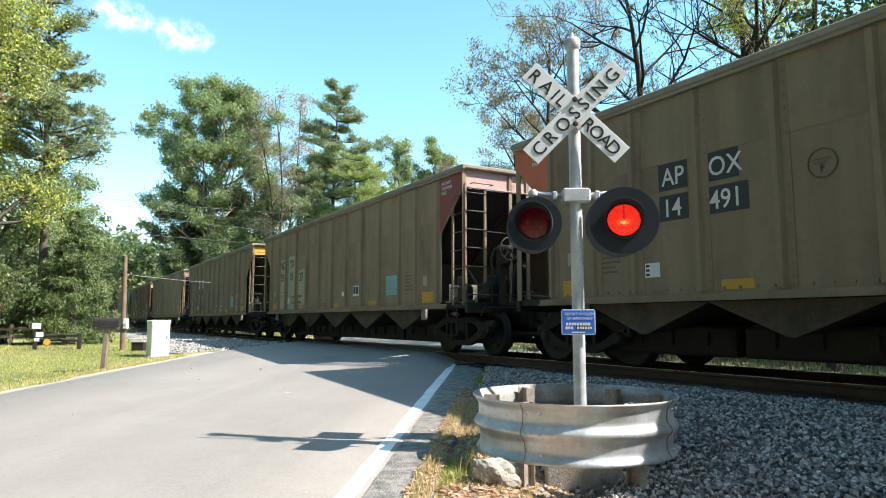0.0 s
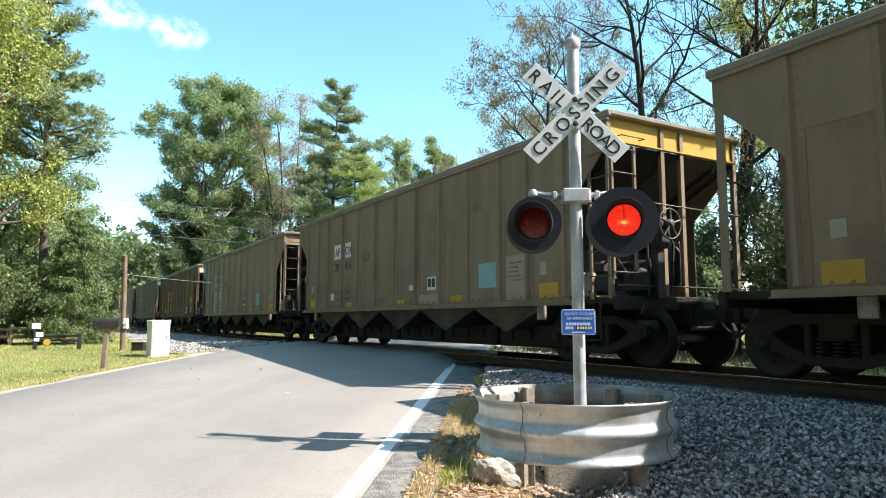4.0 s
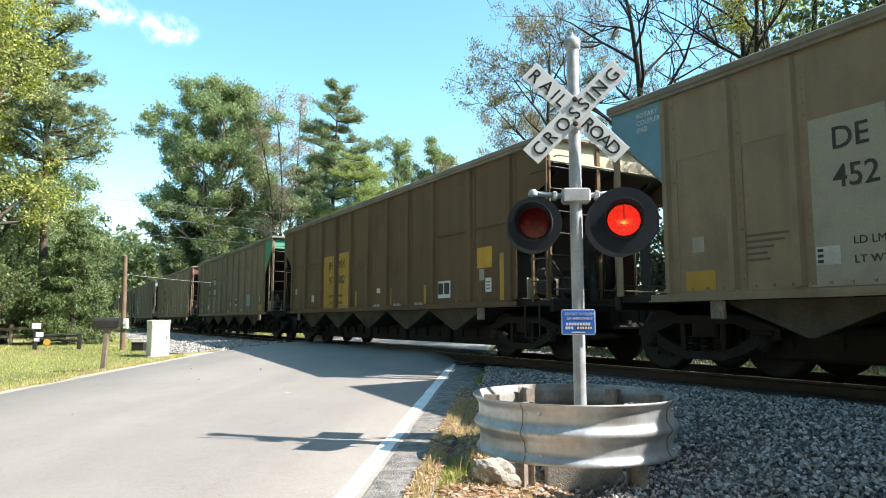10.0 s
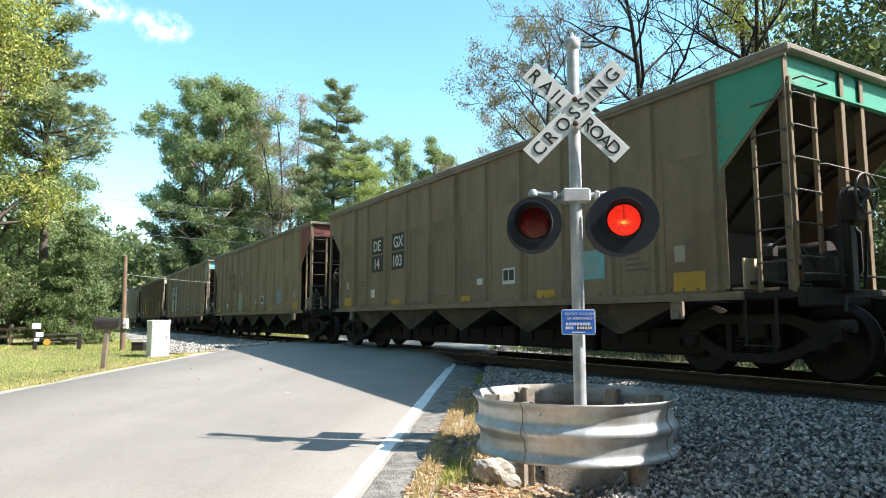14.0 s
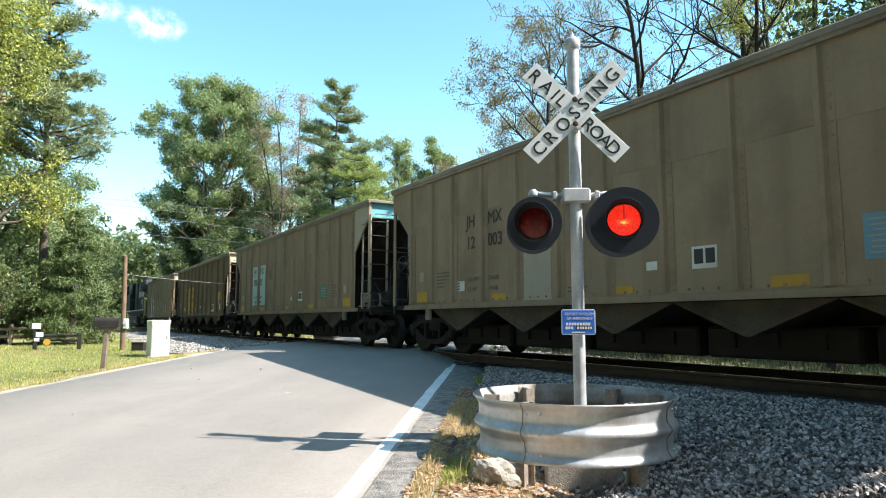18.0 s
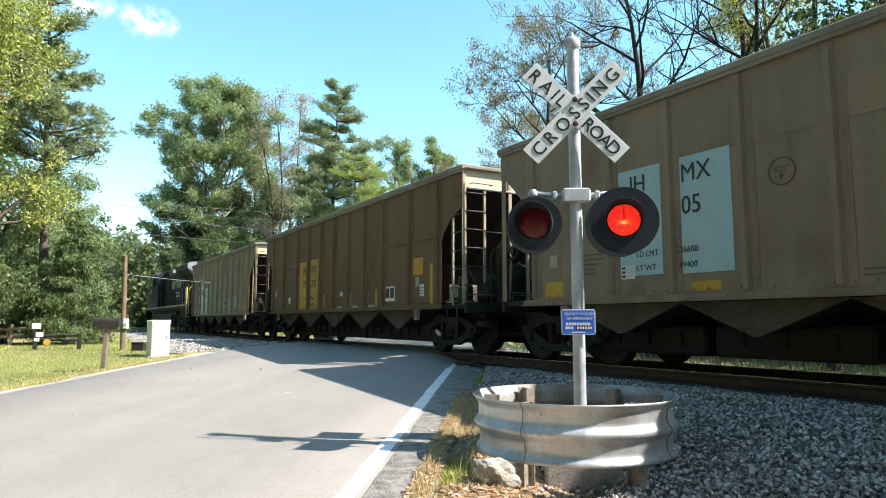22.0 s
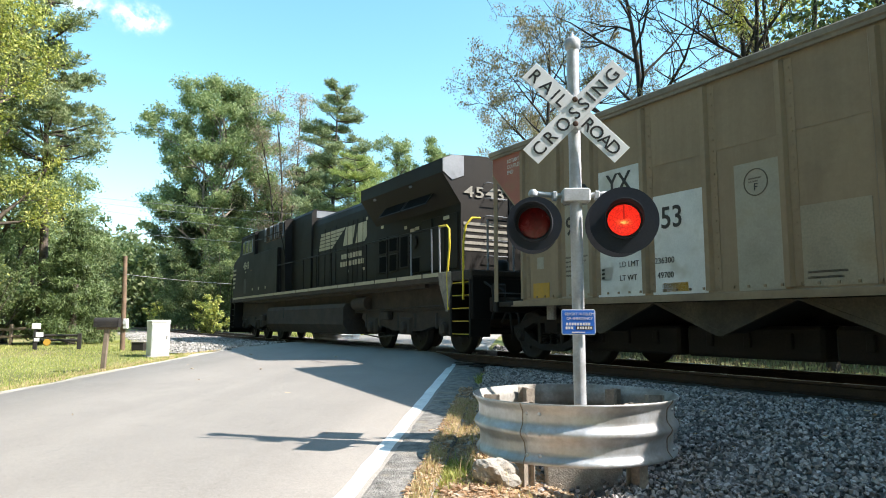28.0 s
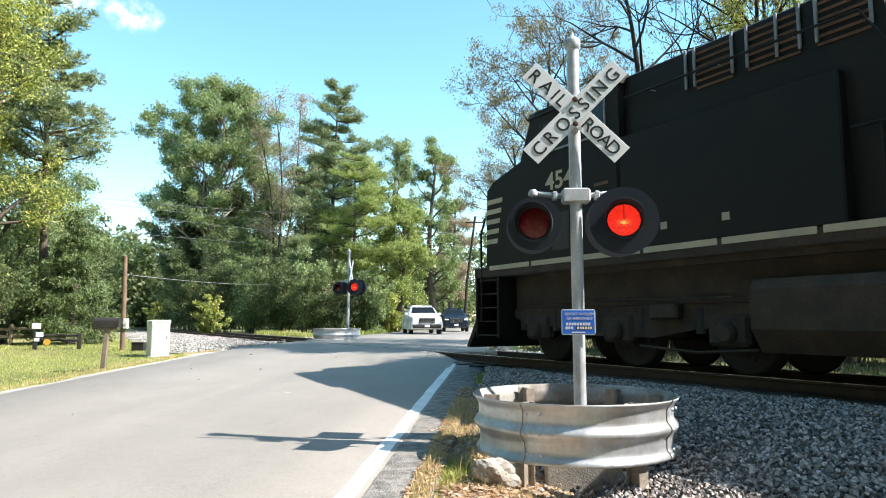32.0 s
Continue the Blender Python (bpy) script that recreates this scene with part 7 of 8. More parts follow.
# limbs over the rails, beyond the train
tree("bare_limbed_tree", 6.5, 20.0, 12.8, 9.5, LEAF_DRY, 20000, 0.085, "dark-limbed tree with sparse olive-brown hanging leaves", 0.38, BARK_DARK, 23, lean=(-0.8, 0.3), limbs=14, kids=(4, 6), cr=0.3, aspect=0.36, droop=1.4, up=0.08, trunk_r=0.2, depth=3)
tree("bare_limbed_tree", 9.2, 20.6, 13.8, 8.5, LEAF_DRY, 11000, 0.085, "dark bare-limbed tree with few yellowing leaves", 0.34, BARK_DARK, 24, lean=(0.6, 0.2), limbs=12, kids=(3, 5), cr=0.3, aspect=0.36, droop=1.2, trunk_r=0.2, depth=3, forks=2)
tree("bare_limbed_tree", 11.3, 22.0, 13.2, 8.0, LEAF_LIGHT, 12750, 0.114, "tree with yellow-green leaves over the cars", 0.32, BARK_DARK, 25, limbs=12, kids=(3, 5), cr=0.65, trunk_r=0.2)
tree("oak_tree", 15.0, 19.5, 12.8, 8.5, LEAF_THICKET, 20400, 0.13, "dark green oak close behind the cars", 0.22, BARK_DARK, 26, limbs=12, cr=0.9)
tree("oak_tree", 9.9, 13.1, 11.2, 7.4, LEAF_DARK, 28000, 0.14, "dark leafy oak reaching over the track", 0.28, BARK_DARK, 21, limbs=16, kids=(4, 5), cr=0.95)
# crown sits above the view, added to shade the passing car ends
tree("oak_tree", 9.4, 16.0, 16.0, 7.0, LEAF_DARK, 22000, 0.18, "tall oak added for its high unseen crown, which shades the rails", 0.66, BARK_DARK, 29, limbs=14, kids=(4, 6), cr=0.9, trunk_r=0.11)
tree("bare_limbed_tree", 4.0, 24.0, 12.4, 7.6, LEAF_DRY, 22000, 0.09, "tree with hanging olive-brown leaves over the crossing", 0.42, BARK_DARK, 28, lean=(-0.2, 0), limbs=13, kids=(4, 6), cr=0.34, aspect=0.36, droop=1.4, up=0.05, trunk_r=0.16, depth=3)
tree("bare_limbed_tree", 5.6, 38.0, 12.2, 11.0, LEAF_DRY, 16000, 0.150, "brown-leaved tree hanging over the far road", 0.3, BARK_DARK, 27, lean=(-1.6, 0), limbs=11, kids=(3, 5), cr=0.75, aspect=0.4, droop=1.2)

# near the road, on the lawn side
tree("sweetgum_tree", -16.3, 21.5, 18.0, 9.0, LEAF_LIGHT, 56000, 0.115, "large yellow-green leafy tree at the lawn's edge", 0.06, BARK, 31, limbs=22, kids=(4, 6), cr=0.72, depth=2)
tree("sweetgum_tree", -15.9, 19.0, 15.5, 8.0, LEAF_LIGHT, 46000, 0.105, "yellow-green leafy tree near the roadside", 0.05, BARK, 32, limbs=20, kids=(4, 6), cr=0.68)
tree("sweetgum_tree", -17.0, 25.0, 13.0, 8.0, LEAF_OAK, 32000, 0.12, "green leafy tree filling the lawn's edge", 0.04, BARK, 39, limbs=18, kids=(4, 6), cr=0.7)
cedar(-13.35, 24.0, 4.9, 3.5, 20000, 0.13, "dense dark green cedar by the gate", 34)
cedar(-20.5, 33.0, 7.4, 4.8, 9000, 0.24, "dark green cedar behind the gate", 35)
bush(-19.5, 27.5, 3.4, 4.0, LEAF_OAK, 4200, 0.18, "leafy shrub behind the fence", 81)
pine("pine_tree", -14.9, 24.4, 13.2, 4.8, 36000, 0.24, "pine with needle-tufted bough tips against the sky", 0.52, 83, LEAF_PINE, tiers=13)
bush(-16.2, 23.6, 4.6, 3.6, LEAF_DARK, 6000, 0.15, "leafy shrub hiding the trunks", 84)
bush(-14.6, 20.6, 3.4, 2.6, LEAF_DARK, 5200, 0.13, "light leafy shrub beside the cedar", 85)
bush(-17.0, 24.2, 2.6, 3.2, LEAF_DARK, 3600, 0.15, "light leafy shrub at the lawn's edge", 82)
tree("oak_tree", -25.8, 44, 11.0, 6.5, LEAF_OAK, 14000, 0.228, "green oak beyond the lawn", 0.06, BARK, 36, limbs=13, cr=0.9)
tree("oak_tree", -26.0, 37, 13.5, 8, LEAF_DARK, 15300, 0.228, "dark oak beyond the gate", 0.06, BARK, 37, limbs=12, cr=1.1)
tree("oak_tree", -34.2, 62, 10.0, 6, LEAF_OAK, 13600, 0.274, "oak beside the track in the distance", 0.06, BARK, 38, limbs=12, cr=0.9)

tree("oak_tree", -28.2, 53, 7.6, 6.0, LEAF_DARK, 16000, 0.26, "dark spreading oak beside the distant track", 0.04, BARK, 71, limbs=13, cr=1.1)
tree("oak_tree", -17.2, 64, 14.0, 9.5, LEAF_OAK, 16000, 0.3, "rounded green oak among the taller trees", 0.08, BARK, 72, limbs=13, cr=1.2)
bush(-25.0, 46.0, 5.4, 4.4, LEAF_DARK, 8000, 0.22, "dark shrub at the wood's edge by the track", 73)
# a thicket behind the lawn on the train's far side
for k, (s_, q_, h_, w_) in enumerate(((6.0, 18.8, 6.5, 5.0), (8.2, 19.4, 6.0, 4.6), (10.2, 18.6, 7.0, 4.8), (12.4, 19.2, 6.2, 4.6), (14.4, 18.4, 6.8, 4.6), (16.6, 19.0, 5.6, 4.2), (18.6, 18.2, 4.8, 3.6), (9.0, 23.5, 9.0, 6.0), (13.5, 23.0, 9.0, 6.0))):
    p = TD * s_ + TN * q_
    bush(p.x, p.y, h_, w_, LEAF_THICKET, 5200, 0.2, "dense dark shrub in the shade behind the track", 90 + k)

# woods all round, far off and behind
def far_wood(name, spots, n, size, leaf, label):
    cs, rr = [], []
    for x, y, h in spots:
        for i in range(9):
            u = (i + 0.5) / 9
            cs.append((x + rng.normal() * 1.6, y + rng.normal() * 1.6, h * u))
            rr.append(2.6 * math.sin(math.pi * (0.2 + 0.7 * u)))
    v, f = leaf_cloud(cs, rr, n, size, 0.7, 0.0, True)
    tagged(new(name, raw_mesh(name, v, f, leaf)), label, "woods", kind="stuff")


far_wood("woods", [(x, 105 + 14 * math.sin(x * 0.3) + rng.uniform(-5, 5), rng.uniform(11, 19)) for x in np.arange(-85, 100, 2.6)] + [(x, 88 + rng.uniform(-4, 8), rng.uniform(9, 14)) for x in np.arange(-62, -34, 1.6)] + [(x, 86 + rng.uniform(-3, 5), rng.uniform(9, 13)) for x in np.arange(-42, 2, 1.6)], 130000, 0.6, LEAF_DARK, "continuous far wood of mixed green trees")
far_wood("woods", [(46 + rng.uniform(-5, 5), y, rng.uniform(11, 16)) for y in np.arange(2, 100, 4.5)], 14000, 0.7, LEAF_OAK, "wood beyond the lawn behind the track")
# these two woods stand out of view, added to lower the sky light
far_wood("woods", [(-27 + rng.uniform(-3, 3) - 0.25 * max(0, y), y, rng.uniform(14, 19)) for y in np.arange(-16, 50, 2.6)], 22000, 0.8, LEAF_DARK, "unseen dark wood beyond the lawn, added to cut sky light")
far_wood("woods", [(x, -16 + rng.uniform(-3, 3), rng.uniform(14, 19)) for x in np.arange(-34, 10, 2.6)], 20000, 0.8, LEAF_DARK, "unseen wood behind the road, added to cut sky light")

# big unseen crowns added behind and beside the camera to cut the sky light
tree("oak_tree", -9.5, -5.5, 17.0, 12.0, LEAF_DARK, 7000, 0.6, "large unseen oak beside the road, added to cut sky light", 0.2, BARK, 61, limbs=14, cr=1.6)
tree("oak_tree", -1.0, -8.5, 17.5, 12.0, LEAF_DARK, 7000, 0.6, "large unseen oak over the road, added to cut sky light", 0.25, BARK, 62, limbs=14, cr=1.6)
tree("oak_tree", 7.5, -8.0, 16.0, 11.0, LEAF_DARK, 7000, 0.6, "large unseen oak beside the track, added to cut sky light", 0.2, BARK, 63, limbs=14, cr=1.5)
tree("oak_tree", -16.5, 4.0, 17.0, 11.0, LEAF_DARK, 7000, 0.6, "large unseen oak on the lawn, added to cut sky light", 0.15, BARK, 64, limbs=14, cr=1.5)
# ---- roadside things ----
def gz(x, y):
    return float(ground_z(np.array(float(x)), np.array(float(y))))


cb = thing("relay_cabinet", Matrix.Translation((-7.44, 17.45, gz(-7.44, 17.45))) @ pose(0, 0, 0, 0, 0, 40), "small white metal relay cabinet with a capped top", "cabinet")
part("body", Geo().box((0, 0, 0.44), (0.46, 0.42, 0.9), ch=0.015), WHITE_PAINT, cb)
part("cap", Geo().box((0, 0, 0.915), (0.49, 0.45, 0.07), ch=0.02).box((0, 0, 0.86), (0.47, 0.43, 0.04)), WHITE_PAINT, cb)
part("door", Geo().box((0, -0.216, 0.45), (0.4, 0.016, 0.76), ch=0.005), WHITE_PAINT, cb)
part("latch", Geo().box((0.15, -0.23, 0.5), (0.02, 0.02, 0.09), ch=0.004), BLACK_IRON, cb)
part("footing", Geo().box((0, 0, -0.01), (0.6, 0.56, 0.08), ch=0.01), CONCRETE, cb)

mb = thing("mailbox", Matrix.Translation((-6.99, 13.8, gz(-6.99, 13.8))) @ pose(0, 0, 0, 0, 0, 8), "black mailbox on a leaning weathered wooden post", "mailbox")
part("post", Geo().box((0.02, 0, 0.42), (0.09, 0.09, 0.95), ry=3, ch=0.008), WOOD_GREY, mb)
part("arm", Geo().box((0.04, 0, 0.87), (0.4, 0.08, 0.05), ch=0.006), WOOD_GREY, mb)
g = Geo()
arc = [(-0.09, 0.0), (0.09, 0.0)] + [(0.09 * math.cos(a), 0.11 + 0.09 * math.sin(a)) for a in np.linspace(0, math.pi, 11)]
bx = part("box", g.prism([(u, w + 0.895) for u, w in arc], -0.20, 0.27, "x"), BLACK_IRON, mb, "rounded black metal box")
part("lid", Geo().prism([(u * 1.05, w * 1.03 + 0.893) for u, w in arc], 0.27, 0.285, "x"), BLACK_IRON, bx)

up = thing("utility_pole", Matrix.Translation((-9.4, 19.62, gz(-9.4, 19.62))), "short brown wooden utility pole with a white meter box", "pole")
part("pole", Geo().tube([(0, 0, -0.1), (-0.02, 0, 1.4), (-0.05, 0, 2.78)], [0.075, 0.066, 0.058], 12), POLE_WOOD, up)
part("meter_box", Geo().box((0.09, -0.05, 0.78), (0.14, 0.1, 0.3), ch=0.02).cyl((0.09, -0.1, 0.82), (0.09, -0.14, 0.82), 0.06), WHITE_PAINT, up)
ub = thing("ground_box", Matrix.Translation((-8.75, 19.3, gz(-8.75, 19.3))), "small dark utility box in the grass", "utility box")
part("box", Geo().box((0, 0, 0.12), (0.36, 0.3, 0.26), ch=0.02), BLACK_IRON, ub)
part("lid", Geo().box((0, 0, 0.265), (0.4, 0.34, 0.035), ch=0.01), CONCRETE, ub)

gt = thing("pipe_gate", Matrix.Translation((-12.2, 20.0, gz(-12.2, 20))) @ pose(0, 0, 0, 0, 0, 18), "dark pipe gate with white signs and a yellow reflector", "gate")
for x, h in ((0, 0.62), (1.18, 0.48)):
    part("gate_post", Geo().box((x, 0, h / 2), (0.11, 0.11, h), ch=0.01), BLACK_IRON, gt)
for z, dz in ((0.42, 0.0), (0.30, -0.12)):
    part("gate_bar", Geo().tube([(0.0, 0, z), (1.18, 0, z + dz * 0.3)], 0.035, 8), BLACK_IRON, gt)
part("gate_brace", Geo().tube([(0.1, 0, 0.4), (1.1, 0, 0.16)], 0.02, 6), BLACK_IRON, gt)
part("reflector", Geo().lathe([(0.10, 0.0), (0.10, 0.012), (0.02, 0.02)], (0.32, -0.06, 0.22), 20, "y"), P_YELLOW, gt, "round yellow reflector")
part("notice", Geo().box((0.12, -0.07, 0.45), (0.2, 0.01, 0.14)), SIGN_WHITE, gt, "white notice plate")
part("notice", Geo().box((0.02, -0.07, 0.70), (0.24, 0.02, 0.17), ch=0.01), SIGN_WHITE, gt, "white notice plate")
part("notice", Geo().box((0.05, -0.07, 0.30), (0.14, 0.01, 0.10)), SIGN_WHITE, gt)
fence = thing("rail_fence", Matrix.Translation((-15.2, 23.5, gz(-15.2, 23.5))), "low weathered split-rail fence at the wood's edge", "fence")
for x in (-4, -2, 0, 2):
    part("fence_post", Geo().box((x, 0, 0.35), (0.1, 0.1, 0.75), ch=0.01), WOOD_GREY, fence)
for x in (-3, -1, 1):
    for z in (0.28, 0.55):
        part("fence_rail", Geo().box((x, 0, z), (2.05, 0.05, 0.1), ry=random.uniform(-1.5, 1.5), ch=0.01), WOOD_GREY, fence)

# concrete lump by the ring
lump = Geo()
me = bmesh.new()
bmesh.ops.create_icosphere(me, subdivisions=4, radius=1)
for v in me.verts:
    k = 1 + 0.35 * noise.noise(v.co * 1.6) + 0.12 * noise.noise(v.co * 5) + 0.05 * noise.noise(v.co * 13)
    v.co = Vector((v.co.x * 0.22 * k, v.co.y * 0.12 * k, v.co.z * 0.12 * k))
mesh = bpy.data.meshes.new("concrete_lump")
me.to_mesh(mesh)
me.free()
mesh.polygons.foreach_set("use_smooth", [False] * len(mesh.polygons))
mesh.materials.append(CONCRETE)
ob = new("concrete_lump", mesh)
ob.matrix_basis = pose(0.45, 5.5, gz(0.45, 5.5) + 0.09, 0, 20, 30)
tagged(ob, "rough broken lump of pale concrete beside the ring", "concrete lump")

# wires
WIRE = surf("wire_aluminium", (0.42, 0.42, 0.41), 0.6, metal=0.3, var=0.1)
for k, (xa, ya, za, xb, yb, zb, sag) in enumerate((
        (-9.45, 19.6, 2.1, -11.6, 44.0, 3.16, 0.12),
        (-29.7, 55.0, 11.1, 2.6, 55.0, 9.06, 0.35), (-29.7, 55.0, 10.7, 2.5, 55.0, 7.96, 0.35), (-29.7, 55.0, 10.1, 2.3, 55.0, 6.86, 0.35), (-29.7, 55.0, 8.4, 2.2, 55.0, 6.4, 0.35))):
    pts = []
    for i in range(13):
        u = i / 12
        pts.append((xa + (xb - xa) * u, ya + (yb - ya) * u, za + (zb - za) * u - sag * 4 * u * (1 - u)))
    tagged(part("overhead_wire", Geo().tube(pts, 0.014 if k > 0 else 0.008, 5), WIRE), "thin pale overhead wire", "wire", "overhead wires")
rp = thing("roadside_pole", Matrix.Translation((1.75, 55, gz(1.75, 55))), "tall dark leaning utility pole by the far road", "pole")
part("pole", Geo().tube([(0, 0, -0.1), (0.25, 0, 4), (0.95, 0, 9.5)], [0.14, 0.12, 0.09], 10), BARK_DARK, rp)
part("crossarm", Geo().box((0.9, 0, 9.0), (1.6, 0.1, 0.1), ch=0.01), BARK_DARK, rp)

hy = thing("marker_post", Matrix.Translation((-3.3, 40.5, gz(-3.3, 40.5))), "short yellow marker post on the verge", "post")
part("post", Geo().lathe([(0.07, 0), (0.07, 0.5), (0.09, 0.52), (0.06, 0.62), (0.01, 0.66)], (0, 0, 0), 12), P_YELLOW, hy)

# ---- waiting vehicles behind the rails ----
CAR_WHITE = surf("white_car_paint", (0.78, 0.78, 0.79), 0.25, var=0.03, bump=0.0, spec=0.6)
CAR_BLUE = surf("dark_blue_car_paint", (0.006, 0.012, 0.026), 0.22, var=0.05, bump=0.0, spec=0.6)
TYRE = surf("tyre_rubber", (0.02, 0.02, 0.021), 0.9, var=0.2, bump=0.2)
CHROME = surf("chrome", (0.6, 0.61, 0.62), 0.2, metal=0.9, var=0.05, bump=0.0)
HEADLAMP = surf("headlamp_glass", (0.8, 0.82, 0.84), 0.1, var=0.03, bump=0.0)


def vehicle(name, x, y, rz, paint_, label, pickup=False):
    """Front faces -y. Body from lofted cross-sections."""
    c = thing(name, Matrix.Translation((x, y, gz(x, y) + 0.05)) @ pose(0, 0, 0, 0, 0, rz) @ Matrix.Scale(0.9, 4), label, "car", "waiting vehicles")
    W = 0.98

    def loft(rows):
        vs, fs = [], []
        for yy, zb, zt, wb, wt in rows:
            vs += [(-wb, yy, zb), (-wb * 1.02, yy, zb + (zt - zb) * 0.5), (-wt, yy, zt - 0.06), (-wt + 0.1, yy, zt), (wt - 0.1, yy, zt), (wt, yy, zt - 0.06), (wb * 1.02, yy, zb + (zt - zb) * 0.5), (wb, yy, zb)]
        n = 8
        for i in range(len(rows) - 1):
            for k in range(n):
                fs.append((i * n + k, i * n + (k + 1) % n, (i + 1) * n + (k + 1) % n, (i + 1) * n + k))
        fs += [tuple(range(n)), tuple(range((len(rows) - 1) * n, len(rows) * n))]
        return Geo().add(vs, fs)
    part("body", loft([(-2.45, 0.45, 0.98, 0.86, 0.80), (-2.35, 0.32, 1.08, 0.95, 0.88), (-1.9, 0.3, 1.14, W, 0.93), (-1.0, 0.3, 1.2, W, 0.95), (1.2, 0.3, 1.22, W, 0.95), (2.3, 0.34, 1.2, W, 0.93), (2.48, 0.5, 1.1, 0.9, 0.85)]), paint_, c)
    r1 = 0.9 if pickup else 2.25
    cab = part("cabin", loft([(-1.15, 1.15, 1.2, 0.93, 0.9), (-0.35, 1.15, 1.72, 0.9, 0.70), (0.1, 1.15, 1.80, 0.9, 0.70), (r1 - 0.5, 1.15, 1.79, 0.9, 0.70), (r1, 1.15, 1.3, 0.9, 0.82)]), paint_, c)
    part("windshield", Geo().add([(-0.80, -1.04, 1.27), (0.80, -1.04, 1.27), (0.64, -0.40, 1.70), (-0.64, -0.40, 1.70)], [(0, 1, 2, 3)]), WINDOW_DARK, cab)
    for s in (-1, 1):
        part("side_glass", Geo().add([(s * 0.935, -0.75, 1.26), (s * 0.935, r1 - 0.5, 1.26), (s * 0.79, r1 - 0.6, 1.68), (s * 0.79, -0.25, 1.68)], [(0, 1, 2, 3)]), WINDOW_DARK, cab)
        part("headlamp", Geo().box((s * 0.72, -2.40, 0.92), (0.34, 0.12, 0.13), ch=0.03), HEADLAMP, c)
        part("mirror", Geo().box((s * 1.06, -0.72, 1.26), (0.2, 0.1, 0.16), ch=0.03), paint_, c)
        for yy in (-1.55, 1.55):
            wh = part("wheel", Geo().lathe([(0.22, -0.11), (0.34, -0.11), (0.375, -0.06), (0.375, 0.06), (0.34, 0.11), (0.22, 0.11)], (s * 0.87, yy, 0.375), 24, "x"), TYRE, c)
            part("rim", Geo().lathe([(0.22, -0.1 * s), (0.2, 0.06 * s), (0.06, 0.09 * s), (0.01, 0.1 * s)], (s * 0.87, yy, 0.375), 16, "x"), CHROME, wh)
            part("wheel_arch", Geo().lathe([(0.38, 0.0), (0.47, 0.0)], (s * 0.985, yy, 0.40), 24, "x", False), TYRE, c)
        part("roof_rail", Geo().tube([(s * 0.64, -0.2, 1.80), (s * 0.64, 0.0, 1.85), (s * 0.64, r1 - 0.7, 1.84)], 0.018, 6), CHROME, cab)
    gr = part("grille", Geo().box((0, -2.44, 0.84), (0.98, 0.08, 0.34), ch=0.04), BLACK_IRON, c)
    for k in range(4):
        part("grille_bar", Geo().box((0, -2.485, 0.73 + k * 0.075), (0.94, 0.02, 0.022)), CHROME, gr)
    part("bumper", Geo().box((0, -2.42, 0.5), (1.78, 0.18, 0.24), ch=0.06), BLACK_IRON if not pickup else CAR_BLUE, c)
    part("number_plate", Geo().box((0, -2.52, 0.52), (0.31, 0.012, 0.15)), SIGN_WHITE, c)
    part("roof", Geo().box((0, 0.5, 1.80), (1.2, 1.1, 0.03), ch=0.012), paint_, cab)
    return c


vehicle("white_suv", -1.25, 38.6, 10, CAR_WHITE, "white sport utility vehicle waiting at the crossing")
vehicle("dark_pickup", 0.75, 47.5, 4, CAR_BLUE, "dark blue pickup truck waiting behind the white car", True)

# ---- loose stones, leaves and grass ----
def scatter(name, pts, size, mat, label, cat, lo=0.5, hi=1.3, flat=0.8):
    n = len(pts)
    cube = np.array([(sx, sy, sz) for sx in (-1, 1) for sy in (-1, 1) for sz in (-1, 1)], float)
    v = cube[None] * rng.uniform(0.45, 1.0, (n, 8, 3)) * (size * rng.uniform(lo, hi, (n, 1, 1))) * np.array([1, 0.8, flat * 0.8])
    q = rng.normal(size=(n, 4))
    q /= np.linalg.norm(q, axis=1, keepdims=True)
    w, x, y, z = q.T
    R = np.stack([1 - 2 * (y * y + z * z), 2 * (x * y - w * z), 2 * (x * z + w * y), 2 * (x * y + w * z), 1 - 2 * (x * x + z * z), 2 * (y * z - w * x), 2 * (x * z - w * y), 2 * (y * z + w * x), 1 - 2 * (x * x + y * y)], 1).reshape(n, 3, 3)
    v = np.einsum("nij,nkj->nki", R, v) + np.asarray(pts)[:, None, :]
    base = np.array([(0, 1, 3, 2), (4, 6, 7, 5), (0, 4, 5, 1), (2, 3, 7, 6), (0, 2, 6, 4), (1, 5, 7, 3)])
    f = (base[None] + (np.arange(n) * 8)[:, None, None]).reshape(-1, 4)
    tagged(new(name, raw_mesh(name, v.reshape(-1, 3), f, mat)), label, cat, kind="stuff")


PEBBLE = leafy("ballast_stones", [(0.091, 0.079, 0.076), (0.18, 0.16, 0.153), (0.297, 0.263, 0.251), (0.542, 0.48, 0.454), (0.258, 0.207, 0.174)], 0.85, 0.0)
LITTER = leafy("fallen_leaves", [(0.30, 0.18, 0.09), (0.46, 0.31, 0.19), (0.58, 0.45, 0.32), (0.40, 0.26, 0.16), (0.66, 0.56, 0.44)], 0.8, 0.25)
DRYGRASS = leafy("dry_grass", [(0.33, 0.31, 0.11), (0.50, 0.41, 0.21), (0.62, 0.51, 0.32), (0.55, 0.40, 0.24)], 0.8, 0.3)
LAWN = leafy("lawn_grass", [(0.216, 0.27, 0.061), (0.311, 0.358, 0.095), (0.432, 0.432, 0.149), (0.567, 0.513, 0.243)], 0.8, 0.3)


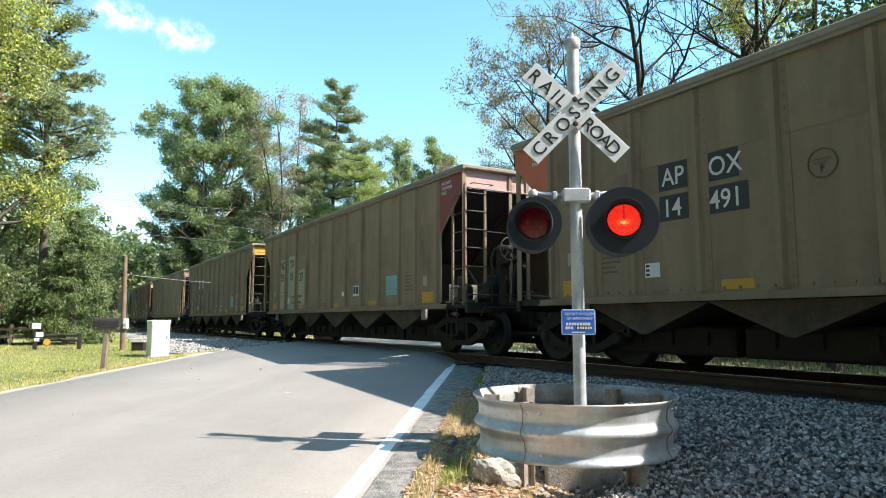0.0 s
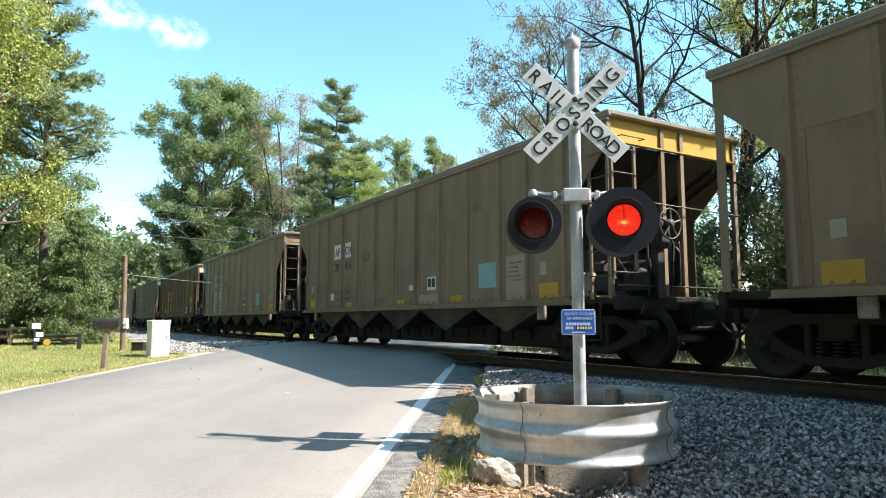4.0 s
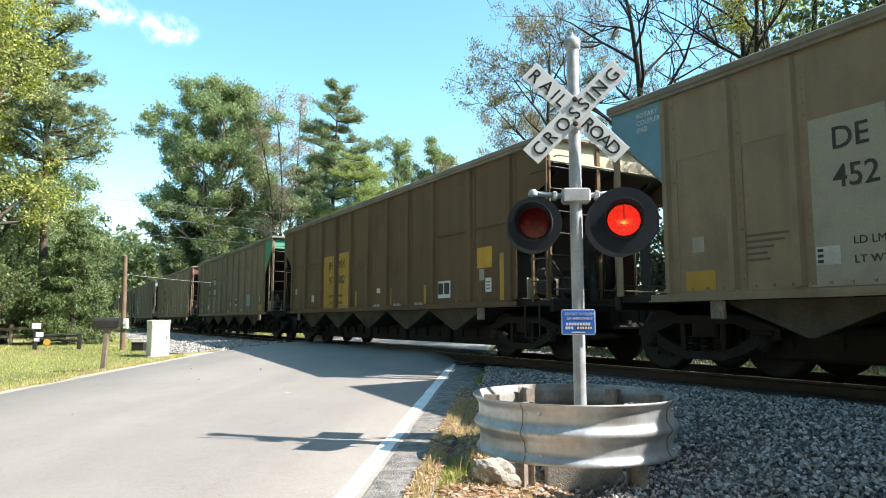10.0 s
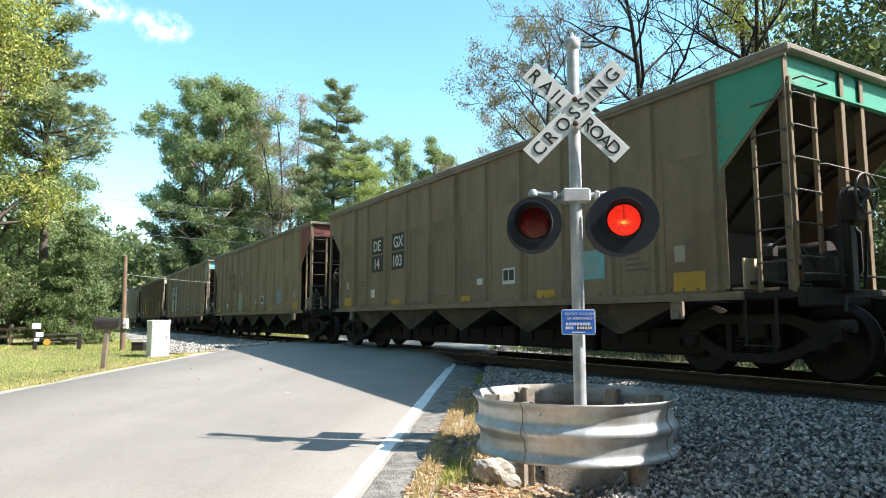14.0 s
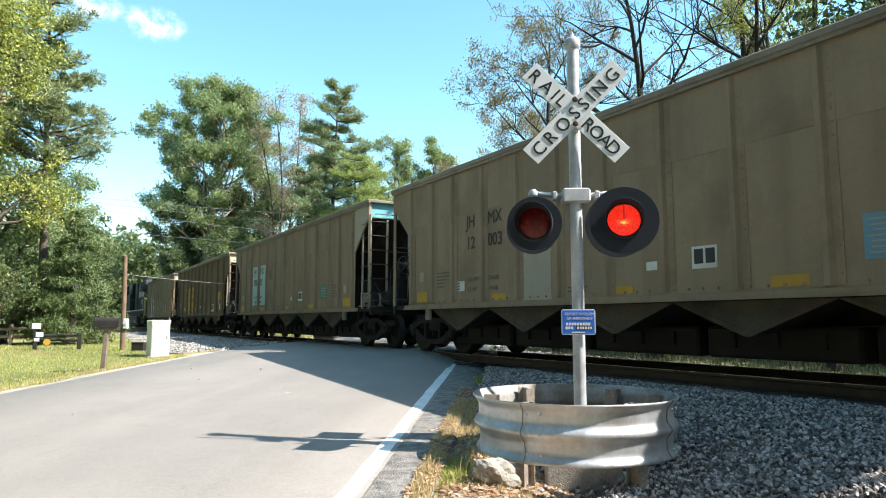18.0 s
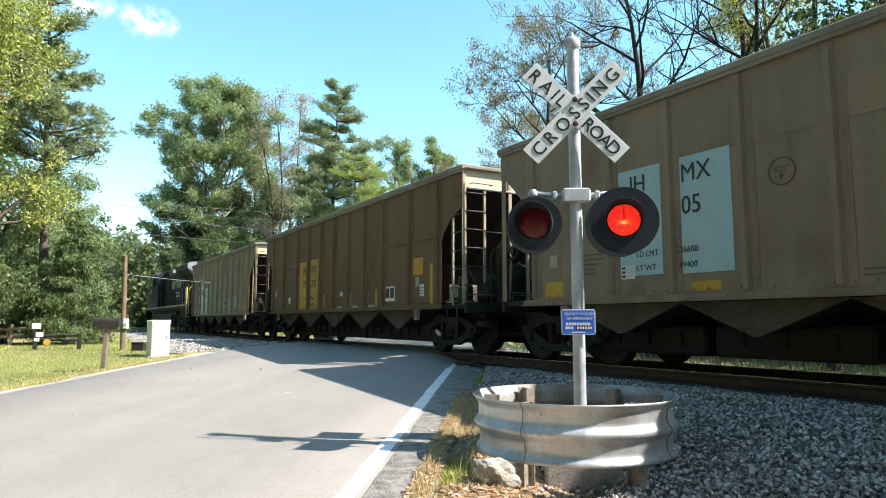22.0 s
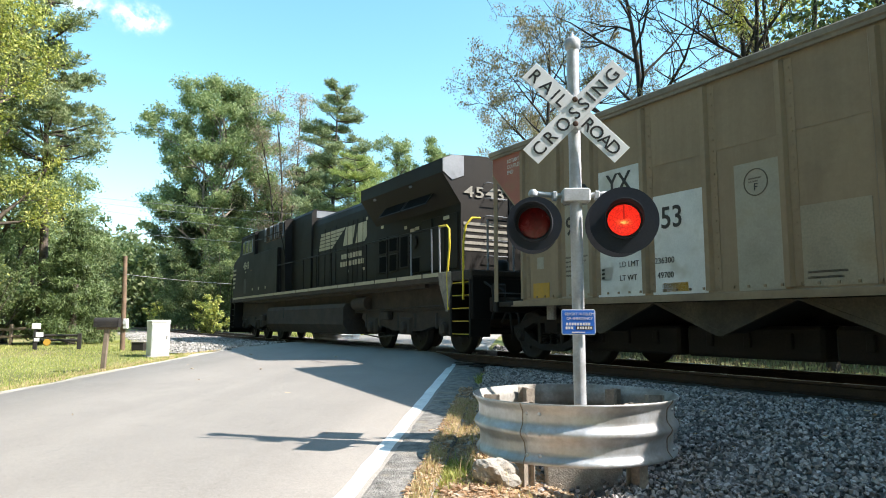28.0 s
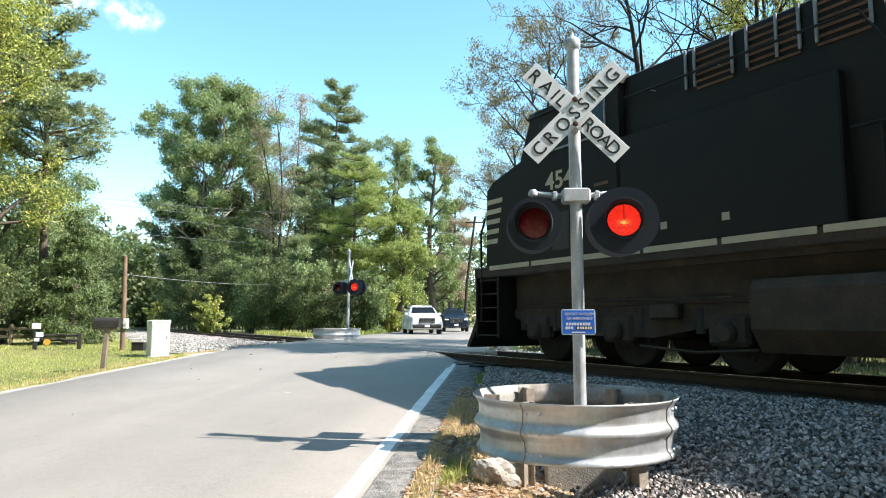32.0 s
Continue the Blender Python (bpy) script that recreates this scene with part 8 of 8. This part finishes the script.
# browner grass, its colour darkened for the tree shade behind the track
SHADED_GRASS = leafy("shaded_lawn_grass", [(0.065, 0.066, 0.032), (0.10, 0.095, 0.05), (0.15, 0.13, 0.075), (0.20, 0.165, 0.10)], 0.8, 0.2)


def bed_spots(n, s0, s1, e0, e1):
    out = []
    s, e = rng.uniform(s0, s1, n), rng.uniform(e0, e1, n)
    for a, b in zip(s, e):
        p = TD * a + TN * (TQ + b)
        o = p.x * RN.x + p.y * RN.y
        if ROAD_L - 0.3 < o < ROAD_R + 0.15:
            continue
        if b < -4.0 and o < 0.85 + 0.25 * math.sin(a * 3) and rng.random() < 0.85:
            continue
        out.append((p.x, p.y, bed_top(a, b) + 0.012))
    return out


scatter("ballast_stones", bed_spots(48000, -1.5, 11.5, -5.6, -1.35), 0.0212, PEBBLE, "grey crushed ballast stones beside the track", "stones")
scatter("ballast_stones", bed_spots(7000, 14, 52, -3.4, -1.3) + bed_spots(3500, -6, 30, 1.3, 3.0), 0.05, PEBBLE, "grey ballast stones further along the track", "stones")


def pad_spots(n):
    out = []
    while len(out) < n:
        x, y = rng.uniform(-20, -4), rng.uniform(18.3, 42)
        if on_pad(x, y) < 0.1 or x * RN.x + y * RN.y > ROAD_L - 0.05:
            continue
        e = x * TN.x + y * TN.y - TQ
        out.append((x, y, max(gz(x, y), bed_line(e) if e > -4.9 else -9) + 0.045))
    return out


PALE_STONE = leafy("pale_gravel_stones", [(0.20, 0.19, 0.17), (0.31, 0.295, 0.27), (0.46, 0.44, 0.41)], 0.9, 0.0)
scatter("gravel_stones", pad_spots(3500), 0.04, PALE_STONE, "pale loose gravel stones on the pad", "stones")


def spots(n, fn):
    out = []
    while len(out) < n:
        p = fn()
        if p is not None:
            out.append((p[0], p[1], gz(p[0], p[1]) if len(p) < 3 else p[2]))
    return np.array(out)


def blades(name, pts, h, w, mat, label, cat="grass"):
    n = len(pts)
    a = rng.uniform(0, 2 * np.pi, n)
    hh = h * rng.uniform(0.4, 1.3, n)
    lean = rng.normal(size=(n, 2)) * 0.35
    d = np.stack([np.cos(a), np.sin(a), np.zeros(n)], 1) * (w * rng.uniform(0.6, 1.3, n))[:, None]
    mid = pts + np.stack([lean[:, 0] * hh * 0.35, lean[:, 1] * hh * 0.35, hh * 0.6], 1)
    tip = pts + np.stack([lean[:, 0] * hh, lean[:, 1] * hh, hh], 1)
    v = np.stack([pts - d, pts + d, mid + d * 0.7, tip, mid - d * 0.7], 1).reshape(-1, 3)
    f = np.arange(5 * n).reshape(n, 5)
    tagged(new(name, raw_mesh(name, v, f, mat)), label, cat, kind="stuff")


def verge_z(x, y, o):
    """Height of the litter: on the soil, or on the asphalt where the verge creeps over its edge."""
    return max(gz(x, y), float(height(x, y, False)) + 0.015 if o < ROAD_R + 0.03 else -9)


def verge():
    o = ROAD_R - 0.14 + abs(rng.normal()) * 0.5
    s = rng.uniform(3.5, 9.5)
    p = RU * s + RN * o
    if noise.noise(Vector((p.x * 2.2, p.y * 2.2, 5))) < -0.05 or (p.x - 1.26) ** 2 + (p.y - 6.27) ** 2 < 0.7:
        return None
    return (p.x, p.y, verge_z(p.x, p.y, o))


blades("dry_verge_grass", spots(5200, verge), 0.075, 0.004, DRYGRASS, "dry yellow and green grass tufts on the verge")


def stalk():
    s, o = rng.uniform(5.2, 9.0), ROAD_R + 0.15 + abs(rng.normal()) * 0.3
    p = RU * s + RN * o
    if noise.noise(Vector((p.x * 1.6, p.y * 1.6, 8))) < 0.0:
        return None
    return (p.x, p.y)


blades("dry_stalks", spots(200, stalk), 0.20, 0.003, DRYGRASS, "tall dry grass stalks beside the asphalt")


def green_tuft():
    p = (-0.06 + rng.normal() * 0.16, 5.75 + rng.normal() * 0.17)
    return None if p[0] * RN.x + p[1] * RN.y < ROAD_R + 0.05 else p


blades("green_verge_grass", spots(1100, green_tuft), 0.085, 0.004, LAWN, "fresh green grass tuft beside the asphalt")


def far_tuft():
    return (0.72 + rng.normal() * 0.07, 11.6 + rng.normal() * 0.09)


blades("green_weed", spots(260, far_tuft), 0.14, 0.008, LAWN, "small green weed at the end of the edge line")


def verge_leaf():
    o = ROAD_R - 0.17 + abs(rng.normal()) * 0.55
    p = RU * rng.uniform(3.6, 10.5) + RN * o
    return (p.x, p.y, verge_z(p.x, p.y, o) + rng.uniform(0.012, 0.04))


def under_ring():
    p = (0.75 + rng.normal() * 0.75, 5.2 + rng.normal() * 0.8)
    o = p[0] * RN.x + p[1] * RN.y
    if o < ROAD_R + 0.1:
        return None
    return (p[0], p[1], gz(*p) + rng.uniform(0.005, 0.035))


def flat_leaves(name, pts, size, mat, label):
    n = len(pts)
    v, f = leaf_cloud(pts, np.full(n, 0.001), n, size, 0.6)
    v = v.reshape(n, 4, 3)
    c = v.mean(1, keepdims=True)
    v = c + (v - c) * np.array([1, 1, 0.35])
    tagged(new(name, raw_mesh(name, v.reshape(-1, 3), f, mat)), label, "leaves", kind="stuff")


flat_leaves("leaf_litter", spots(8500, under_ring), 0.075, LITTER, "brown fallen leaves under the ring guard")


flat_leaves("verge_leaves", spots(7500, verge_leaf), 0.06, LITTER, "pale brown dead leaves along the verge")


def bed_leaf():
    s_, e_ = rng.uniform(-1, 10), rng.uniform(-5.0, -1.6)
    p = TD * s_ + TN * (TQ + e_)
    return None if p.x * RN.x + p.y * RN.y < ROAD_R + 0.3 else (p.x, p.y, bed_top(s_, e_) + 0.05)


flat_leaves("ballast_leaves", spots(160, bed_leaf), 0.06, LITTER, "few brown leaves on the ballast")


def road_leaf():
    s, o = rng.uniform(4, 17), rng.uniform(ROAD_L, ROAD_R)
    p = RU * s + RN * o
    return (p.x, p.y, float(height(p.x, p.y, False)) + 0.02)


flat_leaves("road_leaves", spots(34, road_leaf), 0.09, LITTER, "few fallen leaves on the asphalt")


def lawn_spot():
    o, s = ROAD_L - 0.32 - rng.random() ** 1.4 * 9, rng.uniform(6, 27)
    p = RU * s + RN * o
    q = p.x * TN.x + p.y * TN.y
    return None if q > TQ - 2.6 or on_pad(p.x, p.y) > 0 else (p.x, p.y)


blades("lawn_grass", spots(30000, lawn_spot), 0.045, 0.008, LAWN, "mown green lawn grass with dry patches")


def edge_spot():
    o, s = ROAD_L - 0.30 - abs(rng.normal()) * 0.5, rng.uniform(5, 19)
    p = RU * s + RN * o
    return (p.x, p.y)


blades("dry_edge_grass", spots(7000, edge_spot), 0.055, 0.006, DRYGRASS, "dry tan grass along the road edge")


def far_spot():
    x, y = rng.uniform(-12, 0.5), rng.uniform(26, 43)
    o = x * RN.x + y * RN.y
    q = x * TN.x + y * TN.y
    return None if (o > ROAD_L - 0.2 and o < ROAD_R + 0.2) or q < TQ + 2.6 else (x, y)


blades("verge_grass", spots(9000, far_spot), 0.28, 0.018, LAWN, "tall green verge grass behind the rails")


def right_spot():
    x, y = rng.uniform(3, 24), rng.uniform(8, 34)
    o = x * RN.x + y * RN.y
    q = x * TN.x + y * TN.y
    return None if o < ROAD_R + 0.3 or q < TQ + 3.0 else (x, y)


blades("lawn_grass", spots(26000, right_spot), 0.13, 0.016, SHADED_GRASS, "lawn grass behind the track, coloured for tree shade")

# ---- cloud ----
CLOUD = bpy.data.materials.new("cloud_vapour")
CLOUD.use_nodes = True
_t = CLOUD.node_tree
_t.nodes.remove(_t.nodes["Principled BSDF"])
_o = _t.nodes["Material Output"]
_e = _t.nodes.new("ShaderNodeEmission")
_e.inputs[0].default_value = (1.0, 1.0, 1.0, 1)
_e.inputs[1].default_value = 0.9
_tr = _t.nodes.new("ShaderNodeBsdfTransparent")
_mx = _t.nodes.new("ShaderNodeMixShader")
_tc = _t.nodes.new("ShaderNodeTexCoord")
_gr = _t.nodes.new("ShaderNodeTexGradient")
_gr.gradient_type = "SPHERICAL"
_mp = _t.nodes.new("ShaderNodeMapping")
_mp.inputs["Scale"].default_value = (1 / 52, 1 / 27, 1)
_nz = _t.nodes.new("ShaderNodeTexNoise")
_nz.inputs["Scale"].default_value, _nz.inputs["Detail"].default_value, _nz.inputs["Roughness"].default_value = 0.045, 6, 0.62
_mr = _t.nodes.new("ShaderNodeMapRange")
_mr.inputs["From Min"].default_value, _mr.inputs["From Max"].default_value = 0.38, 0.72
_mr.inputs["To Min"].default_value, _mr.inputs["To Max"].default_value = 0.15, 1.5
_ml = _t.nodes.new("ShaderNodeMath")
_ml.operation = "MULTIPLY"
_rp = _t.nodes.new("ShaderNodeValToRGB")
_rp.color_ramp.interpolation = "EASE"
_rp.color_ramp.elements[0].position, _rp.color_ramp.elements[1].position = 0.04, 1.0
_rp.color_ramp.elements[1].color = (0.8, 0.8, 0.8, 1)
_t.links.new(_tc.outputs["Object"], _mp.inputs[0])
_t.links.new(_mp.outputs[0], _gr.inputs[0])
_t.links.new(_tc.outputs["Object"], _nz.inputs["Vector"])
_t.links.new(_nz.outputs["Fac"], _mr.inputs["Value"])
_t.links.new(_gr.outputs["Fac"], _ml.inputs[0])
_t.links.new(_mr.outputs[0], _ml.inputs[1])
_t.links.new(_ml.outputs[0], _rp.inputs[0])
_t.links.new(_rp.outputs[0], _mx.inputs[0])
_t.links.new(_tr.outputs[0], _mx.inputs[1])
_t.links.new(_e.outputs[0], _mx.inputs[2])
_t.links.new(_mx.outputs[0], _o.inputs["Surface"])
CLOUDS = []
for k in range(2):
    cl = new("cloud", Geo().add([(-70, -40, 0), (70, -40, 0), (70, 40, 0), (-70, 40, 0)], [(0, 1, 2, 3)]).mesh("cloud", CLOUD))
    tagged(cl, "small soft white cloud drifting in the blue sky", "cloud", "clouds")
    CLOUDS.append(cl)
# ---- what moves ----
S0 = [2.08, 18.3, 34.6, 50.7, 66.98, 82.8, 98.93, 114.82, 130.7, 146.08]
SQUEEZE = {4: 0.982, 8: 0.955, 9: 0.95}      # shorter cars
LOCO_S = 164.1
FLASH, LIT_FROM, LIT_TO = 1.386, 0.37, 0.93   # the first lamp of each pair is lit between these moments of each period


SWAY = [o for o in bpy.data.objects if o.name.startswith("crown") and o.parent and o.parent.location.y < 28]


def flash_rows(first):
    """The lens turns over in a tenth of a second, lit face out, then dark face out."""
    ev = []
    for k in range(-1, 25):
        ev += [(LIT_FROM + k * FLASH, first), (LIT_TO + k * FLASH, not first)]
    rows, ang = [(0.0, 180.0 if first else 0.0)], 180.0 if first else 0.0
    for t, on in ev:
        if not 0.15 < t < 31.9:
            continue
        f0 = round(t * FPS) - 1
        near = round(t) * FPS
        if f0 < near < f0 + 3:          # turned over before the full second strikes
            f0 = round(near) - 3
        for i in range(4):
            rows.append(((f0 + i) / FPS, ang + 60.0 * i))
        ang += 180.0
    rows.append((32.0, ang))
    return [(t, pose(0, 0, 0, 0, 0, a)) for t, a in rows]


def motions():
    times = [0, 2, 4, 6, 8, 10, 12, 14, 16, 18, 20, 22, 24, 26, 28, 30, 32]
    for j, (car, s) in enumerate(zip(CARS + [loco], S0 + [LOCO_S])):
        car.scale = (SQUEEZE.get(j, 1.0), 1, 1)
        rows = []
        for t in times:
            p = at_track(s - SPEED * t)
            rows.append((t, pose(p.x, p.y, 0, 0, 0, RZ_TRACK)))
        walk(car, rows)
    # wheels roll with the train: half a radian and more between rows, always under a quarter turn
    for ws, x, r in WHEELS:
        step = 0.125
        rows = []
        for i in range(257):
            t = i * step
            rows.append((t, pose(x, 0, r, 0, math.degrees(SPEED * round(t * FPS) / FPS / r) % 360, 0)))
        walk(ws, rows)
    # crowns stir a little in the light wind
    for k, cr in enumerate(SWAY):
        walk(cr, [(t, pose(0, 0, 0, 0.22 * math.sin(1.3 * t + k), 0.26 * math.sin(1.7 * t + 2 * k), 0.2 * math.sin(0.9 * t + k))) for t in range(0, 33)])
    for lens, first in FLASHERS:
        walk(lens, flash_rows(first))
    # the clouds drift slowly to one side
    for cl, (ax, az, bx, bz) in zip(CLOUDS, ((-330, 358, -395, 385), (-408, 385, -480, 412))):
        rows = []
        for t in (0, 8, 16, 24, 32):
            u = t / 32
            rows.append((t, look((ax + (bx - ax) * u, 800, az + (bz - az) * u), (ax * 2, 1600, az * 2))))
        walk(cl, rows)


motions()
